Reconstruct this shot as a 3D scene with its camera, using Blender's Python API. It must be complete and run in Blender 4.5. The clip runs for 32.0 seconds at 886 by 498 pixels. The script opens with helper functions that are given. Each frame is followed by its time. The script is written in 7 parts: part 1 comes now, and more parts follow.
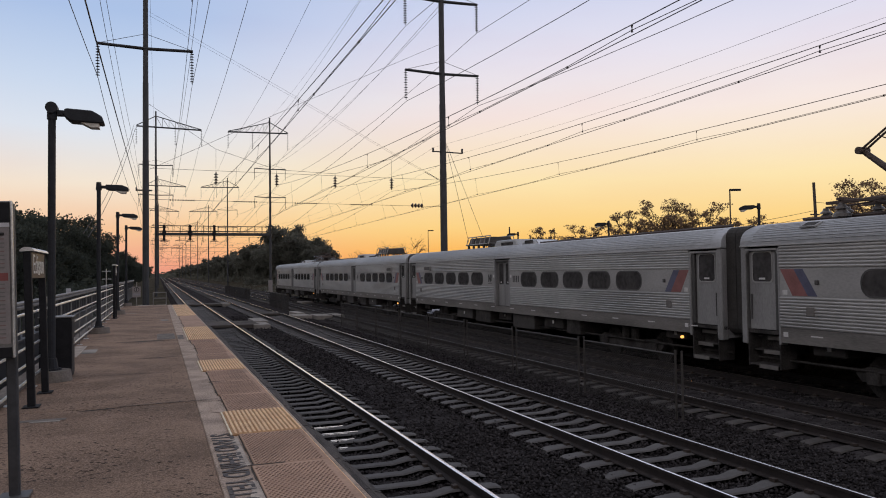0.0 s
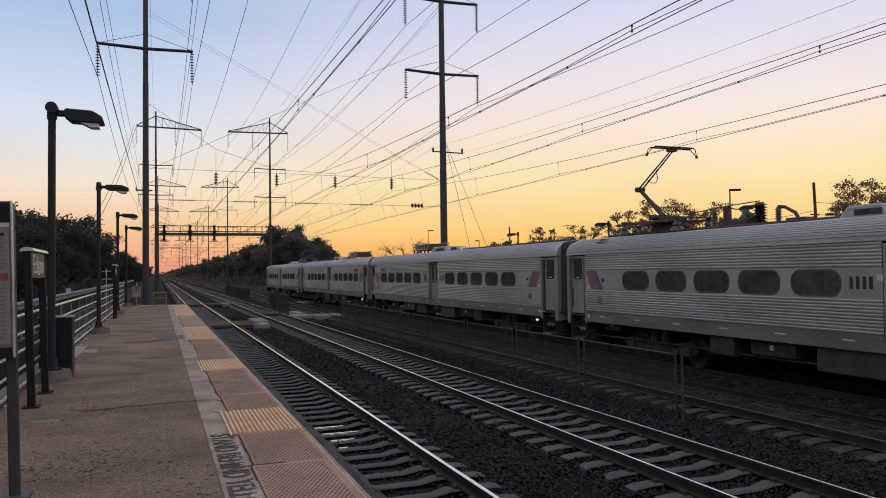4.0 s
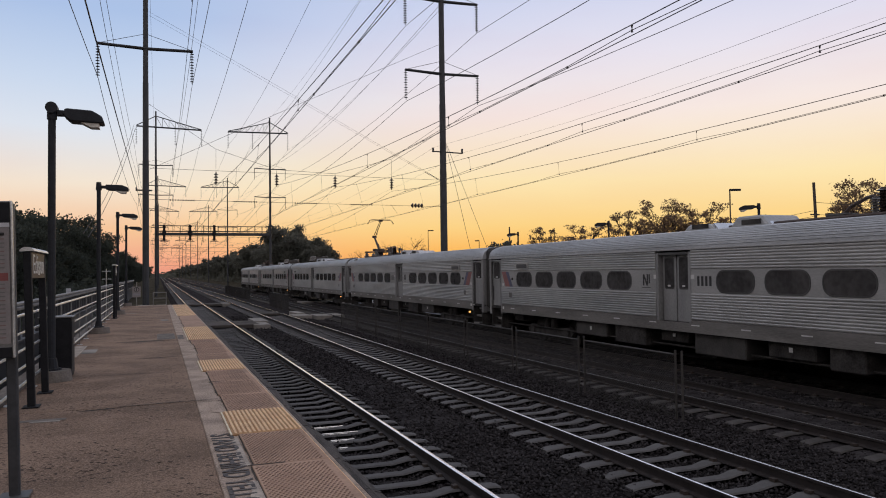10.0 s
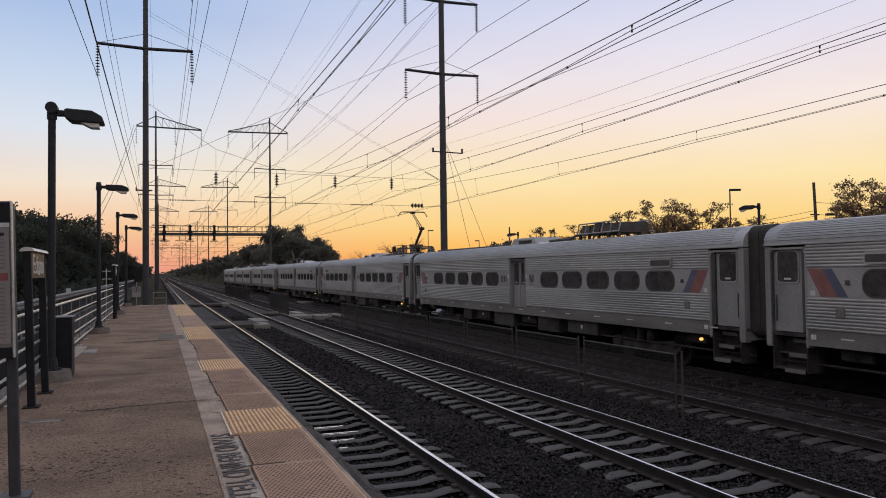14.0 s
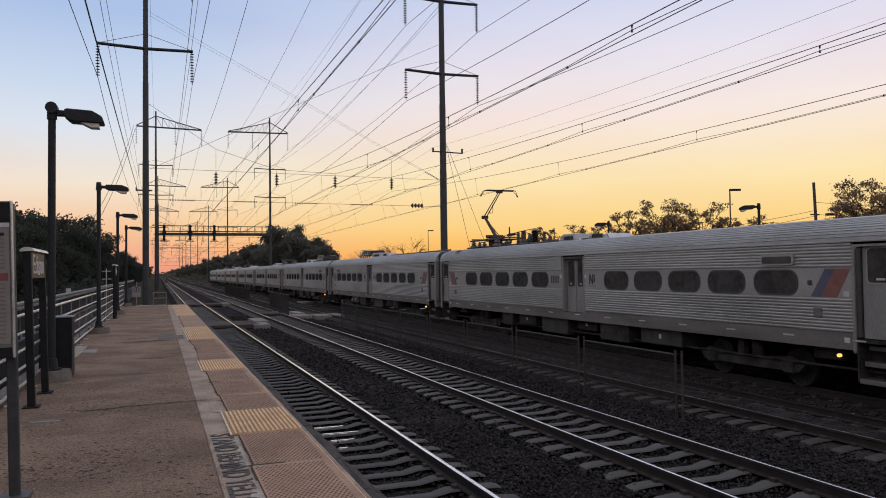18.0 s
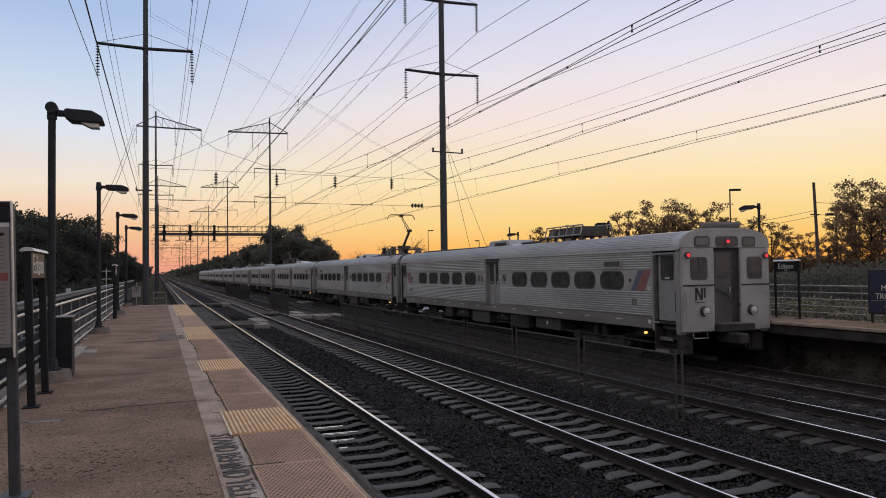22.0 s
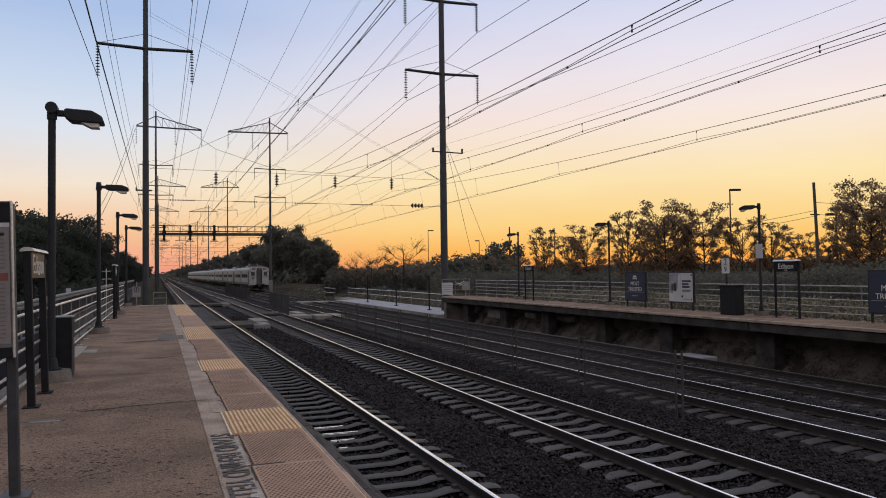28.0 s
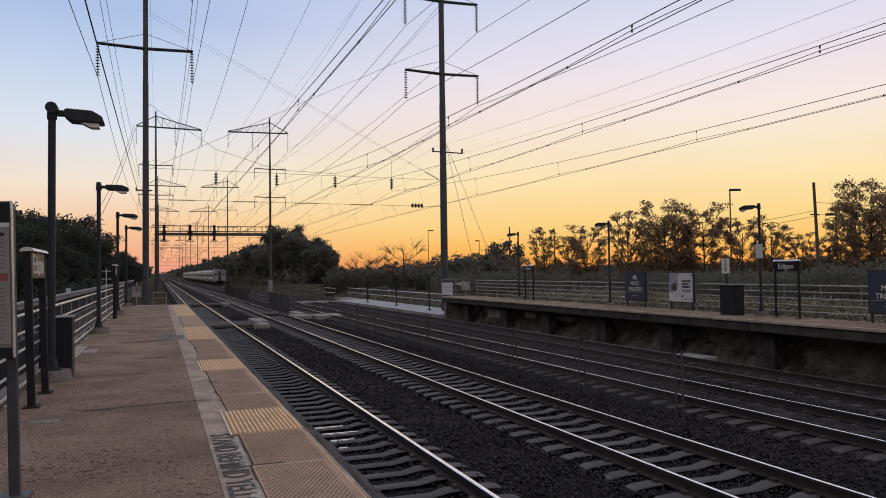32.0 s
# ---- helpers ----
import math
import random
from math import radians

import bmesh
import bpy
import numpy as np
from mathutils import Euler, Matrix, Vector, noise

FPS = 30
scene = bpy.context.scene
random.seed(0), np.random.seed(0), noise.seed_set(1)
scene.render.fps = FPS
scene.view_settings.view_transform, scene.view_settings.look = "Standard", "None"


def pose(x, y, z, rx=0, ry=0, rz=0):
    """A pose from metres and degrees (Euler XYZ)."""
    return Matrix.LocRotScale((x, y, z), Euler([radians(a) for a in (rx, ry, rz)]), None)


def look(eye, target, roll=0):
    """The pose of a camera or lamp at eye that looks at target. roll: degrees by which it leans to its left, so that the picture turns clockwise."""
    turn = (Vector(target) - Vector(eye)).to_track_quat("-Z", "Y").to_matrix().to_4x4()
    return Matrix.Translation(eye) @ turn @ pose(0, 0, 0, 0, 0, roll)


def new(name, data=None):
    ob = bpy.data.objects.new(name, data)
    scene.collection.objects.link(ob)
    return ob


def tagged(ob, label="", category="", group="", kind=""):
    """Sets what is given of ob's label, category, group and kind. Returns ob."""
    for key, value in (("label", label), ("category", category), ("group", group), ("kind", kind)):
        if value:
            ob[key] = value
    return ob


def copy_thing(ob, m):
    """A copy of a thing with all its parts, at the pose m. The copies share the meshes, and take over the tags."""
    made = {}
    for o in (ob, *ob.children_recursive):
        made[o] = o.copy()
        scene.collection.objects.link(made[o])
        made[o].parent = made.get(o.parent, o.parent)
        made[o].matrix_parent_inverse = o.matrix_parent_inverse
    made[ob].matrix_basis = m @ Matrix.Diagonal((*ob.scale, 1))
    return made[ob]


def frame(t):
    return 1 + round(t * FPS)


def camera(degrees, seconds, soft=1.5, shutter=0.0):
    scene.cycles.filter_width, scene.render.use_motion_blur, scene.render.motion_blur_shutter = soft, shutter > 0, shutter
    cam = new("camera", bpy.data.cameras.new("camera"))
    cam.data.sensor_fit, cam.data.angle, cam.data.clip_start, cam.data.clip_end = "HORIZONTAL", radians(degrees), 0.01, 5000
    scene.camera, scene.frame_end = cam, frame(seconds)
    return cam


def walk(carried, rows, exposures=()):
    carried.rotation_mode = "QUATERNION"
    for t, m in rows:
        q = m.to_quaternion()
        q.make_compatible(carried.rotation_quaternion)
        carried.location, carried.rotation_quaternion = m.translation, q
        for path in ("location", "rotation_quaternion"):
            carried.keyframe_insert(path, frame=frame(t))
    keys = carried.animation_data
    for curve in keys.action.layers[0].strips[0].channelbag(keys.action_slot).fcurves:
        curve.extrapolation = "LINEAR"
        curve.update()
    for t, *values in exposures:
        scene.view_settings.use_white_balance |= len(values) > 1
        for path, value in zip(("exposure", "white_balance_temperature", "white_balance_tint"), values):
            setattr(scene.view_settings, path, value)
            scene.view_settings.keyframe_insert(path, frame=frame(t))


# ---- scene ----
# ---------------- camera ----------------
EYE = (0.0, 0.0, 2.791)
YAW, PITCH = 0.3606, 0.0296
AIM = (math.sin(YAW) * math.cos(PITCH), math.cos(YAW) * math.cos(PITCH), 2.791 + math.sin(PITCH))
cam = camera(60.79, 32.0, soft=1.0)
walk(cam, [(0.0, look(EYE, AIM, -0.727)), (32.0, look(EYE, AIM, -0.727))], exposures=[(0.0, 0.0), (32.0, 0.0)])

# ---------------- sky at dusk ----------------
SUN_AZ = math.radians(46)          # from the direction of the tracks, to the right


def make_world():
    w = bpy.data.worlds.new("dusk_sky")
    w.use_nodes = True
    nt = w.node_tree
    nt.nodes.clear()
    n, l = nt.nodes.new, nt.links.new
    out, bg = n("ShaderNodeOutputWorld"), n("ShaderNodeBackground")
    tc, sep = n("ShaderNodeTexCoord"), n("ShaderNodeSeparateXYZ")
    l(tc.outputs["Generated"], sep.inputs[0])

    def ramp(stops):
        r = n("ShaderNodeValToRGB")
        el = r.color_ramp.elements
        while len(el) < len(stops):
            el.new(0.5)
        for e, (p, c) in zip(el, stops):
            e.position, e.color = p, (*c, 1)
        l(sep.outputs["Z"], r.inputs[0])
        return r
    # colours up the sky, on the sunset's side and away from it
    def tuned(stops):
        return tuple((p, (r * 0.985, g * 1.015, b * 1.03)) for p, (r, g, b) in stops)
    glow = ramp(tuned(((0.0, (0.95, 0.30, 0.05)), (0.025, (1.0, 0.48, 0.095)), (0.06, (1.0, 0.66, 0.235)), (0.115, (1.0, 0.78, 0.43)), (0.15, (0.98, 0.79, 0.56)),
                 (0.20, (0.95, 0.80, 0.74)), (0.27, (0.82, 0.76, 0.84)), (0.34, (0.66, 0.67, 0.84)), (1.0, (0.445, 0.44, 0.48)))))
    side = ramp(tuned(((0.0, (0.80, 0.30, 0.24)), (0.02, (0.92, 0.42, 0.28)), (0.055, (0.95, 0.58, 0.33)), (0.11, (0.92, 0.77, 0.62)),
                 (0.175, (0.735, 0.76, 0.83)), (0.23, (0.60, 0.68, 0.83)), (0.31, (0.42, 0.535, 0.775)), (1.0, (0.445, 0.44, 0.48)))))
    away = ramp(((0.0, (0.44, 0.39, 0.41)), (0.06, (0.55, 0.48, 0.46)), (0.14, (0.64, 0.57, 0.55)), (0.25, (0.60, 0.56, 0.56)),
                 (0.45, (0.47, 0.455, 0.485)), (1.0, (0.445, 0.44, 0.48))))

    def facing(az):
        v = n("ShaderNodeVectorMath")
        v.operation = "DOT_PRODUCT"
        v.inputs[1].default_value = (math.sin(az), math.cos(az), 0)
        l(tc.outputs["Generated"], v.inputs[0])
        return v

    def smooth(v, a, b):
        m = n("ShaderNodeMapRange")
        m.interpolation_type = "SMOOTHSTEP"
        m.inputs[1].default_value, m.inputs[2].default_value = a, b
        l(v.outputs["Value"], m.inputs[0])
        return m
    f = facing(SUN_AZ)

    def mix(fac, a, b):
        m = n("ShaderNodeMix")
        m.data_type = "RGBA"
        l(fac.outputs[0], m.inputs[0])
        l(a, m.inputs[6])
        l(b, m.inputs[7])
        return m.outputs[2]
    west = mix(smooth(f, 0.62, 0.96), side.outputs[0], glow.outputs[0])
    sky = mix(smooth(f, -0.35, 0.6), away.outputs[0], west)
    # faint streaks of high cloud
    mp, nz, rg, wisp = n("ShaderNodeMapping"), n("ShaderNodeTexNoise"), n("ShaderNodeMapRange"), n("ShaderNodeMix")
    mp.inputs["Scale"].default_value, mp.inputs["Rotation"].default_value = (2.2, 2.2, 9.0), (0.25, 0.1, 0.0)
    l(tc.outputs["Generated"], mp.inputs[0])
    l(mp.outputs[0], nz.inputs["Vector"])
    nz.inputs["Scale"].default_value, nz.inputs["Detail"].default_value = 1.6, 6
    rg.inputs[1].default_value, rg.inputs[2].default_value = 0.42, 0.68
    l(nz.outputs[0], rg.inputs[0])
    wisp.data_type, wisp.blend_type = "RGBA", "MULTIPLY"
    l(rg.outputs[0], wisp.inputs[0])
    l(sky, wisp.inputs[6])
    wisp.inputs[7].default_value = (0.985, 0.95, 0.955, 1)
    l(wisp.outputs[2], bg.inputs[0])
    bg.inputs[1].default_value = 1.0
    l(bg.outputs[0], out.inputs[0])
    scene.world = w


make_world()


# ---------------- materials ----------------
def mat(name, col, rough=0.7, metal=0.0, var=0.25, scale=3.0, fine=40.0, bump=0.2, dist=0.01, stretch=(1, 1, 1), tint=None, island=0.0, obj=0.0,
        emit=0.0, spec=0.5, rvar=0.15, contrast=1.3, grain=0.6):
    """A surface with stains at one scale and grain at another."""
    m = bpy.data.materials.new(name)
    m.use_nodes = True
    nt = m.node_tree
    n, l = nt.nodes.new, nt.links.new
    b = nt.nodes["Principled BSDF"]
    tc, mp = n("ShaderNodeTexCoord"), n("ShaderNodeMapping")
    mp.inputs["Scale"].default_value = stretch
    l(tc.outputs["Object"], mp.inputs[0])
    big, small = n("ShaderNodeTexNoise"), n("ShaderNodeTexNoise")
    for t, s, d in ((big, scale, 5), (small, fine, 3)):
        t.inputs["Scale"].default_value, t.inputs["Detail"].default_value = s, d
        l(mp.outputs[0], t.inputs["Vector"])
    add = n("ShaderNodeMath")
    add.operation = "MULTIPLY_ADD"
    l(small.outputs[0], add.inputs[0])
    add.inputs[1].default_value = grain
    l(big.outputs[0], add.inputs[2])
    last = add
    if island or obj:
        src = n("ShaderNodeNewGeometry") if island else n("ShaderNodeObjectInfo")
        a2 = n("ShaderNodeMath")
        a2.operation = "MULTIPLY_ADD"
        l(src.outputs["Random Per Island" if island else "Random"], a2.inputs[0])
        a2.inputs[1].default_value = island or obj
        l(add.outputs[0], a2.inputs[2])
        last = a2
    r = n("ShaderNodeMapRange")
    mid = 0.5 + 0.5 * grain
    r.inputs[1].default_value, r.inputs[2].default_value = mid - 0.25 / contrast, mid + 0.25 / contrast + (island or obj)
    l(last.outputs[0], r.inputs[0])
    mx = n("ShaderNodeMix")
    mx.data_type = "RGBA"
    l(r.outputs[0], mx.inputs[0])
    dark = tuple(c * (1 - var) for c in col)
    light = tint or tuple(min(1, c * (1 + var)) for c in col)
    mx.inputs[6].default_value, mx.inputs[7].default_value = (*dark, 1), (*light, 1)
    l(mx.outputs[2], b.inputs["Base Color"])
    rr = n("ShaderNodeMapRange")
    rr.inputs[3].default_value, rr.inputs[4].default_value = max(0.02, rough - rvar), min(1, rough + rvar)
    l(big.outputs[0], rr.inputs[0])
    l(rr.outputs[0], b.inputs["Roughness"])
    b.inputs["Metallic"].default_value = metal
    b.inputs["Specular IOR Level"].default_value = spec
    if bump:
        bp = n("ShaderNodeBump")
        bp.inputs["Strength"].default_value, bp.inputs["Distance"].default_value = bump, dist
        l(add.outputs[0], bp.inputs["Height"])
        l(bp.outputs[0], b.inputs["Normal"])
    if emit:
        l(mx.outputs[2], b.inputs["Emission Color"])
        b.inputs["Emission Strength"].default_value = emit
    return m


def leafy(name, col, through_col):
    """Thin leaves: part of the light passes through them."""
    m = bpy.data.materials.new(name)
    m.use_nodes = True
    nt = m.node_tree
    nt.nodes.clear()
    n, l = nt.nodes.new, nt.links.new
    out, mixer, d, tr = n("ShaderNodeOutputMaterial"), n("ShaderNodeMixShader"), n("ShaderNodeBsdfDiffuse"), n("ShaderNodeBsdfTranslucent")
    geo, hsv, hs2 = n("ShaderNodeNewGeometry"), n("ShaderNodeHueSaturation"), n("ShaderNodeHueSaturation")
    rng = n("ShaderNodeMapRange")
    rng.inputs[3].default_value, rng.inputs[4].default_value = 0.75, 1.25
    l(geo.outputs["Random Per Island"], rng.inputs[0])
    for h, c in ((hsv, col), (hs2, through_col)):
        h.inputs["Color"].default_value = (*c, 1)
        l(rng.outputs[0], h.inputs["Value"])
    l(hsv.outputs[0], d.inputs[0])
    l(hs2.outputs[0], tr.inputs[0])
    mixer.inputs[0].default_value = 0.4
    l(d.outputs[0], mixer.inputs[1])
    l(tr.outputs[0], mixer.inputs[2])
    l(mixer.outputs[0], out.inputs[0])
    return m


M = {}
M["deck"] = mat("deck_concrete", (0.31, 0.215, 0.158), 0.9, var=0.40, scale=1.1, fine=75, bump=0.8, dist=0.016, obj=0.08, contrast=1.2, grain=1.5, spec=0.12)
M["strip"] = mat("edge_concrete", (0.43, 0.335, 0.27), 0.85, var=0.32, scale=2.6, fine=55, bump=0.6, dist=0.010, contrast=1.3, grain=1.2, spec=0.12)
M["concrete"] = mat("weathered_concrete", (0.30, 0.27, 0.24), 0.9, var=0.35, scale=1.2, fine=30, bump=0.4, dist=0.015, spec=0.12)
M["pits"] = mat("broken_deck_surface", (0.105, 0.075, 0.060), 0.9, var=0.3, scale=6, spec=0.12)
M["joint"] = mat("joint_filler", (0.10, 0.085, 0.075), 0.9, var=0.3, scale=6, spec=0.12)
M["pale"] = mat("pale_mortar", (0.47, 0.40, 0.34), 0.8, var=0.35, scale=4, fine=50, spec=0.12)
M["tactile"] = mat("faded_tactile_tile", (0.45, 0.295, 0.215), 0.75, var=0.24, scale=3, fine=40, obj=0.2, contrast=1.8, spec=0.12)
M["tactile_y"] = mat("yellow_tactile_tile", (0.48, 0.29, 0.155), 0.7, var=0.2, scale=5, fine=60, obj=0.2, spec=0.12)
M["paint"] = mat("dark_stencil_paint", (0.095, 0.082, 0.078), 0.8, var=0.4, scale=20, fine=90)
M["bars"] = mat("worn_yellow_bars", (0.92, 0.60, 0.36), 0.65, var=0.2, scale=6, fine=60, obj=0.1, spec=0.12)
M["wornedge"] = mat("rubbed_bright_tile_edge", (0.88, 0.74, 0.56), 0.6, var=0.2, scale=9, fine=60, spec=0.12)
M["domes"] = mat("rubbed_tactile_domes", (0.26, 0.165, 0.12), 0.6, var=0.3, scale=4, fine=70, spec=0.12)
# mirror-metal strips standing in for the sky's glint on a few sleepers
M["glint"] = mat("sleeper_sky_glint", (0.80, 0.80, 0.80), 0.10, metal=1.0, var=0.2, scale=9, fine=40, bump=0.10, dist=0.003, rvar=0.08)
M["rubber"] = mat("rubbing_board", (0.085, 0.075, 0.070), 0.8, var=0.5, scale=3, fine=30, bump=0.6, dist=0.015, stretch=(6, 0.6, 2), spec=0.12)
M["sleeper_dirty"] = mat("dirty_sleeper", (0.098, 0.09, 0.086), 0.9, var=0.4, scale=3, fine=40, bump=0.3, dist=0.008, obj=0.3, spec=0.12)
# concrete darkened for the shade beneath the far deck
M["deckshade"] = mat("deck_shade_concrete", (0.23, 0.20, 0.175), 0.9, var=0.45, scale=1.2, fine=30, bump=0.4, dist=0.015, spec=0.12)
M["fence"] = mat("weathered_fence_steel", (0.070, 0.063, 0.058), 0.7, metal=0.0, var=0.3, scale=5, fine=60, bump=0.05)
M["sleeper"] = mat("concrete_sleeper", (0.134, 0.128, 0.127), 0.85, var=0.3, scale=3, fine=40, bump=0.3, dist=0.008, obj=0.3, spec=0.12)
M["ballast"] = mat("ballast_stone", (0.058, 0.053, 0.055), 0.9, var=0.75, scale=5, fine=25, bump=0.5, dist=0.02, island=0.8, spec=0.0)
M["bed"] = mat("ballast_bed", (0.054, 0.049, 0.050), 0.95, var=0.5, scale=2.0, fine=22, bump=1.0, dist=0.06, spec=0.0)
M["rail"] = mat("rusty_rail_side", (0.036, 0.028, 0.026), 0.8, metal=0.0, var=0.35, scale=6, fine=60)
M["railtop"] = mat("polished_rail_head", (0.97, 0.96, 0.94), 0.17, metal=1.0, var=0.12, scale=2, fine=20, bump=0.02, rvar=0.10, stretch=(1, 0.2, 1))
# fourth track's heads: the missing sky reflection is put into the colour
M["raildull"] = mat("rail_head_without_sheen", (0.20, 0.17, 0.15), 0.55, metal=0.6, var=0.25, scale=3, fine=30, bump=0.02, rvar=0.08)
M["footing"] = mat("lamp_footing_concrete", (0.20, 0.175, 0.155), 0.9, var=0.35, scale=4, fine=40, bump=0.4, dist=0.01, spec=0.12)
M["guard"] = mat("dull_guard_rail_zinc", (0.26, 0.25, 0.245), 0.6, metal=0.5, var=0.35, scale=3, fine=40, bump=0.05)
M["clip"] = mat("rail_clip_steel", (0.10, 0.08, 0.07), 0.6, metal=0.5)
M["galv"] = mat("galvanised_steel", (0.70, 0.70, 0.69), 0.34, metal=0.9, var=0.2, scale=5, fine=60, bump=0.05)
M["postgrey"] = mat("shaded_rail_post", (0.24, 0.235, 0.23), 0.55, metal=0.5, var=0.25, scale=5, fine=60, bump=0.05)
M["galv2"] = mat("dull_galvanised_steel", (0.42, 0.40, 0.38), 0.55, metal=0.6, var=0.3, scale=5, fine=60, bump=0.05)
M["black"] = mat("black_powder_coat", (0.018, 0.018, 0.021), 0.6, var=0.3, scale=6, bump=0.05, spec=0.2)
M["lampgrey"] = mat("dark_bronze_lamp_paint", (0.030, 0.032, 0.038), 0.55, var=0.25, scale=5, bump=0.05, spec=0.25)
M["lens"] = mat("unlit_lamp_lens", (0.75, 0.72, 0.66), 0.25, var=0.08, scale=10, bump=0.0)
M["mast"] = mat("painted_steel_mast", (0.06, 0.062, 0.068), 0.6, metal=0.2, var=0.3, scale=1.5, fine=20, bump=0.15)
M["insul"] = mat("brown_porcelain", (0.05, 0.035, 0.03), 0.25, var=0.2, scale=8, bump=0.0)
M["wire"] = mat("overhead_wire", (0.06, 0.055, 0.055), 0.6, metal=0.4, var=0.2, bump=0.0)
M["steel"] = mat("brushed_stainless", (0.50, 0.49, 0.475), 0.40, metal=0.5, var=0.16, scale=1.2, fine=14, bump=0.02, dist=0.002, stretch=(1, 0.25, 1), rvar=0.1, spec=0.15)
M["steelpaint"] = mat("silver_paint", (0.445, 0.438, 0.43), 0.45, metal=0.15, var=0.15, scale=1.4, fine=30, bump=0.04, stretch=(1, 0.4, 1), spec=0.12)
# silver paint darkened for the shade of the recessed doorways
M["doorgrey"] = mat("shade_grey_door_paint", (0.35, 0.346, 0.342), 0.5, metal=0.12, var=0.18, scale=1.4, fine=30, bump=0.04, stretch=(1, 1, 0.4), spec=0.12)
M["porcelain"] = mat("grey_porcelain", (0.13, 0.12, 0.115), 0.3, var=0.2, scale=8, bump=0.0)
M["roofm"] = mat("grey_roof_sheet", (0.45, 0.458, 0.47), 0.5, metal=0.2, var=0.2, scale=0.9, fine=20, bump=0.08, stretch=(1, 0.3, 1))
M["skirt"] = mat("dusty_skirt_paint", (0.225, 0.212, 0.20), 0.6, metal=0.1, var=0.25, scale=1.2, fine=25, bump=0.05, stretch=(1, 0.3, 2), spec=0.12)
# train grime; on the far platform the same dark stands for shade
M["under"] = mat("underframe_grime_and_shade", (0.066, 0.061, 0.058), 0.8, var=0.45, scale=2.5, fine=25, bump=0.3, spec=0.12)
M["undergrey"] = mat("grey_equipment_case", (0.07, 0.064, 0.06), 0.7, var=0.35, scale=2.5, fine=25, bump=0.2)
M["glass"] = mat("tinted_window_glass", (0.078, 0.074, 0.074), 0.14, var=0.3, scale=2, fine=8, bump=0.0, rvar=0.05)
M["gasket"] = mat("window_gasket", (0.10, 0.097, 0.095), 0.5, metal=0.3, var=0.2, bump=0.0)
M["diaphragm"] = mat("gangway_bellows", (0.05, 0.046, 0.043), 0.85, var=0.3, scale=3, fine=20, bump=0.3)
M["red"] = mat("red_stripe", (0.32, 0.135, 0.125), 0.45, var=0.15, scale=4, bump=0.0)
M["blue"] = mat("blue_stripe", (0.13, 0.135, 0.21), 0.45, var=0.15, scale=4, bump=0.0)
M["decal"] = mat("black_decal", (0.035, 0.033, 0.035), 0.5, var=0.2, bump=0.0)
M["white"] = mat("white_enamel", (0.72, 0.71, 0.69), 0.5, var=0.12, scale=6, bump=0.03)
M["amber"] = mat("amber_marker_lamp", (1.0, 0.45, 0.11), 0.3, var=0.05, bump=0.0, emit=1.7)
M["redlamp"] = mat("red_marker_lamp", (0.9, 0.035, 0.045), 0.4, var=0.05, bump=0.0, emit=0.95)
M["chrome"] = mat("headlamp_glass", (0.75, 0.75, 0.78), 0.1, metal=0.7, var=0.1, bump=0.0)
M["panto"] = mat("pantograph_steel", (0.10, 0.075, 0.065), 0.55, metal=0.5, var=0.3, scale=6)
M["timber"] = mat("dark_crossing_timber", (0.10, 0.088, 0.08), 0.9, var=0.35, scale=3, fine=40, bump=0.4, obj=0.4, spec=0.12)
M["paleboard"] = mat("pale_crossing_panel", (0.32, 0.295, 0.27), 0.85, var=0.25, scale=3, fine=40, obj=0.2, spec=0.12)
M["lowdeck"] = mat("grey_walkway_concrete", (0.40, 0.40, 0.43), 0.85, var=0.2, scale=0.9, fine=40, bump=0.2)
M["ground"] = mat("verge_soil", (0.075, 0.066, 0.05), 0.95, var=0.45, scale=0.35, fine=6, bump=0.6, dist=0.05, spec=0.0)
M["rubble"] = mat("soil_and_rubble", (0.14, 0.12, 0.108), 0.95, var=0.55, scale=1.6, fine=14, bump=1.0, dist=0.06, spec=0.0, contrast=1.8)
M["bark"] = mat("tree_bark", (0.06, 0.045, 0.035), 0.9, var=0.4, scale=6, fine=40, bump=0.6)
M["leaf"] = leafy("tree_leaves", (0.118, 0.122, 0.108), (0.25, 0.24, 0.185))
M["leafcool"] = leafy("cool_green_leaves", (0.075, 0.088, 0.080), (0.10, 0.105, 0.075))
M["leafdry"] = leafy("thin_autumn_leaves", (0.17, 0.135, 0.10), (0.56, 0.36, 0.21))
M["grass"] = mat("dry_grass", (0.23, 0.21, 0.145), 0.85, var=0.5, scale=0.6, fine=4, bump=0.0, island=0.8)
M["signbrown"] = mat("brown_sign_face", (0.095, 0.068, 0.048), 0.5, var=0.12, bump=0.03)
M["signwhite"] = mat("white_sign_lettering", (0.78, 0.76, 0.72), 0.5, var=0.05, bump=0.0)
M["adblue"] = mat("dark_blue_poster", (0.035, 0.040, 0.075), 0.4, var=0.1, bump=0.0)
M["adwhite"] = mat("white_poster", (0.60, 0.60, 0.63), 0.4, var=0.08, bump=0.0)
M["adgrey"] = mat("grey_poster_picture", (0.30, 0.31, 0.36), 0.4, var=0.25, scale=3, bump=0.0)
M["paper"] = mat("timetable_paper", (0.30, 0.27, 0.265), 0.6, var=0.1, scale=5, bump=0.0)
M["printgrey"] = mat("faint_grey_print", (0.20, 0.185, 0.18), 0.6, var=0.1, bump=0.0)
M["printpink"] = mat("faint_red_print", (0.24, 0.16, 0.155), 0.6, var=0.1, bump=0.0)
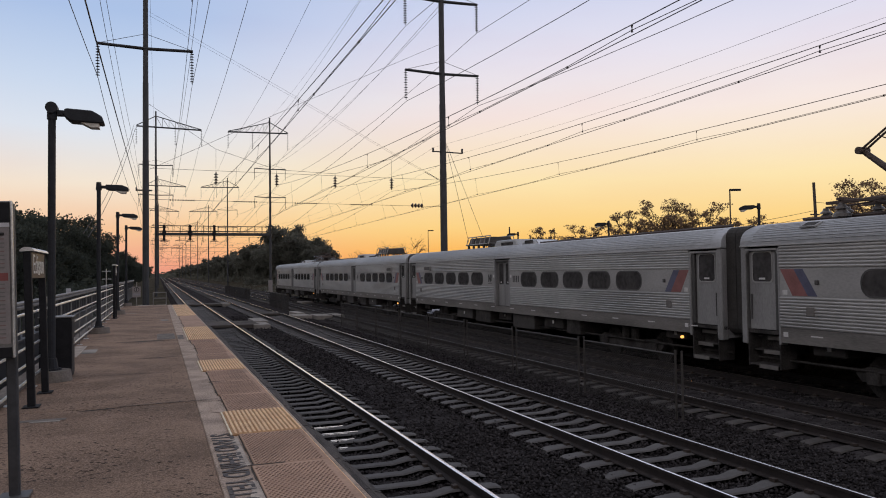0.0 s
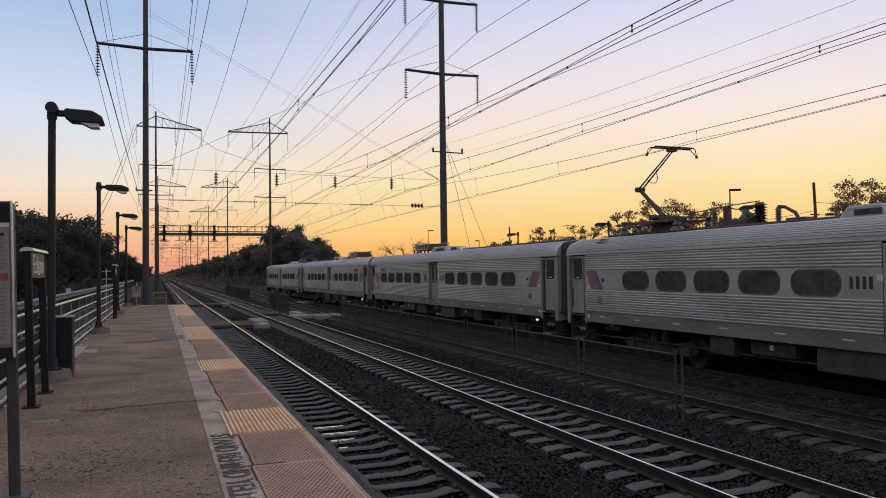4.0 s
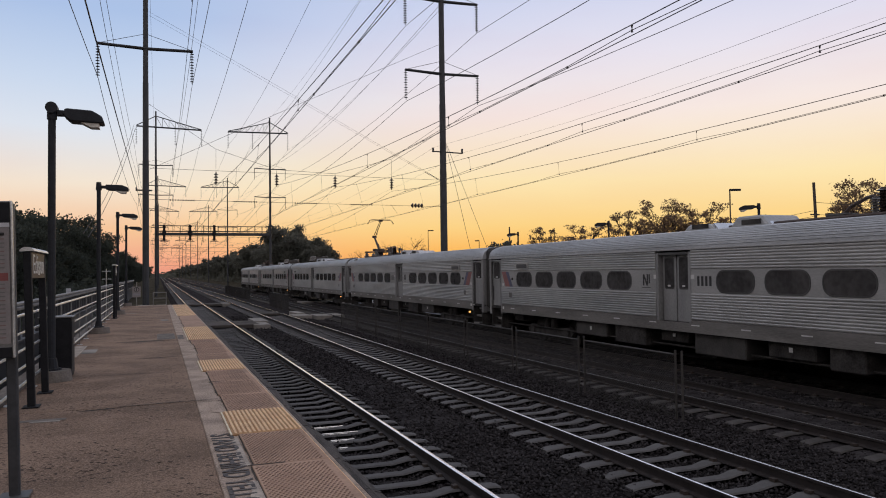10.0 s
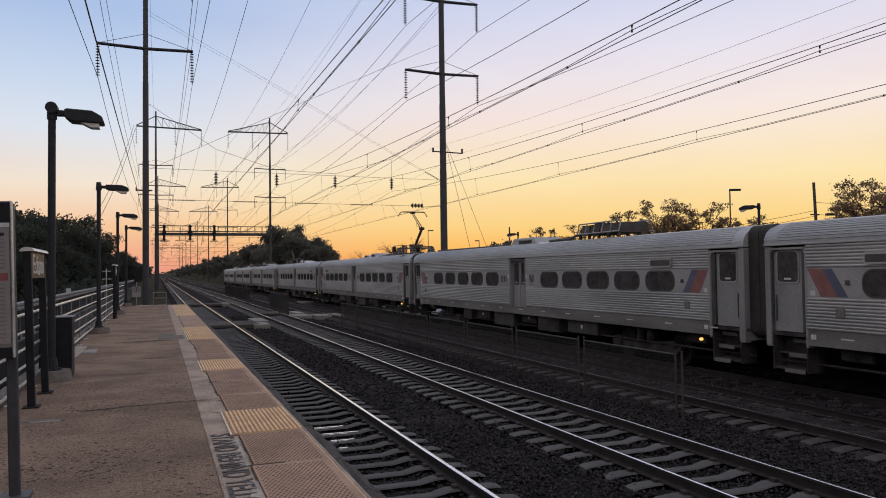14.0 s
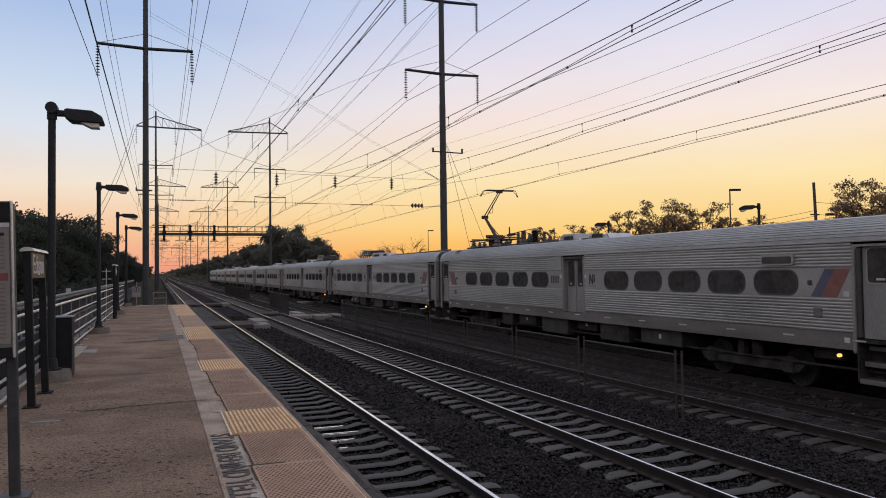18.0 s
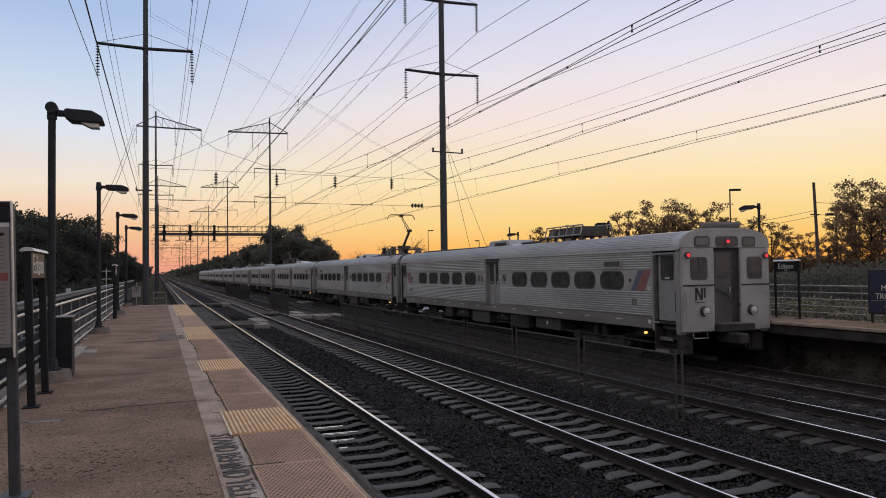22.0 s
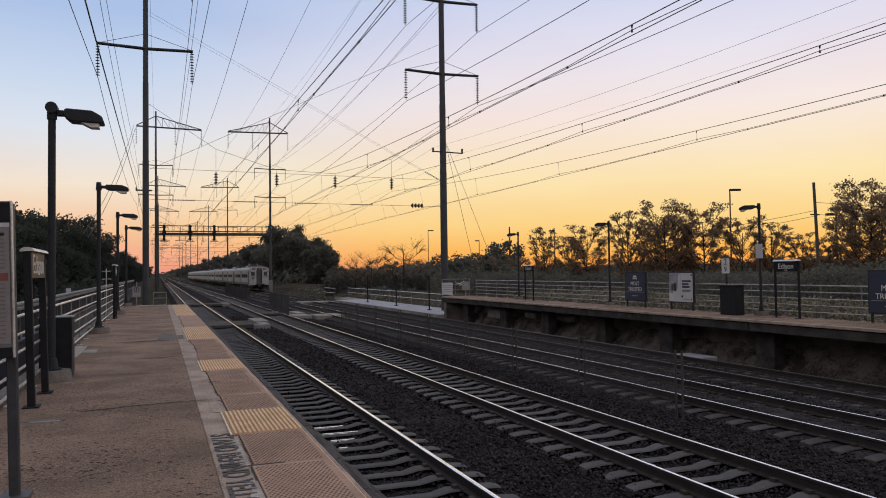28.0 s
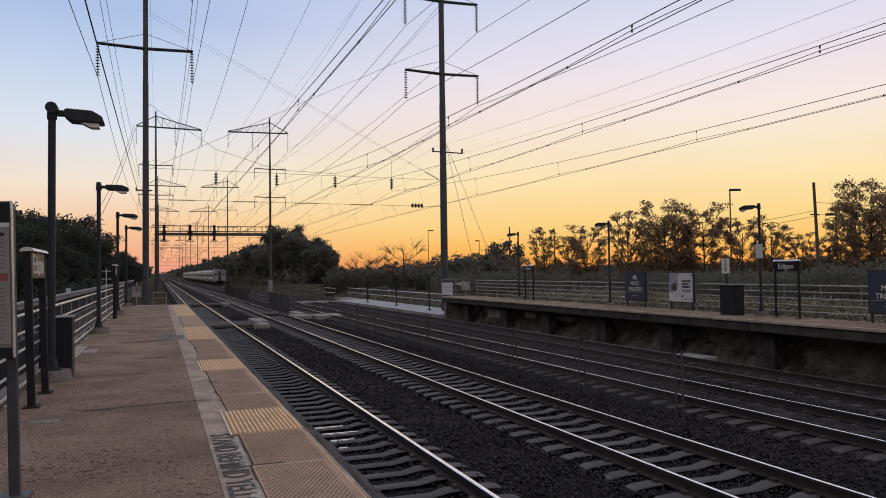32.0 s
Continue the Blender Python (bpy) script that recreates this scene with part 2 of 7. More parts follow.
M["pink"] = mat("red_timetable_band", (0.27, 0.085, 0.08), 0.6, var=0.1, bump=0.0)
M["haze"] = mat("far_wooded_ridge", (0.060, 0.046, 0.040), 0.95, var=0.3, scale=0.05, fine=0.6, bump=0.0, spec=0.0)
M["wood_pole"] = mat("weathered_wood_pole", (0.10, 0.085, 0.075), 0.85, var=0.3, scale=4, fine=40, bump=0.3, stretch=(4, 4, 0.4))


# ---------------- building helpers ----------------
def part(name, bm, material, parent, label=""):
    me = bpy.data.meshes.new(name)
    bm.to_mesh(me)
    bm.free()
    me.materials.append(M[material])
    ob = new(name, me)
    if parent:
        ob.parent = parent
    if label:
        ob["label"] = label
    return ob


def thing(name, label, category, group="", kind="", at=None):
    ob = new(name)
    ob.empty_display_size = 0.2
    if at:
        ob.matrix_basis = at if isinstance(at, Matrix) else pose(*at)
    return tagged(ob, label, category, group, kind)


def solo(name, bm, material, label, category="", group="", kind=""):
    return tagged(part(name, bm, material, None), label, category, group, kind)


def box(bm, x0, x1, y0, y1, z0, z1, bevel=0.0):
    vs = [bm.verts.new((x, y, z)) for x in (x0, x1) for y in (y0, y1) for z in (z0, z1)]
    fs = [bm.faces.new([vs[i] for i in f]) for f in ((0, 1, 3, 2), (4, 6, 7, 5), (0, 4, 5, 1), (2, 3, 7, 6), (0, 2, 6, 4), (1, 5, 7, 3))]
    if bevel:
        es = list({e for f in fs for e in f.edges})
        bmesh.ops.bevel(bm, geom=es, offset=bevel, segments=1, affect="EDGES", profile=0.5)
    return bm


def B(*a, **k):
    return box(bmesh.new(), *a, **k)


def ring(bm, c, u, v, r, n):
    return [bm.verts.new(c + (u * math.cos(2 * math.pi * i / n) + v * math.sin(2 * math.pi * i / n)) * r) for i in range(n)]


def tube(bm, pts, r, n=6, r1=None, cap=True):
    """A round bar along pts, tapering from r to r1."""
    pts = [Vector(p) for p in pts]
    prev = None
    for i, p in enumerate(pts):
        d = (pts[min(i + 1, len(pts) - 1)] - pts[max(i - 1, 0)]).normalized()
        ref = Vector((0, 0, 1)) if abs(d.z) < 0.9 else Vector((1, 0, 0))
        u = d.cross(ref).normalized()
        v = u.cross(d)
        k = i / max(1, len(pts) - 1)
        rad = r if r1 is None else r + (r1 - r) * k
        cur = ring(bm, p, u, v, rad, n)
        if prev:
            for j in range(n):
                bm.faces.new((prev[j], prev[(j + 1) % n], cur[(j + 1) % n], cur[j]))
        elif cap:
            bm.faces.new(cur[::-1])
        prev = cur
    if cap:
        bm.faces.new(prev)
    return bm


def T(pts, r, n=6, r1=None):
    return tube(bmesh.new(), pts, r, n, r1)


def extrude(bm, prof, y0, y1, axis="y"):
    """A closed outline pulled along an axis: prof in (x, z) for y, (y, z) for x, (x, y) for z."""
    put = {"y": lambda a, b, c: (a, c, b), "x": lambda a, b, c: (c, a, b), "z": lambda a, b, c: (a, b, c)}[axis]
    lo = [bm.verts.new(put(a, b, y0)) for a, b in prof]
    hi = [bm.verts.new(put(a, b, y1)) for a, b in prof]
    k = len(prof)
    for i in range(k):
        bm.faces.new((lo[i], lo[(i + 1) % k], hi[(i + 1) % k], hi[i]))
    bm.faces.new(lo[::-1])
    bm.faces.new(hi)
    bmesh.ops.recalc_face_normals(bm, faces=bm.faces)
    return bm


def X(prof, y0, y1, axis="y"):
    return extrude(bmesh.new(), prof, y0, y1, axis)


def rounded(w, h, r, n=4, cx=0.0, cy=0.0):
    pts = []
    for sx, sy, a0 in ((1, 1, 0), (-1, 1, 90), (-1, -1, 180), (1, -1, 270)):
        for i in range(n + 1):
            a = math.radians(a0 + 90 * i / n)
            pts.append((cx + sx * (w / 2 - r) + r * math.cos(a), cy + sy * (h / 2 - r) + r * math.sin(a)))
    return pts


def lettering(name, body, size, m, material, parent, label="", bold=0.0):
    """Built-in lettering turned into a mesh: reads along +x, tops to +y, facing +z, then posed by m."""
    cu = bpy.data.curves.new(name, "FONT")
    cu.body, cu.size, cu.extrude, cu.align_x, cu.align_y, cu.offset = body, size, 0.002, "CENTER", "CENTER", bold
    tmp = bpy.data.objects.new(name, cu)
    me = bpy.data.meshes.new_from_object(tmp)
    bpy.data.objects.remove(tmp)
    me.name = name
    me.materials.clear()
    me.materials.append(M[material])
    ob = new(name, me)
    ob.parent = parent
    ob.matrix_basis = m
    if label:
        ob["label"] = label
    return ob


def facing(x, y, z, way):
    """A pose for lettering on an upright face: way '-x', '+x' or '-y' is where it faces."""
    right, up = {"-x": (Vector((0, -1, 0)), Vector((0, 0, 1))), "+x": (Vector((0, 1, 0)), Vector((0, 0, 1))), "-y": (Vector((1, 0, 0)), Vector((0, 0, 1)))}[way]
    nrm = right.cross(up)
    m = Matrix((right, up, nrm)).transposed().to_4x4()
    m.translation = (x, y, z)
    return m


RNG = np.random.default_rng(7)


# ---------------- ground and track bed ----------------
def make_ground():
    bm = bmesh.new()
    xs = (-4000, -400, -60, -12, -4, 1.6, 16.8, 18.25, 18.5, 21, 26, 34, 60, 400, 4000)
    zs = (-3, -2.5, -1.6, -1.2, -0.8, -0.75, -0.75, -0.75, -0.7, 0.1, 0.7, 0.3, 0.0, -2, -3)
    bank = (0, 0, 0, 0, 0, 0, 0, 0, 1.8, 1.05, 0.5, 0.7, 0, 0, 0)      # a bank behind the far platform
    ys = (-300, -40, 0, 40, 46, 60, 130, 300, 900, 4500)
    g = [[bm.verts.new((x, y, z + (b if y < 41 else 0))) for x, z, b in zip(xs, zs, bank)] for y in ys]
    for a, b in zip(g, g[1:]):
        for i in range(len(xs) - 1):
            bm.faces.new((a[i], a[i + 1], b[i + 1], b[i]))
    solo("ground", bm, "ground", "bare soil and weeds of the railway verge reaching the horizon", "ground", kind="structure")
    bm = bmesh.new()
    extrude(bm, [(1.35, -0.78), (1.9, -0.30), (4.9, -0.27), (5.4, -0.33), (9.2, -0.27), (9.7, -0.33), (10.2, -0.30), (10.5, -0.215), (10.9, -0.205), (11.05, -0.168), (12.1, -0.168), (12.3, -0.20), (13.3, -0.205), (13.7, -0.176), (16.0, -0.178), (16.3, -0.30), (17.2, -0.78)], -60, 1600)
    solo("track_bed", bm, "bed", "dark grey crushed-stone bed under the four tracks", "track bed", kind="structure")


make_ground()

TRACKS = (3.15, 7.32, 11.58, 14.92)


def make_ballast():
    """Loose stones heaped between and beside the sleepers, thinner with distance."""
    base = np.array([(1, 0, 0), (-1, 0, 0), (0, 1, 0), (0, -1, 0), (0, 0, 1), (0, 0, -1)], float)
    tri = np.array([(0, 2, 4), (2, 1, 4), (1, 3, 4), (3, 0, 4), (2, 0, 5), (1, 2, 5), (3, 1, 5), (0, 3, 5)])
    rows = []
    for x0, x1, y0, y1, per in ((1.75, 9.6, 3.0, 14.0, 300), (6.0, 13.6, 8.0, 20.0, 170), (2.0, 11.0, 14.0, 30.0, 100), (1.9, 9.5, 30.0, 56.0, 45), (10.0, 16.3, 8.0, 40.0, 110)):
        k = int((x1 - x0) * (y1 - y0) * per)
        rows.append(np.stack([RNG.uniform(x0, x1, k), RNG.uniform(y0, y1, k)], -1))
    p = np.concatenate(rows)
    z = np.full(len(p), -0.228)
    for c in TRACKS:                      # the stones lie lower under the rails, higher in the cribs' middle
        d = np.abs(p[:, 0] - c)
        z = np.where(d < 1.3, np.where(d < 1.0, -0.262 - 0.03 * np.cos(d * 4), -0.232), z)
    z = np.where((p[:, 0] > 10.95) & (p[:, 0] < 16.1), -0.195, np.where(p[:, 0] > 10.1, -0.245, z))
    z += RNG.normal(0, 0.018, len(p))
    far = np.clip(p[:, 1] / 25, 0, 1)
    s = RNG.uniform(0.014, 0.030, len(p)) * (1 + 0.7 * far)
    jit = RNG.uniform(0.65, 1.25, (len(p), 6, 1))
    ang = RNG.uniform(0, math.pi, len(p))
    ca, sa = np.cos(ang), np.sin(ang)
    v = base[None] * jit * s[:, None, None]
    v = v + RNG.normal(0, 0.25, v.shape) * s[:, None, None]
    v = np.stack([v[..., 0] * ca[:, None] - v[..., 1] * sa[:, None], v[..., 0] * sa[:, None] + v[..., 1] * ca[:, None], v[..., 2] * 0.8], -1)
    v += np.concatenate([p, z[:, None]], -1)[:, None]
    f = (tri[None] + 6 * np.arange(len(p))[:, None, None]).reshape(-1, 3)
    me = bpy.data.meshes.new("ballast")
    me.vertices.add(v.size // 3)
    me.vertices.foreach_set("co", v.reshape(-1))
    me.loops.add(f.size)
    me.loops.foreach_set("vertex_index", f.reshape(-1))
    me.polygons.add(len(f))
    me.polygons.foreach_set("loop_start", np.arange(0, f.size, 3))
    me.update(calc_edges=True)
    me.materials.append(M["ballast"])
    tagged(new("ballast", me), "loose dark grey crushed stones between the sleepers", "ballast", kind="stuff")


make_ballast()


# ---------------- tracks ----------------
def rail_profile(x):
    h = [(0.036, -0.004), (0.030, 0.0), (-0.030, 0.0), (-0.036, -0.004), (-0.037, -0.035), (-0.010, -0.048), (-0.009, -0.135), (-0.07, -0.152), (-0.075, -0.168),
         (0.075, -0.168), (0.07, -0.152), (0.009, -0.135), (0.010, -0.048), (0.037, -0.035)]
    return [(x + a, b) for a, b in h]


def sleeper_bm():
    bm = bmesh.new()
    # seat under each rail, dipped and narrower middle, sloping ends
    st = [(-1.30, -0.205, 0.125), (-1.22, -0.185, 0.13), (-0.98, -0.168, 0.13), (-0.52, -0.168, 0.13), (-0.30, -0.215, 0.11), (0.30, -0.215, 0.11),
          (0.52, -0.168, 0.13), (0.98, -0.168, 0.13), (1.22, -0.185, 0.13), (1.30, -0.205, 0.125)]
    prev = None
    for x, z, w in st:
        cur = [bm.verts.new((x, -w, z - 0.02)), bm.verts.new((x, -w + 0.025, z)), bm.verts.new((x, w - 0.025, z)), bm.verts.new((x, w, z - 0.02)), bm.verts.new((x, w + 0.02, -0.40)), bm.verts.new((x, -w - 0.02, -0.40))]
        if prev:
            for i in range(5):
                bm.faces.new((prev[i], prev[i + 1], cur[i + 1], cur[i]))
        else:
            bm.faces.new(cur)
        prev = cur
    bm.faces.new(prev[::-1])
    bmesh.ops.recalc_face_normals(bm, faces=bm.faces)
    return bm


SLEEPER = None


def make_track(i, cx):
    global SLEEPER
    t = thing("railway_track", ("steel rails on pale concrete sleepers beside the platform", "steel rails on concrete sleepers in dark ballast",
                                "steel rails on concrete sleepers behind a low fence", "rails with dull-coloured heads on concrete sleepers below a high platform")[i], "railway track", "four parallel tracks", at=(cx, 0, 0))
    for sx in (-0.75, 0.75):
        r = part("rail", X(rail_profile(sx), -40, 1500), "rail", t, "rust-brown rail")
        part("rail_head", X([(sx + (0.033, 0.026, 0.024, 0.024)[i] * a, 0.0004 + (0.0040, 0.0030, 0.0030, 0.0030)[i] * (1 - a * a)) for a in (-1, -0.75, -0.5, -0.25, 0, 0.25, 0.5, 0.75, 1)], -40, 1500), "raildull" if i == 3 else "railtop", r, "running surface coloured dull for lack of sky sheen" if i == 3 else "worn bright running surface")
    first, last = ((-9.0, 95), (-9.0, 95), (-9.0, 90), (-9.0, 90))[i]
    n0 = int(first / 0.61)
    y0_first = i in (0, 2)
    y = n0 * 0.61 + (-0.05, 0.33, 0.2, 0.45)[i]
    clips = bmesh.new()
    glint = []
    far = bmesh.new()
    while y < 300:
        yaw = random.uniform(-0.6, 0.6)
        if y < last:
            if y0_first:
                y0_first = False
                ob = part("sleeper", sleeper_bm(), "sleeper" if i < 2 else "sleeper_dirty", t)
                SLEEPER = ob.data
            else:
                ob = new("sleeper", SLEEPER)
                ob.parent = t
            ob.matrix_basis = pose(random.uniform(-0.02, 0.02), y, random.uniform(-0.006, 0.004), 0, 0, yaw * 0.6)
            if i == 0 and 12.5 < y < 14.8:
                x0, ln = ((-0.27, 0.16), (-0.28, 0.44), (-0.32, 0.80), (-0.38, 0.62))[int((y - 12.5) / 0.61) % 4]
                for q in range(2):
                    w = random.uniform(0.030, 0.045) * (1 - 0.5 * q)
                    yy = y + 0.055 - 0.10 * q
                    ring = [(x0 + ln * (1 - 0.35 * q) * (0.5 + 0.5 * math.cos(a) * (1 + 0.08 * math.sin(3 * a))), yy + w * math.sin(a) * (1 + 0.5 * math.cos(2 * a))) for a in [k * math.pi / 7 for k in range(14)]]
                    glint.append((ring, y))
            if y < 32:
                for sx in (-0.75, 0.75):
                    for d in (-0.115, 0.115):
                        box(clips, sx + d - 0.035, sx + d + 0.035, y - 0.05, y + 0.05, -0.17, -0.125)
        else:
            box(far, -1.28, 1.28, y - 0.12, y + 0.12, -0.4, -0.17)
        y += 0.61
    for ring, y in glint:
        bm = bmesh.new()
        lo, hi = [bm.verts.new((a, b, -0.24)) for a, b in ring], [bm.verts.new((a, b, -0.206)) for a, b in ring]
        bm.faces.new(hi)
        for q in range(len(ring)):
            bm.faces.new((lo[q], lo[(q + 1) % 14], hi[(q + 1) % 14], hi[q]))
        part("glint_streak", bm, "glint", t, "bright mirror strip for the sky's glint on a sleeper")
    part("rail_fastening", clips, "clip", t, "small dark rail fastenings")["kind"] = "stuff"
    part("far_sleepers", far, "sleeper" if i < 2 else "sleeper_dirty", t)["kind"] = "stuff"


for i, c in enumerate(TRACKS):
    make_track(i, c)


# ---------------- the near platform ----------------
PZ = 1.22
END = 42.3


def make_platform():
    p = thing("platform", "tan concrete high-level platform with worn tactile edge", "platform", kind="structure")
    joints = [-14, -5.0, 1.2, 9.86, 19.3, 28.7, END]
    for a, b in zip(joints, joints[1:]):
        part("deck_slab", B(-1.95, 0.43, a + 0.012, b - 0.012, PZ - 0.3, PZ, bevel=0.008), "deck", p)
        part("edge_slab", B(0.434, 1.40, a + 0.010, b - 0.010, PZ - 0.3, PZ - 0.003, bevel=0.008), "strip", p, "paler patched edge strip")
    part("joint_filler", B(-1.93, 1.38, -14, END - 0.1, PZ - 0.28, PZ - 0.022), "joint", p)
    y = -14.0
    while y < END - 0.2:
        e = min(END, y + random.uniform(0.9, 2.8))
        o = random.uniform(0, 0.012)
        part("rubbing_board", B(1.403, 1.462 + o, y + 0.01, e, PZ - 0.24, PZ - 0.012 - o, bevel=0.012), "rubber", p, "dark worn timber rubbing board")
        bm, n, lo = bmesh.new(), 12, []
        for q in range(n + 1):       # the outer timber is split and chewed along its edge
            yq = y + 0.03 + (e - y - 0.03) * q / n
            xq = 1.545 + 2 * o - 0.035 * random.random() ** 2
            lo.append([bm.verts.new(v) for v in ((1.476, yq, PZ - 0.36), (1.476, yq, PZ - 0.035 - o), (xq - 0.012, yq, PZ - 0.04 - 2 * o - random.uniform(0, 0.015)), (xq, yq, PZ - 0.36))])
        for u, v in zip(lo, lo[1:]):
            for q in range(4):
                bm.faces.new((u[q], u[(q + 1) % 4], v[(q + 1) % 4], v[q]))
        bm.faces.new(lo[0][::-1]), bm.faces.new(lo[-1])
        bmesh.ops.recalc_face_normals(bm, faces=bm.faces)
        part("rubbing_board", bm, "rubber", p)
        y = e
    part("kerb", B(-1.95, -1.76, -14, END, PZ + 0.003, PZ + 0.09, bevel=0.012), "footing", p, "low kerb under the railing")
    part("kerb_patch", B(-1.755, -1.48, 16.2, 18.6, PZ + 0.001, PZ + 0.012, bevel=0.004), "pale", p, "pale mortar patch by the kerb")
    part("support_wall", B(-1.2, 0.75, -14, END - 0.6, -0.9, PZ - 0.3), "concrete", p)
    y = -12.0
    while y < END:
        part("pier", B(0.75, 1.2, y, y + 0.5, -0.9, PZ - 0.3, bevel=0.02), "concrete", p)
        y += 4.5
    part("end_patch", B(-1.0, 0.40, END - 0.55, END - 0.03, PZ + 0.002, PZ + 0.010), "pale", p, "pale patch at the platform end")
    # cracks and grey patches in the deck
    for (x0, y0, x1, y1, w) in ((-0.95, 19.15, 0.30, 19.45, 0.09), (-0.4, 15.3, 0.42, 15.45, 0.03), (-1.0, 13.0, 0.2, 13.05, 0.012), (-0.45, 9.86, 0.70, 9.98, 0.016), (-0.9, 9.7, -0.4, 9.8, 0.03)):
        bm = bmesh.new()
        k = 9
        top, bot = [], []
        for i in range(k + 1):
            f = i / k
            x, y = x0 + (x1 - x0) * f, y0 + (y1 - y0) * f
            ww = w * (0.35 + 0.9 * math.sin(math.pi * min(0.97, f + 0.03))) * random.uniform(0.6, 1.2)
            top.append(bm.verts.new((x, y + ww, PZ + 0.004)))
            bot.append(bm.verts.new((x, y - ww, PZ + 0.004)))
        for i in range(k):
            bm.faces.new((bot[i], bot[i + 1], top[i + 1], top[i]))
        part("deck_stain", bm, "joint", p, "dark weathered crack")
    for (x, y, w, d) in ((-1.15, 9.2, 0.3, 0.07), (-1.35, 17.3, 0.3, 0.9), (-1.05, 33.5, 0.5, 0.25), (0.2, 28.0, 0.25, 0.9)):
        part("deck_patch", X(rounded(w, d, min(w, d) * 0.45, 5, x, y), PZ + 0.002, PZ + 0.005, "z"), "concrete", p, "pale mortar smear")
    for (x, y, w, d) in ((0.18, 20.6, 0.42, 1.9), (0.52, 20.2, 0.14, 1.2), (-1.2, 9.3, 0.5, 0.12)):
        part("deck_patch", X(rounded(w, d, min(w, d) * 0.2, 4, x, y), PZ + 0.002, PZ + 0.0045, "z"), "footing", p, "grey mortar patch")
    # pits where the surface has broken away
    bm = bmesh.new()
    for k in range(15000):
        y = 3.5 + 13 * random.random() ** 1.5
        x = random.uniform(-1.6, 0.4)
        if noise.noise((x * 0.9, y * 0.9, 4.0)) < random.uniform(-0.35, 0.35):
            continue
        r = 0.004 + 0.015 * random.random() ** 3
        q = random.uniform(0, 3)
        bm.faces.new([bm.verts.new((x + r * random.uniform(0.6, 1.7) * math.cos(q + a), y + r * random.uniform(0.6, 1.2) * math.sin(q + a), PZ + 0.0012)) for a in (0, 1.1, 2.2, 3.2, 4.2, 5.3)])
    part("deck_pits", bm, "pits", p, "small dark pits")["kind"] = "stuff"


make_platform()


def make_tactile():
    """Tiles with raised domes; a few newer ones are yellow with bars."""
    yel = [(7.63, 8.95), (12.83, 14.42), (19.07, 23.7), (30.4, 41.6)]
    edges = [-5.2, -3.9, -2.6, -1.3, 0.0, 1.25, 2.5, 3.80, 5.08, 6.35, 7.63, 8.95, 10.2, 11.48, 12.83, 14.42, 15.6, 16.8, 17.95, 19.07, 20.6, 22.15, 23.7, 25.3, 26.6, 27.9, 29.2, 30.4, 32.2, 34.1, 36, 37.9, 39.8, 41.6]
    p = thing("tactile_edge", "tan tactile warning tiles along the platform edge, some newer yellow ones", "tactile paving", kind="structure")
    for a, b in zip(edges, edges[1:]):
        y_new = any(c - 0.01 <= a and b <= d + 0.01 for c, d in yel)
        x0 = 0.672 if y_new else 0.710 + random.uniform(-0.012, 0.035)
        z = PZ + random.uniform(0.0, 0.004)
        tile = part("tactile_tile", B(x0, 1.342, a + 0.006, b - 0.006, PZ - 0.004, z + 0.012, bevel=0.004), "tactile_y" if y_new else "tactile", p, "newer yellow tile with raised bars" if y_new else "faded tan tile with raised domes")
        zt = z + 0.012
        if y_new:
            part("worn_edge", B(x0 - 0.018, x0 - 0.001, a + 0.01, b - 0.012, PZ - 0.004, z + 0.012), "wornedge", tile, "pale worn edge")
        if b < 24:
            part("worn_edge", B(1.330 if y_new else 1.337, 1.344, a + 0.01, b - 0.012, PZ + 0.002, z + 0.0145), "wornedge" if y_new else "bars", tile, "rubbed bright outer edge")
        if not y_new:
            # a dark ragged joint where the old tile meets the strip
            bm, n = bmesh.new(), 10
            rim = [[bm.verts.new((xq, a + 0.01 + (b - a - 0.02) * q / n, PZ + 0.0032)) for xq in (x0 - 0.008 - 0.022 * random.random() ** 2, x0 - 0.0005)] for q in range(n + 1)]
            for u, v in zip(rim, rim[1:]):
                bm.faces.new((u[0], u[1], v[1], v[0]))
            part("edge_joint", bm, "joint", tile, "dark ragged joint")
        bm = bmesh.new()
        if y_new:
            k = 15
            for i in range(k):
                x = x0 + 0.035 + (1.312 - x0) * i / (k - 1) * 0.985
                box(bm, x - 0.011, x + 0.011, a + 0.03, (a + b) / 2 - 0.012, zt - 0.002, zt + 0.009)
                box(bm, x - 0.011, x + 0.011, (a + b) / 2 + 0.012, b - 0.03, zt - 0.002, zt + 0.009)
        elif b < 20:
            s = 0.037 if b < 9 else 0.05 if b < 12 else 0.06
            ny, nx = int((b - a - 0.05) / s), int(0.585 / s)
            for j in range(ny):
                for i in range(nx):
                    cx, cy = x0 + 0.025 + (i + 0.5 * (j % 2)) * s, a + 0.035 + j * s
                    lo = [bm.verts.new((cx + 0.29 * s * q, cy + 0.29 * s * r, zt)) for q, r in ((1, 0), (0.5, 0.87), (-0.5, 0.87), (-1, 0), (-0.5, -0.87), (0.5, -0.87))]
                    hi = [bm.verts.new((cx + 0.17 * s * q, cy + 0.17 * s * r, zt + 0.005)) for q, r in ((1, 0), (0.5, 0.87), (-0.5, 0.87), (-1, 0), (-0.5, -0.87), (0.5, -0.87))]
                    for q in range(6):
                        bm.faces.new((lo[q], lo[(q + 1) % 6], hi[(q + 1) % 6], hi[q]))
                    bm.faces.new(hi)
        if len(bm.verts):
            part("raised_bars" if y_new else "raised_domes", bm, "bars" if y_new else "domes", tile)["kind"] = "stuff"
        else:
            bm.free()
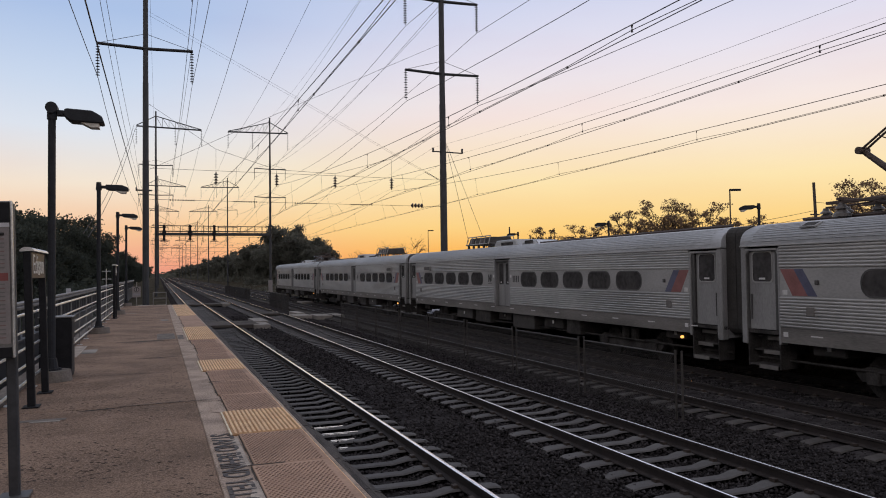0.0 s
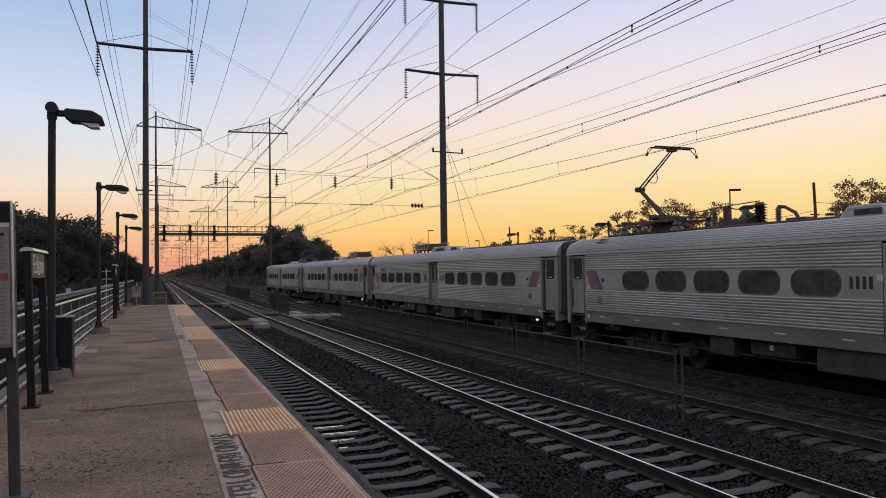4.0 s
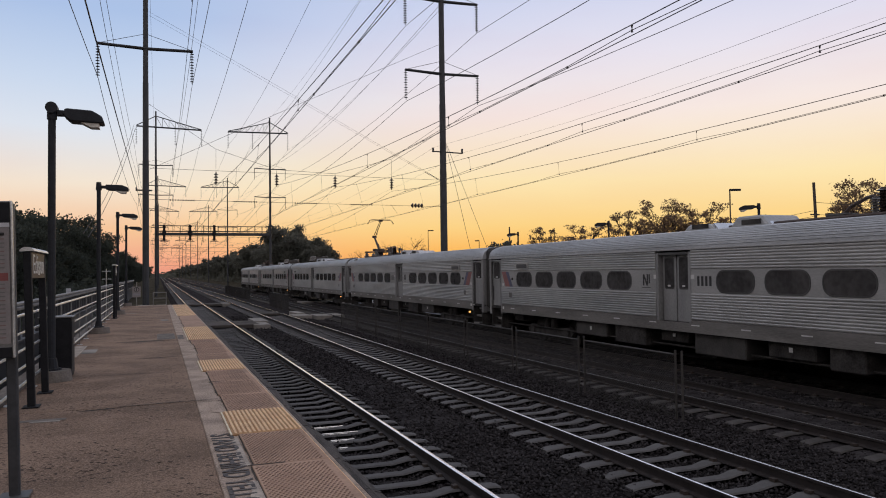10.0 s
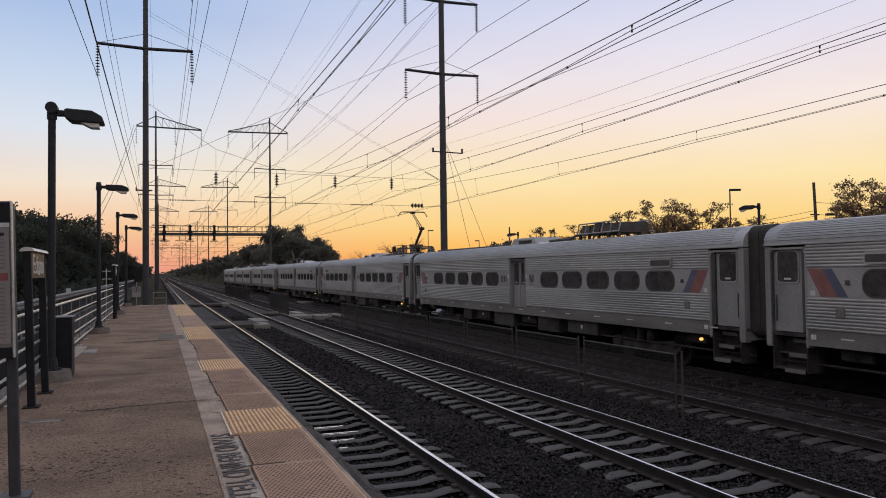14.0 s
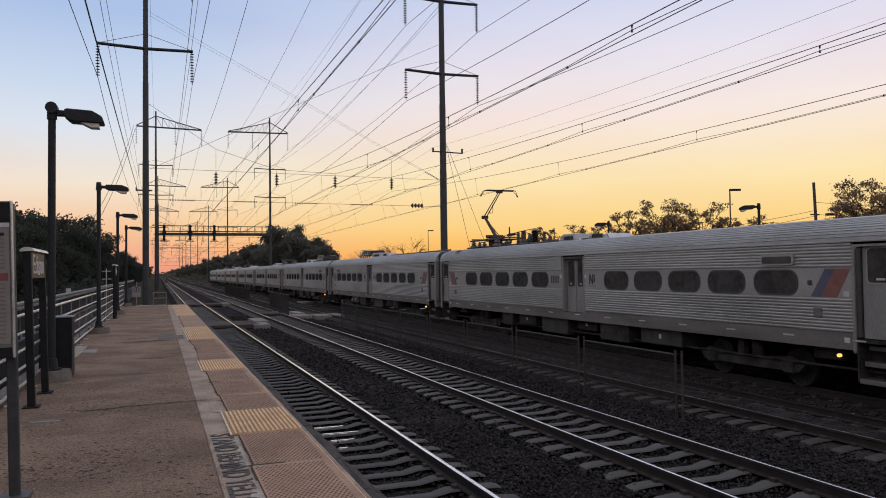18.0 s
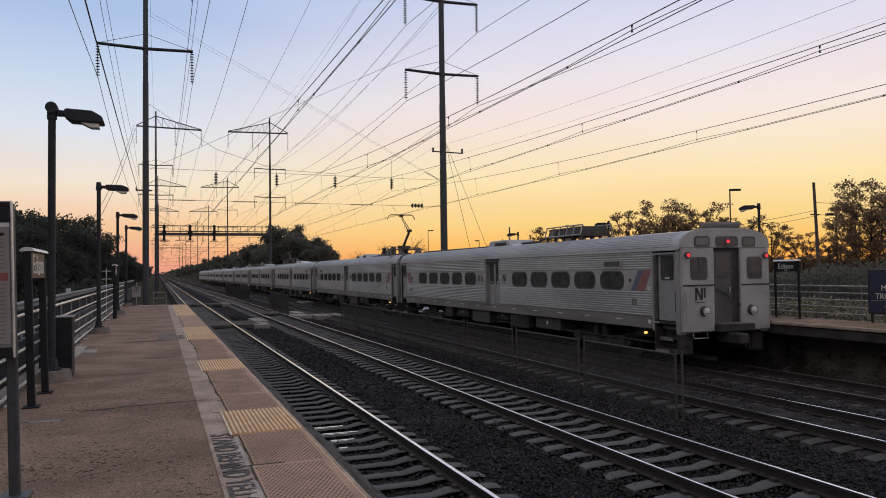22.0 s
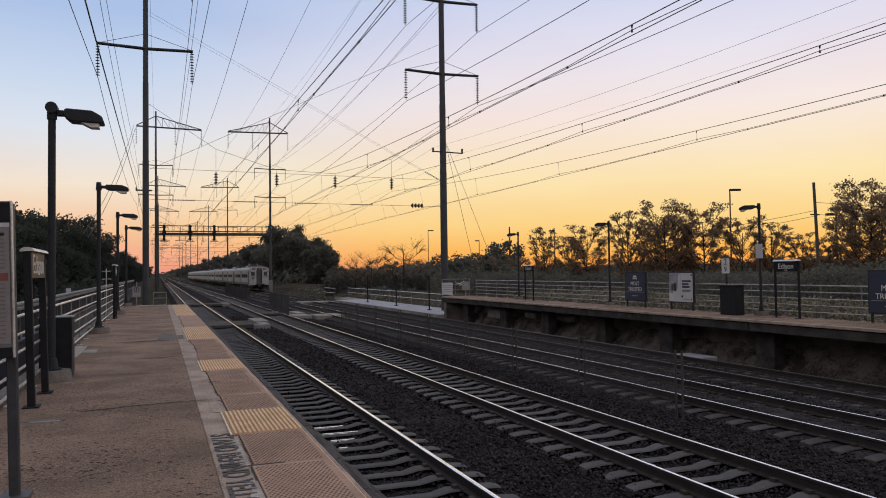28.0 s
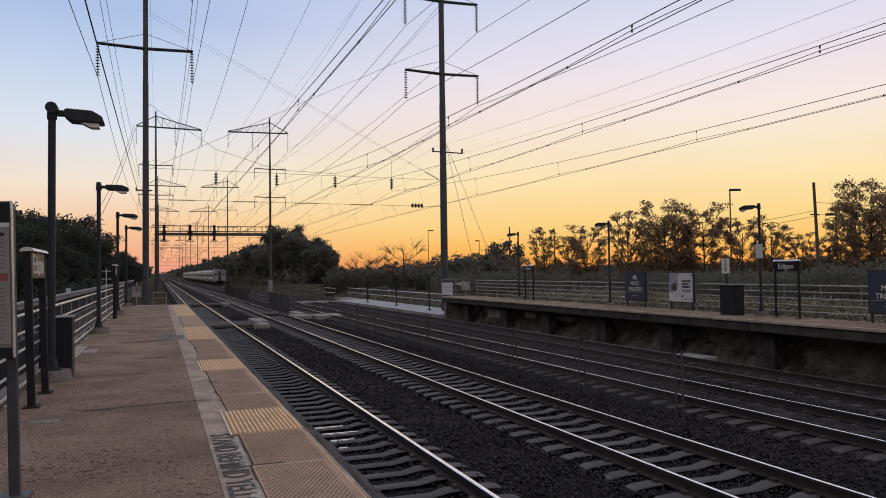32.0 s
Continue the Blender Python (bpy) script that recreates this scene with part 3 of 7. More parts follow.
    for (x0, x1, y0, y1, m) in ((0.60, 0.70, 11.5, 12.75, "strip"), (0.56, 0.69, 9.0, 9.75, "strip"), (0.64, 0.705, 6.4, 7.5, "pale"), (0.62, 0.70, 4.2, 5.9, "pale"), (0.55, 0.69, 14.6, 16.4, "strip"), (0.50, 0.66, 17.2, 18.6, "strip"), (0.44, 0.66, 24.2, 27.0, "strip")):
        n, bm, lo, hi = 14, bmesh.new(), [], []
        for q in range(n + 1):
            y = y0 + (y1 - y0) * q / n
            lo.append(bm.verts.new((x0 + random.uniform(-0.02, 0.03), y, PZ + 0.0015)))
            hi.append(bm.verts.new((x1, y, PZ + 0.004)))
        for q in range(n):
            bm.faces.new((lo[q], hi[q], hi[q + 1], lo[q + 1]))
        part("mortar_edge", bm, m, p, "ragged pale mortar")
    for (y, x1) in ((11.48, 0.90), (9.72, 0.74), (16.8, 0.86), (6.35, 0.98), (25.3, 0.8)):
        part("tile_gap", X(rounded(x1 - 0.68, 0.016, 0.007, 2, (x1 + 0.68) / 2, y), PZ + 0.012, PZ + 0.0175, "z"), "joint", p, "dark broken joint")
    # the stencilled warning reads towards the rails
    m = Matrix(((0, 1, 0), (-1, 0, 0), (0, 0, 1))).to_4x4()
    m.translation = (0.562, 6.14, PZ + 0.001)
    w = lettering("stencilled_warning", "STAND BEHIND YELLOW LINE", 0.245, m, "paint", p, "dark stencilled words", bold=0.004)
    w.matrix_basis = m @ Matrix.Diagonal((3.25 / w.dimensions.x, 1.18, 1, 1))


make_tactile()


def make_railing(x, y0, y1, name_label, group, z0=PZ, step=1.83, rails=(1.08, 0.87, 0.655, 0.435, 0.22), material="galv", inner=-1):
    g = thing("railing", name_label, "railing", group, at=(x, 0, z0))
    k = max(1, round((y1 - y0) / step))
    for i in range(k + 1):
        y = y0 + (y1 - y0) * i / k
        part("post", B(-0.012, 0.012, y - 0.022, y + 0.022, 0.0, rails[0] - 0.01, bevel=0.003), "postgrey", g)
        part("foot_plate", B(-0.06, 0.06, y - 0.07, y + 0.07, 0.0, 0.012), material, g)
    for i, z in enumerate(rails):
        part("rail", T([(inner * -0.03, y0 - 0.1, z), (inner * -0.03, y1 + 0.1, z)], 0.021 if i == 0 else 0.018, 8), material, g)
    return g


make_railing(-1.69, 7.02, 41.6, "bright galvanised five-bar railing beside a low kerb", "platform railings", z0=PZ, step=1.73, rails=(1.07, 0.84, 0.615, 0.385, 0.165))


# ---------------- the far platform ----------------
FZ = 1.245                 # its deck
NEARER = 0.913             # what stands on it is laid out at this scale


def far_at(x, y, z=PZ):
    return Matrix.Translation((NEARER * x, NEARER * y, 2.791 + NEARER * (z - 2.791))) @ Matrix.Diagonal((NEARER, NEARER, NEARER, 1))


DROP = -(2.791 + NEARER * (PZ - 2.791) - FZ) / NEARER       # how far their feet reach below that layout's floor


def make_far_platform():
    p = thing("platform", "high concrete platform with dark open underside across the tracks", "platform", kind="structure")
    ys = [-12, -6, 0, 6, 12, 18, 24, 30, 36, 44.0]
    for a, b in zip(ys, ys[1:]):
        part("deck_slab", B(16.62, 18.42, a + 0.01, b - 0.01, FZ - 0.10, FZ, bevel=0.01), "deck", p)
        # beam, piers and caps are coloured dark for the shade under the deck
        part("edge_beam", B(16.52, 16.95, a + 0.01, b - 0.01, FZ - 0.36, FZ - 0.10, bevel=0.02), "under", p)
    part("edge_strip", B(16.45, 16.615, -12, 44.0, FZ - 0.085, FZ - 0.004, bevel=0.01), "strip", p, "pale worn edge")
    for y in (-5.6, -1.0, 3.8, 8.6, 13.0, 17.55, 22.3, 26.6, 31.4, 36.0, 41.2):
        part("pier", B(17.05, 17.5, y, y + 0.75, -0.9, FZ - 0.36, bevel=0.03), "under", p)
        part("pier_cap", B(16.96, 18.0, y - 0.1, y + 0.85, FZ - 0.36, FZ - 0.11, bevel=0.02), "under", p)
    part("back_wall", B(18.05, 18.24, -12, 43.6, -0.9, FZ - 0.10), "deckshade", p, "shaded wall under the deck")
    bm = bmesh.new()
    grid = []
    for i in range(170):
        y = -8 + i * 0.3
        row = []
        for j in range(9):
            f = j / 8
            n = noise.noise((f * 2.2, y * 0.8, 3.1)) * 0.20 + noise.noise((f * 7, y * 2.6, 9.1)) * 0.09
            row.append(bm.verts.new((16.9 + 1.14 * f, y, -0.62 + 0.95 * f ** 1.2 + n * (0.3 + f))))
        grid.append(row)
    for a, b in zip(grid, grid[1:]):
        for j in range(8):
            bm.faces.new((a[j], a[j + 1], b[j + 1], b[j]))
    part("bank", bm, "rubble", p, "bank of soil and rubble under the deck")
    part("end_wall", B(16.6, 18.4, 43.6, 43.95, -0.9, FZ - 0.36), "deckshade", p)
    # pale litter and boxes under the deck
    q = thing("walkway", "low grey concrete walkway sloping down from the high platform", "walkway", kind="structure")
    part("deck", B(16.3, 19.4, 44.05, 73.4, -0.1, 0.12, bevel=0.015), "lowdeck", q)
    part("landing", B(17.7, 19.4, 73.42, 80.4, -0.1, 0.11, bevel=0.015), "concrete", q)
    part("kerb", B(16.25, 16.29, 44.05, 73.4, -0.55, 0.10), "concrete", q)
    part("bed", B(16.5, 19.3, 44.05, 77, -0.8, -0.1), "concrete", q)


make_far_platform()
for y0, y1 in ((5.9, 22.73), (24.2, 43.1)):
    make_railing(18.46, y0, y1, "galvanised five-bar railing at the back of the far platform", "far railings", z0=FZ - 0.004, rails=(0.98, 0.78, 0.58, 0.38, 0.18), material="galv2", inner=1, step=1.46)
make_railing(19.2, 49.0, 80.0, "galvanised handrail along the low walkway", "walkway railings", z0=0.12, rails=(1.02, 0.55), material="galv", inner=1, step=3.2)
make_railing(17.9, 80.8, 86.0, "galvanised handrail turning off the walkway end", "walkway railings", z0=0.0, rails=(1.1, 0.6), material="galv", inner=1, step=3.2)


def make_underside_bits():
    for (y, z, w, h, lab) in ((38.6, 0.12, 2.2, 0.55, "pale panel"), (34.4, 0.35, 1.2, 0.32, "pale panel"), (31.0, 0.4, 1.3, 0.25, "pale panel")):
        t = thing("junction_box", "pale metal box mounted under the platform deck", "box", "boxes under the far platform", at=(17.75, y, z))
        part("body", B(-0.1, 0.2, -w / 2, w / 2, 0.0, h, bevel=0.02), "concrete", t)
        part("cover", B(-0.125, -0.102, -w / 2 + 0.05, w / 2 - 0.05, 0.05, h - 0.05, bevel=0.005), "galv2", t)
    t = thing("loose_slab", "pale broken concrete slab lying by the rails", "slab", at=(16.4, 20.3, -0.20))
    part("body", B(-0.3, 0.3, -0.75, 0.62, 0.0, 0.16, bevel=0.03), "lowdeck", t)
    t = thing("marker_box", "small amber plastic box under the platform", "box", at=(17.2, 12.2, -0.32))
    part("body", B(-0.1, 0.1, -0.2, 0.2, 0.0, 0.28, bevel=0.02), "tactile_y", t)
    part("lid", B(-0.11, 0.11, -0.21, 0.21, 0.28, 0.31, bevel=0.01), "tactile_y", t)


make_underside_bits()


# ---------------- the fence between the tracks ----------------
def make_fence():
    f = thing("lineside_post", "lone weathered steel post at the end of the fence", "post", at=(9.72, 12.42, -0.38))
    part("shaft", T([(0, 0, 0), (0, 0, 1.50)], 0.024, 8), "fence", f)
    part("post_cap", T([(0, 0, 1.50), (0, 0, 1.53)], 0.029, 8), "fence", f)

    def panel(y0, y1, mesh_step):
        f = thing("chain_link_fence", "low weathered chain-link fence panel between the tracks", "fence", "fence panels", at=(9.72, y0, -0.38))
        w = y1 - y0
        for y in (0.0, w):
            part("post", T([(0, y, 0), (0, y, 1.50)], 0.024, 8), "fence", f)
            part("post_cap", T([(0, y, 1.50), (0, y, 1.53)], 0.029, 8), "fence", f)
        part("top_rail", T([(0, 0, 1.44), (0, w, 1.44)], 0.021, 6), "fence", f)
        part("bottom_rail", T([(0, 0, 0.12), (0, w, 0.12)], 0.010, 5), "fence", f)
        bm = bmesh.new()
        h, s = 1.30, mesh_step
        k = int((w + h) / s)
        for i in range(k):
            for sgn in (1, -1):
                a = -h + i * s
                y_a, y_b = max(0, a), min(w, a + h)
                if y_b - y_a < 0.02:
                    continue
                z_a, z_b = (y_a - a), (y_b - a)
                if sgn < 0:
                    z_a, z_b = h - z_a, h - z_b
                p0, p1 = (0.004 * sgn, y_a, 0.13 + z_a), (0.004 * sgn, y_b, 0.13 + z_b)
                tube(bm, [p0, p1], 0.0030 * (s / 0.08) ** 0.5, 3, cap=False)
        ob = part("mesh", bm, "fence", f, "fine diamond wire mesh")
        ob["kind"] = "stuff"
    y = 12.62
    while y < 41:
        panel(y, y + 3.48, 0.062 if y < 20 else 0.075)
        y += 3.74
    y = 60.8
    while y < 71:
        panel(y, y + 3.48, 0.034)
        y += 3.74
    y = 88.0
    while y < 121:
        panel(y, y + 3.48, 0.05)
        y += 3.74


make_fence()


# ---------------- crossing boards over the tracks ----------------
def make_crossing():
    c = thing("track_crossing", "dark timber and pale concrete crossing panels over the tracks", "crossing", kind="structure")
    for k in range(6):
        y = 43.2 + k * 0.62
        part("board", B(2.44, 3.86, y, y + 0.58, -0.16, -0.012, bevel=0.012), "timber", c)
        part("board", B(3.95, 5.3, y, y + 0.58, -0.22, -0.020, bevel=0.012), "timber", c)
    for k in range(4):
        y = 54.0 + k * 0.75
        part("board", B(6.65, 8.0, y, y + 0.7, -0.16, -0.012, bevel=0.012), "timber", c)
        part("board", B(2.45, 3.85, y + 20, y + 20.7, -0.16, -0.012, bevel=0.012), "timber", c)
        part("board", B(3.95, 5.6, y + 20, y + 20.7, -0.2, -0.02, bevel=0.012), "timber", c)
    part("approach", B(1.5, 2.36, 43.2, 46.9, -0.3, -0.02, bevel=0.02), "timber", c)
    for (x0, x1, y0, y1) in ((4.95, 5.85, 42.9, 45.0), (5.25, 6.05, 45.3, 48.6), (8.4, 9.6, 50.4, 52.4), (8.95, 9.55, 52.6, 55.8), (9.75, 11.65, 49.6, 52.0), (13.0, 16.2, 73.6, 76.2),
                             (5.7, 6.4, 74.4, 77.0)):
        part("panel", B(x0, x1, y0, y1, -0.30, 0.02 if x1 - x0 < 0.82 else -0.03, bevel=0.015), "paleboard", c)


make_crossing()


# ---------------- overhead line: masts, cross spans, wires ----------------
MAST_Y = [48.3 + 84.7 * k for k in range(-1, 9)]
XL, XR = -0.70, 18.33


def insulator(bm, x, y, z0, z1, r=0.13, n=10, k=11):
    """A string of discs from z0 down to z1."""
    tube(bm, [(x, y, z0), (x, y, z1)], 0.022, 5)
    for i in range(k):
        z = z0 - 0.15 - (z0 - z1 - 0.3) * i / (k - 1)
        tube(bm, [(x, y, z + 0.05), (x, y, z)], 0.03, n, r)


def make_mast(side, arms=((16.42, 2.0), (21.47, 1.95)), w=0.19):
    """Tapered steel mast with three pairs of arms; the top arm is a truss that reaches over the tracks."""
    m = thing("catenary_mast", "tall dark tapered steel mast with insulator arms", "catenary mast", "masts beside the railway")
    bm = bmesh.new()
    seg = ((-0.9, w), (9.5, w * 0.95), (9.52, w * 0.90), (14.3, w * 0.86), (14.32, w * 0.80), (21.8, w * 0.74), (21.82, w * 0.66), (29.9, w * 0.56))
    for (z0, r0), (z1, r1) in zip(seg, seg[1:]):
        tube(bm, [(0, 0, z0), (0, 0, z1)], r0, 12, r1, cap=False)
    bm.faces.new(ring(bm, Vector((0, 0, 29.9)), Vector((1, 0, 0)), Vector((0, 1, 0)), w * 0.36, 12))
    part("shaft", bm, "mast", m)
    for z in (9.5, 14.3, 21.8):
        part("collar", T([(0, 0, z - 0.12), (0, 0, z + 0.12)], w * 0.95 if z < 12 else w * 0.75, 12), "mast", m)
    s = 1 if side == "left" else -1      # towards the tracks
    for z, h in arms:
        bm = bmesh.new()
        for dy in (-0.09, 0.09):
            tube(bm, [(-2.66, dy * 0.6, z + 0.05), (0, dy, z - 0.05), (2.70, dy * 0.6, z + 0.02)], 0.075, 6)
        arm = part("arm", bm, "mast", m)
        bm = bmesh.new()
        for e in (-2.6, 2.62):
            tube(bm, [(0, 0, z + 0.85), (e, 0, z + 0.08)], 0.016, 5)
        part("stay", bm, "wire", arm)
        for e in (-2.62, 2.64):
            bm = bmesh.new()
            insulator(bm, e, 0, z, z - h)
            part("insulator_string", bm, "insul", arm)
    bm = bmesh.new()
    a, b = (-3.0 * s, 7.2 * s) if side == "left" else (3.1, -7.0)
    tube(bm, [(a, 0, 27.3), (0, 0, 27.25), (b, 0, 27.1)], 0.13, 6)
    tube(bm, [(a, 0, 27.4), (0, 0, 29.1), (b, 0, 27.2)], 0.08, 6)
    n = 7
    for i in range(1, n):
        f = i / n
        x = b * f
        z1 = 29.1 - 1.9 * f
        tube(bm, [(x, 0, 27.2), (x, 0, z1)], 0.03, 4)
        tube(bm, [(x, 0, 27.2), (b * (f - 1 / n), 0, 29.1 - 1.9 * (f - 1 / n))], 0.03, 4)
    tube(bm, [(a * 0.5, 0, 27.2), (a * 0.5, 0, 28.2)], 0.03, 4)
    top = part("truss_arm", bm, "mast", m)
    for e in (a, b, b * 0.42):
        bm = bmesh.new()
        insulator(bm, e, 0, 27.1, 24.3, r=0.16, n=7, k=10)
        part("insulator_string", bm, "insul", top)
    # low bracket
    bm = bmesh.new()
    if side == "left":
        tube(bm, [(-0.55, 0, 7.85), (0.35, 0, 7.85)], 0.05, 6)
        tube(bm, [(-0.52, 0, 7.80), (-0.52, 0, 8.02)], 0.05, 6)
    else:
        tube(bm, [(-0.75, 0, 11.0), (1.45, 0, 10.95)], 0.045, 6)
        for e in (-0.72, 1.42):
            tube(bm, [(e, 0, 10.95), (e, 0, 11.25)], 0.07, 6)
    part("low_bracket", bm, "mast", m)
    return m


# the line narrows a little towards the far masts
MASTS = {"left": [XL, XL, -0.36, -0.12, 0.05, 0.1, 0.1, 0.1, 0.1, 0.1], "right": [18.30, 18.30, 18.18, 18.05, 18.0, 18.0, 18.0, 18.0, 18.0, 18.0]}
MAST_DZ = (0, 0, 0, -0.3, -0.4, -0.8, -0.8, -0.6, -0.8, -0.7)


def make_masts():
    for side, w in (("left", 0.19), ("right", 0.25)):
        xs = MASTS[side]
        near = make_mast(side, w=w)
        near.matrix_basis = pose(xs[1], MAST_Y[1], 0)
        copy_thing(near, pose(xs[0], MAST_Y[0], 0))
        far = make_mast(side, ((16.02, 1.95), (20.95, 1.95)), 0.22)
        far.matrix_basis = pose(xs[2], MAST_Y[2], 0)
        for x, y, dz in list(zip(xs, MAST_Y, MAST_DZ))[3:]:
            copy_thing(far, pose(x, y, dz))
    # guy wires from the near mast to the ground
    g = thing("guy_wires", "two thin steel guys anchoring the mast", "guy wire")
    for z, x in ((12.3, 21.2), (12.1, 23.2)):
        part("guy", T([(XR, MAST_Y[1], z), (x, MAST_Y[1], 0.3)], 0.014, 5), "wire", g)


make_masts()

HANG = (3.33, 7.02, 10.77, 14.6)
WIRE_X = (3.12, 7.15, 11.28, 15.0)


def make_cross_span(y, near):
    c = thing("cross_span", "steel cross-span wires with insulators between two masts", "cross span", "cross spans over the tracks")
    r = 0.011 if near else 0.022
    a, b = XL + 0.2, XR - 0.2
    sag = list(zip((a, *HANG, b), (13.03, 10.50, 9.36, 9.23, 10.35, 12.82)))
    part("sag_wire", T([(x, y, z) for x, z in sag], r, 5), "wire", c)
    part("body_wire", T([(a, y, 9.19), (b, y, 9.04)], r, 5), "wire", c)
    part("steady_wire", T([(a, y, 7.32), (b, y, 7.22)], r, 5), "wire", c)
    if near:
        part("diagonal_wire", T([(a, y, 18.64), (b, y, 9.02)], 0.007, 5), "wire", c)
        part("diagonal_wire", T([(b, y + 0.1, 18.43), (8.4, y + 0.1, 13.62), (a, y + 0.1, 9.13)], 0.011, 5), "wire", c)
        part("diagonal_wire", T([(a, y + 0.2, 18.48), (b, y + 0.2, 9.0)], 0.0055, 5), "wire", c)
        bm = bmesh.new()
        for k in range(9):
            tube(bm, [(b - 0.2 - k * 0.11, y, 9.1 + 0.055 * k), (b - 0.24 - k * 0.11, y, 9.12 + 0.055 * k)], 0.055, 8, 0.035)
        part("strain_insulator", bm, "insul", c)
    for x, zs in sag[1:5]:
        part("hanger", T([(x, y, zs), (x, y, 9.05)], r * 0.8, 4), "wire", c)
        bm = bmesh.new()
        k = 4
        for i in range(k):
            z = 9.0 - i * 0.17
            tube(bm, [(x, y, z), (x, y, z - 0.09)], 0.05, 10, 0.145)
        tube(bm, [(x, y, 9.1), (x, y, 8.28)], 0.035, 6)
        part("disc_insulator", bm, "insul", c)
    for x in (1.35, 5.08, 8.85, 12.53):
        bm = bmesh.new()
        for k in range(10):
            tube(bm, [(x - 0.72 + k * 0.15, y, 7.31 - 0.005 * x), (x - 0.64 + k * 0.15, y, 7.31 - 0.005 * x)], 0.025, 6, 0.055)
        part("rod_insulator", bm, "insul", c)
    bm = bmesh.new()
    for k in range(4):
        tube(bm, [(15.95 + k * 0.22, y, 7.26), (16.08 + k * 0.22, y, 7.26)], 0.06, 10, 0.17)
    part("disc_insulator", bm, "insul", c)
    for x, d in zip(WIRE_X, (0.9, 0.9, -0.9, -0.9)):
        part("steady_arm", T([(x + d * 0.5, y, 7.28), (x, y, 6.66)], 0.008, 5), "wire", c)


for k, y in enumerate(MAST_Y[1:6]):
    make_cross_span(y, k == 0)


def make_catenary():
    """Above each track a messenger in a long curve, droppers, and an auxiliary wire clipped to the contact wire."""
    for i, x in enumerate(WIRE_X):
        c = thing("catenary_wires", "messenger, auxiliary and contact wires hung above one track", "overhead wire", "overhead wires above the tracks")
        z0, low, rise = (6.605, 6.555, 6.635, 6.54)[i], (6.80, 6.71, 6.80, 6.755)[i], (1.44, 1.66, 1.54, 1.43)[i]

        def across(y):
            f = (y - MAST_Y[0]) / 84.7 % 1
            return x + (HANG[i] - x) * abs(2 * f - 1) ** 3

        def curve(y):
            f = (y - MAST_Y[0]) / 84.7 % 1
            return low + rise * (2 * f - 1) ** 2

        def contact(y):
            f = (y - MAST_Y[0]) / 84.7 % 1
            return z0 + 0.08 * max(0.0, abs(2 * f - 1) - 0.45) ** 1.5
        pts = [(across(y), y, curve(y)) for y in np.linspace(MAST_Y[0], MAST_Y[7], 7 * 18 + 1)]
        part("messenger_wire", T(pts, 0.009, 5), "wire", c)
        part("contact_wire", T([(x, y, contact(y)) for y in np.linspace(MAST_Y[0], MAST_Y[7], 120)], 0.008, 5), "wire", c)
        y, step = ((2.35, 7.8), (1.98, 8.22), (2.1, 8.23), (1.75, 8.25))[i]
        aux = [(x, MAST_Y[0], z0 + 0.03)]
        while y < 170:
            zt, zc, xm = curve(y), contact(y), across(y)
            bm = T([(x, y, zc + 0.08), (xm, y, zt)], 0.0045, 4)
            tube(bm, [(x, y, zc + 0.05), (x, y, zc + 0.10)], 0.022, 6, 0.012)
            tube(bm, [(xm, y, zt - 0.06), (xm, y, zt)], 0.010, 6, 0.020)
            part("dropper", bm, "wire", c)
            aux.append((x, y, zc + 0.085))
            for d in (0.25, 0.75):
                yc = y + step * d
                zc = contact(yc)
                part("clamp", T([(x, yc, zc - 0.012), (x, yc, zc + 0.032)], 0.019, 6), "wire", c)
                aux.append((x, yc, zc + 0.026))
            y += step
        part("auxiliary_wire", T(aux, 0.0065, 5), "wire", c)


make_catenary()


def make_feeders():
    """Power lines strung from arm to arm, each sagging between the masts."""
    lines = [(XL - 2.62, 14.5, 1.25, 0.018), (XL + 2.64, 14.3, 0.9, 0.014), (XL - 2.62, 19.7, 1.25, 0.018), (XL + 2.68, 19.5, 1.6, 0.020),
             (XR - 2.6, 14.34, 1.33, 0.0165), (XR + 2.64, 14.34, 1.36, 0.017), (XR - 2.6, 19.48, 1.2, 0.017), (XR + 2.64, 19.5, 1.2, 0.018),
             (-3.68, 24.3, 1.0, 0.020), (6.43, 24.3, 1.45, 0.022), (2.85, 24.3, 1.3, 0.018), (21.35, 24.5, 1.5, 0.014), (11.28, 24.9, 1.35, 0.016), (15.0, 24.95, 1.7, 0.013),
             (XL - 0.50, 8.05, 0.43, 0.015), (XL, 29.9, 0.8, 0.012), (XR, 29.9, 0.8, 0.012), (XR, 21.32, 1.55, 0.013), (XR - 0.72, 11.25, 1.36, 0.006), (XR + 1.42, 10.98, 1.05, 0.005)]
    for x, z, sag, r in lines:
        pts, n = [], 12
        for a, b in zip(MAST_Y[:8], MAST_Y[1:9]):
            for k in range(n):
                f = k / n
                pts.append((x, a + (b - a) * f, z - 4 * sag * f * (1 - f)))
        solo("power_line", T(pts, r, 5), "wire", "dark overhead power line sagging from mast to mast", "power line", "overhead power lines")


make_feeders()


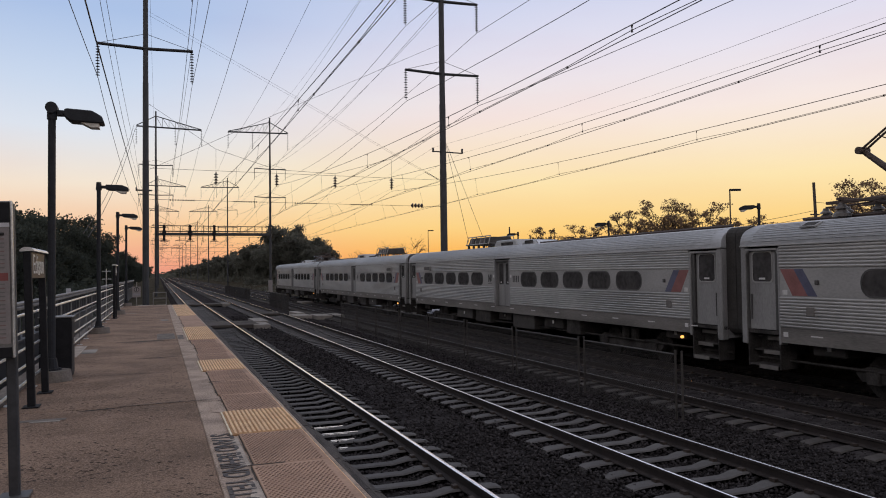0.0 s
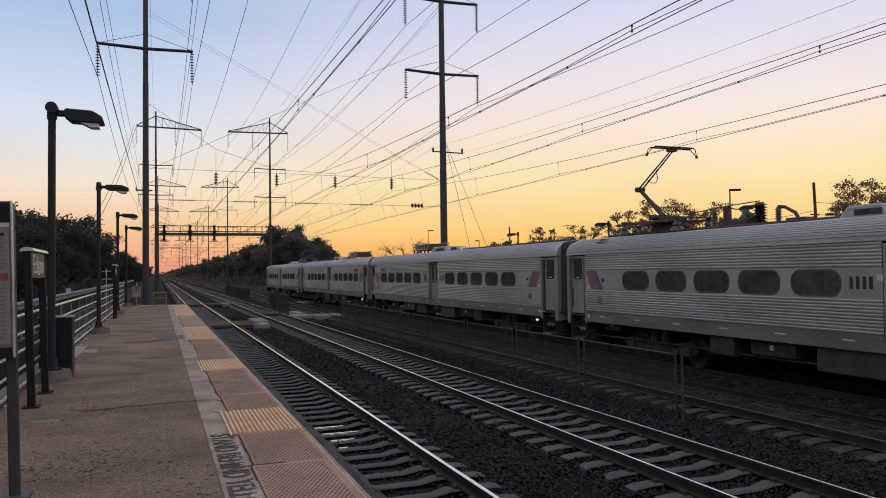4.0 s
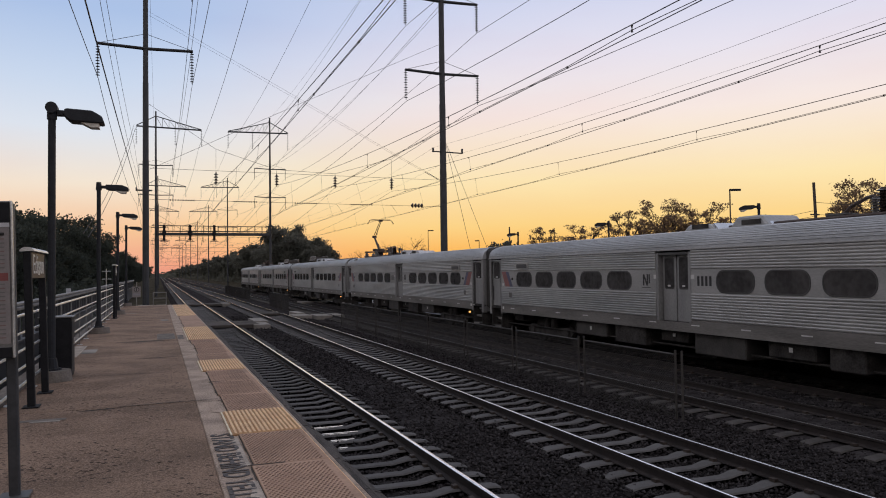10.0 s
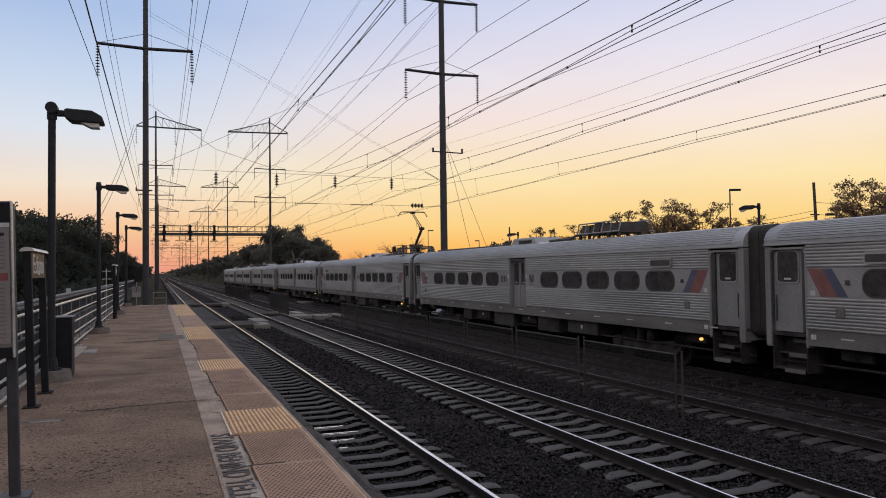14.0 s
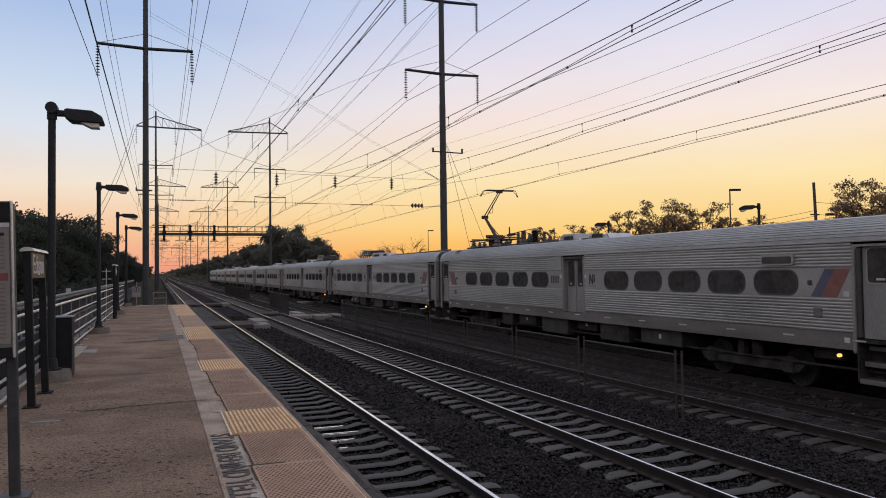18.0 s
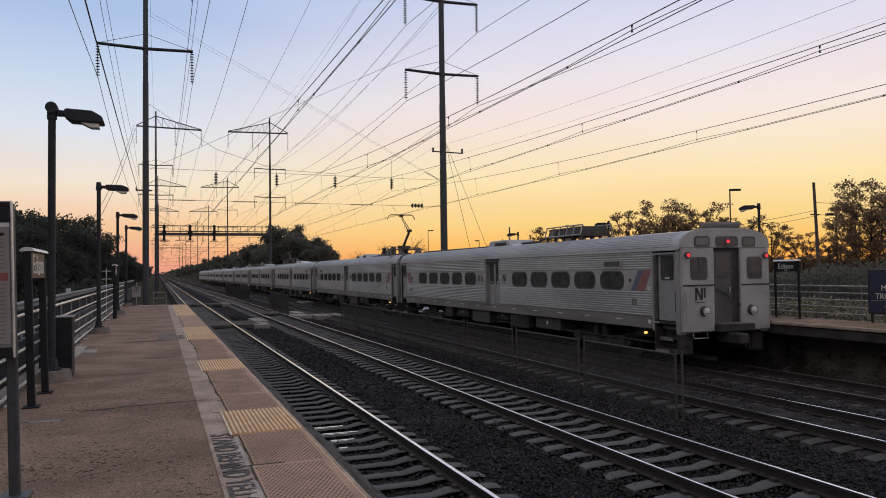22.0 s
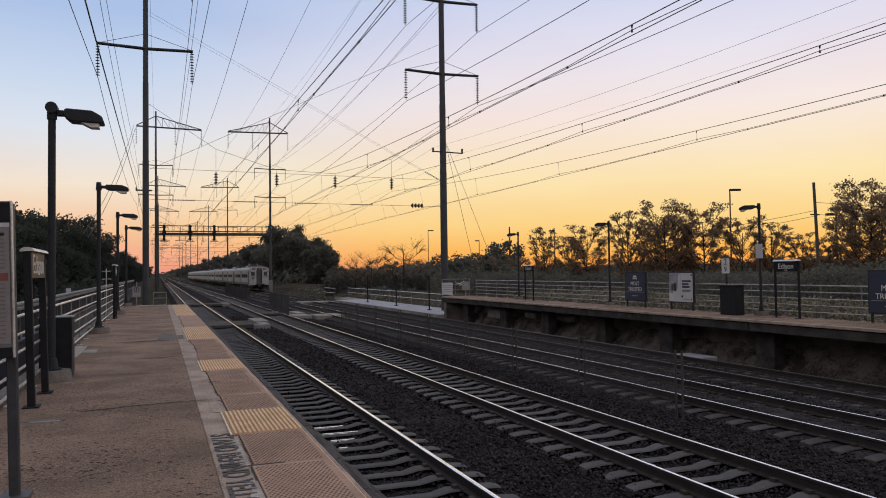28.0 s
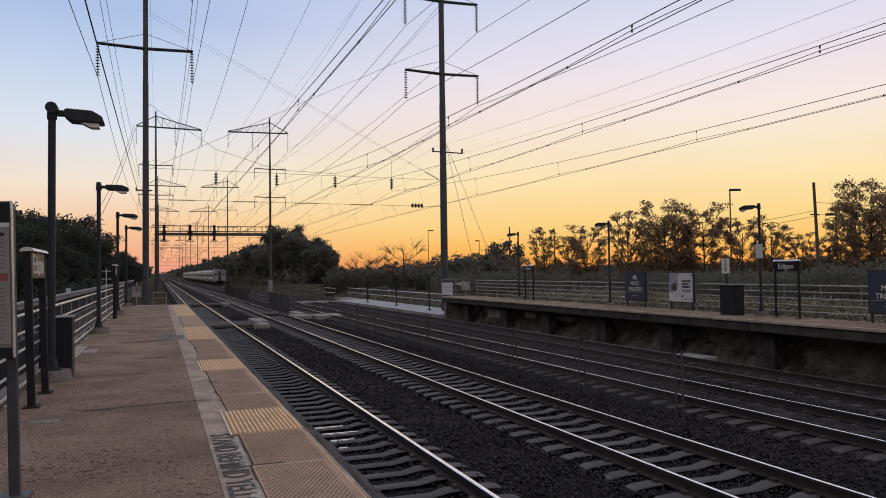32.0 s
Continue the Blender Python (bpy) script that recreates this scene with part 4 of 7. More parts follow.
def make_signal_bridge():
    y = MAST_Y[2]
    s = thing("signal_bridge", "dark steel signal bridge with a handrail and hanging signals", "signal bridge", at=(0, y, 0))
    a, b = MASTS["left"][2] + 0.2, MASTS["right"][2] - 0.2
    for dy in (-0.5, 0.5):
        part("girder", B(a, b, dy - 0.08, dy + 0.08, 9.32, 9.76, bevel=0.02), "mast", s, "deep dark girder")
        part("toe_rail", T([(a, dy, 10.02), (b, dy, 10.0)], 0.07, 6), "mast", s)
        part("handrail", T([(a, dy, 10.95), (b, dy, 10.86)], 0.035, 6), "mast", s)
        n = 15
        for i in range(n + 1):
            x = a + (b - a) * i / n
            part("handrail_post", T([(x, dy, 9.7), (x, dy, 10.93)], 0.03, 5), "mast", s)
    part("walkway_grating", B(a, b, -0.42, 0.42, 9.66, 9.72), "mast", s)
    part("end_cage", T([(b - 0.5, -0.5, 10.0), (b - 0.5, -0.5, 11.0), (b, -0.5, 11.0), (b, -0.5, 10.0)], 0.04, 6), "mast", s)
    for x in (0.9, 4.96, 8.8):
        h = part("signal_head", B(x - 0.19, x + 0.19, -0.95, -0.62, 8.45, 11.05, bevel=0.04), "black", s, "black upright signal case")
        part("hood", B(x - 0.27, x + 0.27, -1.02, -0.58, 10.72, 10.82, bevel=0.02), "black", h)
        part("mounting_plate", B(x - 0.31, x + 0.31, -0.72, -0.60, 9.3, 10.1), "black", h)
        part("foot_stage", B(x - 0.66, x + 0.66, -1.05, -0.55, 8.23, 8.30), "mast", h)
        for q in (-1, 1):
            part("brace", T([(x + q * 0.16, -0.8, 8.75), (x + q * 0.5, -0.8, 8.30)], 0.035, 5), "mast", h)


make_signal_bridge()


def make_branch_wires():
    for dx, dz in ((0, 0), (0.9, -0.6)):
        a, b = Vector((-3.68 + dx * 0.2, 133, 27.5 + dz)), Vector((-6.93 + dx * 0.45, 92, 8.83 - dx * 0.5))
        pts = [a.lerp(b, f / 8) - Vector((0, 0, 5.0 * (f / 8) * (1 - f / 8))) for f in range(10)]
        solo("power_line", T(pts, 0.03, 5), "wire", "dark branch wire slanting down behind the trees", "power line", "branch wires")


make_branch_wires()


# ---------------- platform lamps ----------------
def make_lamp(label, group, side, ball=False):
    l = thing("platform_lamp", label, "lamp", group)
    part("base", T([(0, 0, 0), (0, 0, 0.16)], 0.29, 20, 0.27), "footing", l, "round concrete footing")
    part("flange", T([(0, 0, 0.16), (0, 0, 0.19)], 0.14, 12), "lampgrey", l)
    part("boot", T([(0, 0, 0.19), (0, 0, 0.34)], 0.10, 12, 0.075), "lampgrey", l)
    part("pole", T([(0, 0, 0.19), (0, 0, 4.05)], 0.056, 14, 0.054), "lampgrey", l)
    if ball:
        bm = T([(0, -0.10, 4.12), (0, -0.07, 4.12), (0, 0.07, 4.12), (0, 0.10, 4.12)], 0.086, 16)
        tube(bm, [(0, 0, 3.95), (0, 0, 4.10)], 0.070, 14)
        part("knuckle", bm, "lampgrey", l, "round swivel knuckle")
        part("arm", B(*sorted((side * 0.06, side * 0.20)), -0.045, 0.045, 4.005, 4.095, bevel=0.012), "lampgrey", l)
        prof = [(0.17, 4.00), (0.17, 4.08), (0.20, 4.11), (0.56, 4.095), (0.70, 4.015), (0.735, 3.92), (0.72, 3.905), (0.26, 3.92)]
        lens = [(0.40, 3.915), (0.66, 3.91), (0.66, 3.845), (0.54, 3.845)]
    else:
        part("pole_cap", T([(0, 0, 3.92), (0, 0, 4.08), (0, 0, 4.14)], 0.078, 12, 0.06), "lampgrey", l)
        part("arm", B(*sorted((side * 0.05, side * 0.22)), -0.04, 0.04, 3.97, 4.05, bevel=0.012), "lampgrey", l)
        prof = [(0.16, 3.965), (0.18, 4.07), (0.60, 4.065), (0.75, 4.00), (0.77, 3.925), (0.72, 3.90), (0.26, 3.925)]
        lens = [(0.42, 3.918), (0.72, 3.908), (0.70, 3.84), (0.57, 3.84)]
    bm = X([(a * side, b) for a, b in prof], -0.15, 0.15)
    bmesh.ops.bevel(bm, geom=list(bm.edges), offset=0.015, segments=1, affect="EDGES")
    head = part("lamp_head", bm, "lampgrey", l, "dark shoebox lamp head")
    bm = X([(a * side, b) for a, b in lens], -0.11, 0.11)
    part("lens", bm, "lens", head, "unlit pale lens")
    return l


def place_lamps():
    a = make_lamp("dark bronze platform lamp on a concrete footing, unlit", "near platform lamps", 1, True)
    a.matrix_basis = pose(-1.508, 12.75, PZ)
    c = make_lamp("dark bronze platform lamp beside the railing, unlit", "near platform lamps", 1)
    c.matrix_basis = pose(-1.53, 22.7, PZ)
    for y in (33.2, 41.9):
        copy_thing(c, pose(-1.54, y, PZ))
    b = make_lamp("dark platform lamp leaning over the far platform, unlit", "far platform lamps", -1)
    b.matrix_basis = pose(18.19, 19.22, FZ, 0, 0, -35) @ Matrix.Diagonal((0.78, 0.86, 0.875, 1))
    for y in (27.94, 36.72, 10.3):
        copy_thing(b, pose(18.19, y, FZ, 0, 0, -32))


place_lamps()


# ---------------- things on the near platform ----------------
def make_station_sign(x, y, length, face, label, group, material, size, h0=1.57, h1=1.93, at=None, foot=0.0, over=0.09, post=0.042):
    """A name board between two posts; face is the side that carries the name."""
    s = thing("station_sign", label, "sign", group, at=at or (x, y, PZ))
    for d in (-length / 2, length / 2):
        part("post", B(-post, post, d - post, d + post, foot, h1, bevel=0.008), "black", s)
        part("foot", B(-0.09, 0.09, d - 0.12, d + 0.12, foot, foot + 0.015), "black", s)
    part("board", B(-0.038, 0.038, -length / 2 + 0.047, length / 2 - 0.047, h0, h1, bevel=0.006), material, s)
    k = 7
    prof = [(0.080 * math.cos(math.pi * i / k), h1 + 0.005 + 0.05 * math.sin(math.pi * i / k)) for i in range(k + 1)]
    part("cap", X(prof, -length / 2 - over, length / 2 + over), "galv", s, "curved metal cap")
    w, e = ("+x", 0.041) if face > 0 else ("-x", -0.041)
    lettering("name", "Edison", size, facing(e, 0, (h0 + h1) / 2, w), "signwhite", s, "white station name")
    part("small_line", B(e - 0.002, e + 0.002, -0.06, 0.06, h0 + 0.04, h0 + 0.06), "signwhite", s)
    return s


make_station_sign(-1.43, 10.90, 1.18, 1, "brown station name board with white lettering on black posts", "near name boards", "signbrown", 0.345, h0=1.55, h1=1.875, at=pose(-1.43, 10.90, PZ, 0, -1.6, 0), over=0.06)
make_station_sign(-1.50, 30.4, 0.92, 1, "brown station name board on black posts beside the railing", "near name boards", "signbrown", 0.27)
make_station_sign(19.55, 19.38, 1.0, -1, "black station name board with white lettering", "far name boards", "black", 0.25, h0=1.42, h1=1.76, at=far_at(19.55, 19.485), foot=DROP, over=0.03, post=0.032)
make_station_sign(19.55, 37.9, 1.0, -1, "black station name board far along the platform", "far name boards", "black", 0.27, h0=1.54, h1=1.82, at=far_at(19.55, 38.15), foot=DROP, over=0.03, post=0.032)


def make_info_board():
    s = thing("notice_board", "timetable notice board in a grey metal frame on a post", "notice board", at=pose(-0.957, 6.16, PZ, 0, -1.3, 0))
    part("post", B(-0.035, 0.035, -0.03, 0.03, 0, 2.10, bevel=0.008), "mast", s, "square grey post")
    part("foot", B(-0.10, 0.10, -0.10, 0.10, 0, 0.02, bevel=0.004), "gasket", s)
    part("cabinet", B(-0.95, 0.035, -0.075, -0.032, 1.00, 2.11, bevel=0.008), "postgrey", s)
    part("header", B(-0.94, 0.015, -0.084, -0.077, 1.94, 2.10), "black", s, "dark header band")
    part("header_line", B(-0.94, 0.015, -0.087, -0.0845, 1.925, 1.955), "adwhite", s)
    part("sheet", B(-0.92, 0.010, -0.083, -0.077, 1.10, 1.93), "paper", s, "printed timetable sheet")
    part("red_band", B(-0.90, 0.000, -0.086, -0.0835, 1.545, 1.60), "pink", s)
    random.seed(5)
    for k in range(26):
        z = 1.14 + k * 0.029
        if 1.53 < z < 1.62:
            continue
        w = random.uniform(0.10, 0.30)
        part("print_line", B(-0.02 - w, -0.02, -0.0855, -0.0832, z, z + 0.008), "printgrey" if k % 3 else "printpink", s)
    part("footer", B(-0.94, 0.015, -0.0865, -0.0845, 1.0, 1.075), "black", s, "dark footer band")
    part("heading", B(-0.22, -0.02, -0.0855, -0.0832, 1.865, 1.885), "decal", s)
    part("frame_edge", B(0.020, 0.036, -0.092, -0.0755, 1.0, 2.11, bevel=0.004), "galv", s, "bright metal frame edge")


make_info_board()


def make_boxes():
    c = thing("utility_cabinet", "black utility cabinet with a metal lid by the railing", "cabinet", at=(-1.50, 13.28, PZ))
    part("body", B(-0.22, 0.235, -0.2, 0.2, 0.0, 0.92, bevel=0.01), "black", c)
    part("lid", B(-0.24, 0.25, -0.215, 0.215, 0.92, 0.945, bevel=0.008), "postgrey", c)
    part("side_panel", B(0.236, 0.242, -0.18, 0.18, 0.05, 0.88, bevel=0.003), "lampgrey", c)
    part("latch", B(0.243, 0.262, -0.05, 0.0, 0.50, 0.60, bevel=0.004), "galv2", c)
    t = thing("litter_bin", "dark square litter bin on the far platform", "litter bin", at=far_at(19.3, 21.8))
    part("body", B(-0.2, 0.2, -0.40, 0.40, DROP, 0.90, bevel=0.02), "black", t)
    part("lid", B(-0.22, 0.22, -0.42, 0.42, 0.90, 0.97, bevel=0.02), "lampgrey", t)
    part("rim", B(-0.235, -0.221, -0.34, 0.34, 0.945, 0.965), "galv2", t)


make_boxes()


def make_end_gate():
    g = thing("end_gate", "galvanised gate rails closing the platform end", "gate", at=(0, END - 0.25, PZ))
    for x in (-0.25, 0.38):
        part("post", T([(x, 0, 0), (x, 0, 0.68)], 0.022, 8), "postgrey", g)
    for z in (0.66, 0.36):
        part("rail", T([(-0.25, 0, z), (0.38, 0, z)], 0.022, 8), "postgrey", g)
    s = thing("warning_sign", "white no-crossing pictogram board at the platform end", "sign", at=(-1.05, END - 0.45, PZ - 0.14))
    part("post", T([(0, 0.02, 0), (0, 0.02, 1.35)], 0.025, 8), "galv2", s)
    part("board", B(-0.20, 0.20, -0.02, 0.0, 0.58, 1.13, bevel=0.004), "paper", s)
    bm = bmesh.new()
    n = 20
    a = ring(bm, Vector((0, -0.023, 0.97)), Vector((1, 0, 0)), Vector((0, 0, 1)), 0.13, n)
    b = ring(bm, Vector((0, -0.023, 0.97)), Vector((1, 0, 0)), Vector((0, 0, 1)), 0.10, n)
    for i in range(n):
        bm.faces.new((a[i], a[(i + 1) % n], b[(i + 1) % n], b[i]))
    part("pictogram_ring", bm, "decal", s)
    part("pictogram", B(-0.02, 0.02, -0.025, -0.0205, 0.88, 1.06), "decal", s)
    for z in (0.64, 0.71, 0.78):
        part("print_line", B(-0.17, 0.17, -0.025, -0.0205, z, z + 0.03), "adgrey", s)


make_end_gate()


def make_guard():
    g = thing("parapet", "parapet coloured dark for unlit scrub, with a steel rail, beyond the platform", "parapet", kind="structure")
    # wall and coping take a dark colour standing for unlit scrub below the rail
    part("wall", B(-4.3, -4.0, 10, 140, -1.6, 0.75, bevel=0.02), "mast", g)
    part("coping", B(-4.36, -3.94, 10, 140, 0.753, 0.86, bevel=0.02), "mast", g)
    beam = [(-3.96, 1.76), (-3.90, 1.80), (-3.90, 1.86), (-3.96, 1.895), (-3.90, 1.93), (-3.90, 1.99), (-3.96, 2.03), (-3.97, 2.025), (-3.915, 1.985), (-3.915, 1.935), (-3.975, 1.895), (-3.915, 1.855), (-3.915, 1.805), (-3.97, 1.765)]
    part("guard_rail", X(beam, 10, 140), "guard", g, "dull corrugated guard rail")
    for k in range(98):
        y = 10.5 + k * 1.32
        part("bracket", B(-4.10, -3.975, y - 0.07, y + 0.07, 0.86, 1.98), "mast", g)
    s = thing("marker_plate", "small pale square plate on the parapet", "sign", at=(-4.05, 40.4, 1.86))
    part("plate", B(-0.11, 0.11, -0.02, 0.02, 0.12, 0.34, bevel=0.004), "adwhite", s)
    part("stem", T([(0, 0, 0), (0, 0, 0.14)], 0.02, 6), "galv2", s)


make_guard()


def make_railed_post():
    p = thing("marker_post", "pale thin post with two cross rails beyond the railing", "post", at=(-2.66, 45.0, -0.9))
    part("shaft", T([(0, 0, 0), (0, 0, 4.06)], 0.022, 8), "galv", p)
    for z in (3.50, 3.93):
        part("cross_rail", T([(-0.22, 0, z), (0.24, 0, z)], 0.018, 8), "galv", p)
    part("foot_plate", B(-0.1, 0.1, -0.1, 0.1, 0.0, 0.03), "galv2", p)


make_railed_post()


# ---------------- things on the far platform ----------------
def poster_frame(y, w, z0, z1, label, face):
    s = thing("poster_board", label, "poster", "posters on the far platform", at=far_at(19.95, y))
    for d in (-w / 2 + 0.1, w / 2 - 0.1):
        part("leg", B(-0.03, 0.03, d - 0.03, d + 0.03, DROP, z0 + 0.05), "lampgrey", s)
    part("case", B(-0.05, 0.05, -w / 2, w / 2, z0, z1, bevel=0.01), "lampgrey", s)
    part("poster", B(-0.057, -0.052, -w / 2 + 0.04, w / 2 - 0.04, z0 + 0.04, z1 - 0.04), face, s)
    return s


def make_posters():
    for y in (28.55, 15.95):
        s = poster_frame(y, 1.56, 0.15, 1.45, "dark blue poster with white words in a metal frame", "adblue")
        lettering("words", "MOST\nTRUSTED", 0.245, facing(-0.060, 0, 0.79, "-x"), "signwhite", s, "white lettering")
        bm = bmesh.new()
        extrude(bm, [(-0.15, 1.10), (-0.11, 1.10), (-0.09, 1.20), (0.09, 1.20), (0.11, 1.10), (0.15, 1.10), (0.12, 1.25), (0.07, 1.28), (-0.07, 1.28), (-0.12, 1.25)], -0.063, -0.0575, "x")
        box(bm, -0.063, -0.0575, -0.07, 0.07, 1.12, 1.16)
        part("emblem", bm, "signwhite", s)
        part("print_line", B(-0.063, -0.0575, -0.66, 0.66, 0.535, 0.55), "adgrey", s)
        part("print_line", B(-0.063, -0.0575, -0.22, 0.22, 0.36, 0.40), "adgrey", s)
    s = poster_frame(25.4, 1.56, 0.17, 1.42, "pale poster with a grey picture and small print", "adwhite")
    part("picture", B(-0.063, -0.0575, -0.02, 0.735, 0.215, 1.375), "adgrey", s)
    part("picture_shape", X([(0.73, 0.22), (0.73, 0.62), (0.50, 0.52), (0.36, 0.86), (0.20, 0.70), (0.10, 1.36), (-0.015, 1.36), (-0.015, 0.22)], -0.066, -0.0635, "x"), "adwhite", s, "pale draped shape")
    for q, w, h, z in ((0.50, 0.15, 0.30, 0.80), (0.33, 0.17, 0.34, 0.80)):
        part("picture_shape", X(rounded(w, h, 0.06, 4, q, z), -0.069, -0.0665, "x"), "signbrown" if q > 0.4 else "decal", s)
    part("picture_shape", X([(-0.05, 0.42), (-0.15, 0.50), (-0.19, 0.46), (-0.09, 0.36)], -0.069, -0.0665, "x"), "decal", s)
    for k, (q, z, h) in enumerate(((-0.64, 1.02, 0.07), (-0.50, 0.90, 0.07), (-0.56, 0.78, 0.08), (-0.62, 0.67, 0.035), (-0.60, 0.61, 0.03))):
        part("print_line", B(-0.063, -0.0575, q, -0.10, z, z + h), "adblue", s)
    part("print_line", B(-0.063, -0.0575, -0.60, -0.18, 0.30, 0.33), "adgrey", s)
    part("print_mark", B(-0.063, -0.0575, -0.70, -0.64, 0.28, 0.36), "pink", s)
    part("print_mark", B(-0.063, -0.0575, -0.71, -0.64, 1.26, 1.35), "adblue", s)
    m = thing("marker_sign", "white marker board with two black digits on a post", "sign", at=far_at(20.0, 22.85))
    part("post", B(-0.025, 0.025, -0.025, 0.025, DROP, 1.95), "lampgrey", m)
    part("board", B(-0.04, -0.027, -0.21, 0.21, 1.36, 1.92, bevel=0.004), "white", m)
    lettering("digit", "2", 0.30, facing(-0.043, 0, 1.78, "-x"), "decal", m)
    lettering("digit", "9", 0.30, facing(-0.043, 0, 1.50, "-x"), "decal", m)
    w = thing("lamp_notice", "pale plate fixed to the lamp post", "sign", at=far_at(19.80, 20.95, 3.05))
    part("plate", B(-0.02, 0.0, -0.16, 0.16, 0.06, 0.56, bevel=0.004), "adwhite", w)
    part("clip", B(0.0, 0.06, -0.03, 0.03, 0.28, 0.36), "galv2", w)
    # notices at the platform's far end
    e = thing("end_notice", "white notice board at the end of the far platform", "sign", at=(16.75, 43.8, FZ))
    for d in (-0.32, 0.32):
        part("post", B(d - 0.02, d + 0.02, -0.02, 0.02, 0, 0.82), "galv2", e)
    part("board", B(-0.36, 0.36, -0.035, -0.021, 0.10, 0.84, bevel=0.004), "adwhite", e)
    for z in (0.36, 0.50, 0.64, 0.76):
        part("print_line", B(-0.34, 0.34, -0.039, -0.0355, z - 0.1, z - 0.065), "adgrey", e)
    e = thing("end_notice", "small pale pictogram board by the platform steps", "sign", at=(18.0, 43.8, FZ))
    part("post", B(-0.02, 0.02, -0.02, 0.02, 0, 0.9), "galv2", e)
    part("board", B(-0.26, 0.26, -0.035, -0.021, 0.35, 0.90, bevel=0.004), "paper", e)
    part("pictogram", X(rounded(0.26, 0.26, 0.12, 5, 0, 0.66), -0.039, -0.0355), "adgrey", e)


make_posters()


def make_end_railing():
    """The rail that closes the far platform's end, with a white bar bent out of it."""
    g = thing("end_railing", "short dull pipe railing across the end of the far platform", "railing", "platform railings", at=(16.5, 44.12, FZ))
    for x in (0.06, 0.95, 1.9):
        part("post", B(x - 0.02, x + 0.02, -0.02, 0.02, -0.05, 1.06, bevel=0.004), "postgrey", g)
    for z in (1.05, 0.70, 0.40, 0.10):
        part("rail", T([(0.04, 0.03, z), (1.92, 0.03, z)], 0.016, 6), "galv2", g)
    part("bent_bar", T([(0.98, -0.05, 0.80), (1.2, -0.06, 0.76), (1.42, -0.06, 0.86), (1.5, -0.05, 0.93)], 0.022, 6), "signwhite", g, "bent white bar")
    part("bent_bar", T([(1.18, -0.06, 0.62), (1.28, -0.06, 0.64), (1.38, -0.06, 0.78)], 0.014, 6), "signwhite", g)


make_end_railing()


def make_walkway_posts():
    for y in (66.0, 57.3, 49.5):
        s = thing("walkway_post", "slim dark post standing on the low walkway", "post", "walkway posts", at=(17.6, y, 0.12))
        part("shaft", T([(0, 0, 0), (0, 0, 2.4)], 0.05, 8), "black", s)
        part("foot", T([(0, 0, 0), (0, 0, 0.05)], 0.16, 10), "black", s)


make_walkway_posts()


def make_street_things():
    """Thin car-park lamps and a leaning utility pole beyond the far platform."""
    for x, y, top, d in ((60, 67.7, 11.6, 1.2), (60, 169, 12.6, 1.3), (60, 53.6, 7.8, -0.95), (60, 107.9, 9.2, -0.9), (60, 138.6, 8.9, -0.8), (60, 102.5, 7.9, -0.8), (60, 77.4, 9.3, -1.1)):
        s = thing("street_lamp", "slim dark car-park lamp post with one flat head", "street lamp", "car-park lamps", at=(x, y, -1.0))
        part("pole", T([(0, 0, 0), (0, 0, top + 1.0)], 0.10, 8, 0.07), "lampgrey", s)
        c, sn = math.cos(YAW), -math.sin(YAW)
        bm = bmesh.new()
        box(bm, 0, 1, -0.18, 0.18, top + 0.80, top + 1.02)
        bmesh.ops.transform(bm, matrix=Matrix.Rotation(-YAW, 4, "Z") @ Matrix.Diagonal((d, 1, 1, 1)), verts=bm.verts)
        part("lamp_head", bm, "lampgrey", s)
    p = thing("utility_pole", "weathered wooden utility pole leaning slightly", "utility pole", at=(45.0, 42.0, -1))
    part("pole", T([(0.45, 0.1, 0), (-0.15, -0.05, 9.95)], 0.13, 10, 0.10), "wood_pole", p)
    part("crossarm", B(-0.45, 0.35, -0.05, 0.05, 7.55, 7.64), "wood_pole", p)
    p = thing("utility_pole", "distant bare wooden utility pole beyond the car park", "utility pole", at=(60.0, 124.6, -1))
    part("pole", T([(0, 0, 0), (0, 0, 11.75)], 0.16, 10, 0.13), "wood_pole", p)
    q = thing("utility_wires", "slack service wires beyond the far platform", "overhead wire")
    for z0, z1, x1, y1 in ((6.9, 5.4, 40, 62), (6.5, 4.9, 40, 62), (7.5, 6.2, 60, 30), (6.6, 6.0, 60, 30)):
        a, b = Vector((45, 42, z0)), Vector((x1, y1, z1))
        pts = [a.lerp(b, f / 10) - Vector((0, 0, 1.2 * (f / 10) * (1 - f / 10))) for f in range(11)]
        part("wire", T(pts, 0.015, 4), "wire", q)


make_street_things()


def make_lineside_cabinet():
    c = thing("lineside_cabinet", "tall pale metal cabinet beside the far mast", "cabinet", at=(17.4, 127.5, -0.5))
    part("body", B(-0.3, 0.3, -0.3, 0.3, 0.0, 2.2, bevel=0.02), "paper", c)
    part("door", B(-0.26, 0.26, -0.325, -0.302, 0.1, 2.05, bevel=0.005), "paper", c)
    part("plinth", B(-0.5, 0.5, -0.4, 0.4, -0.2, 0.0), "concrete", c)


make_lineside_cabinet()


# ---------------- the train ----------------
PITCH_CAR = 26.24          # joint to joint
HALF = PITCH_CAR / 2
HW = 1.53                 # half the body's width
BODY_END = HALF - 0.34


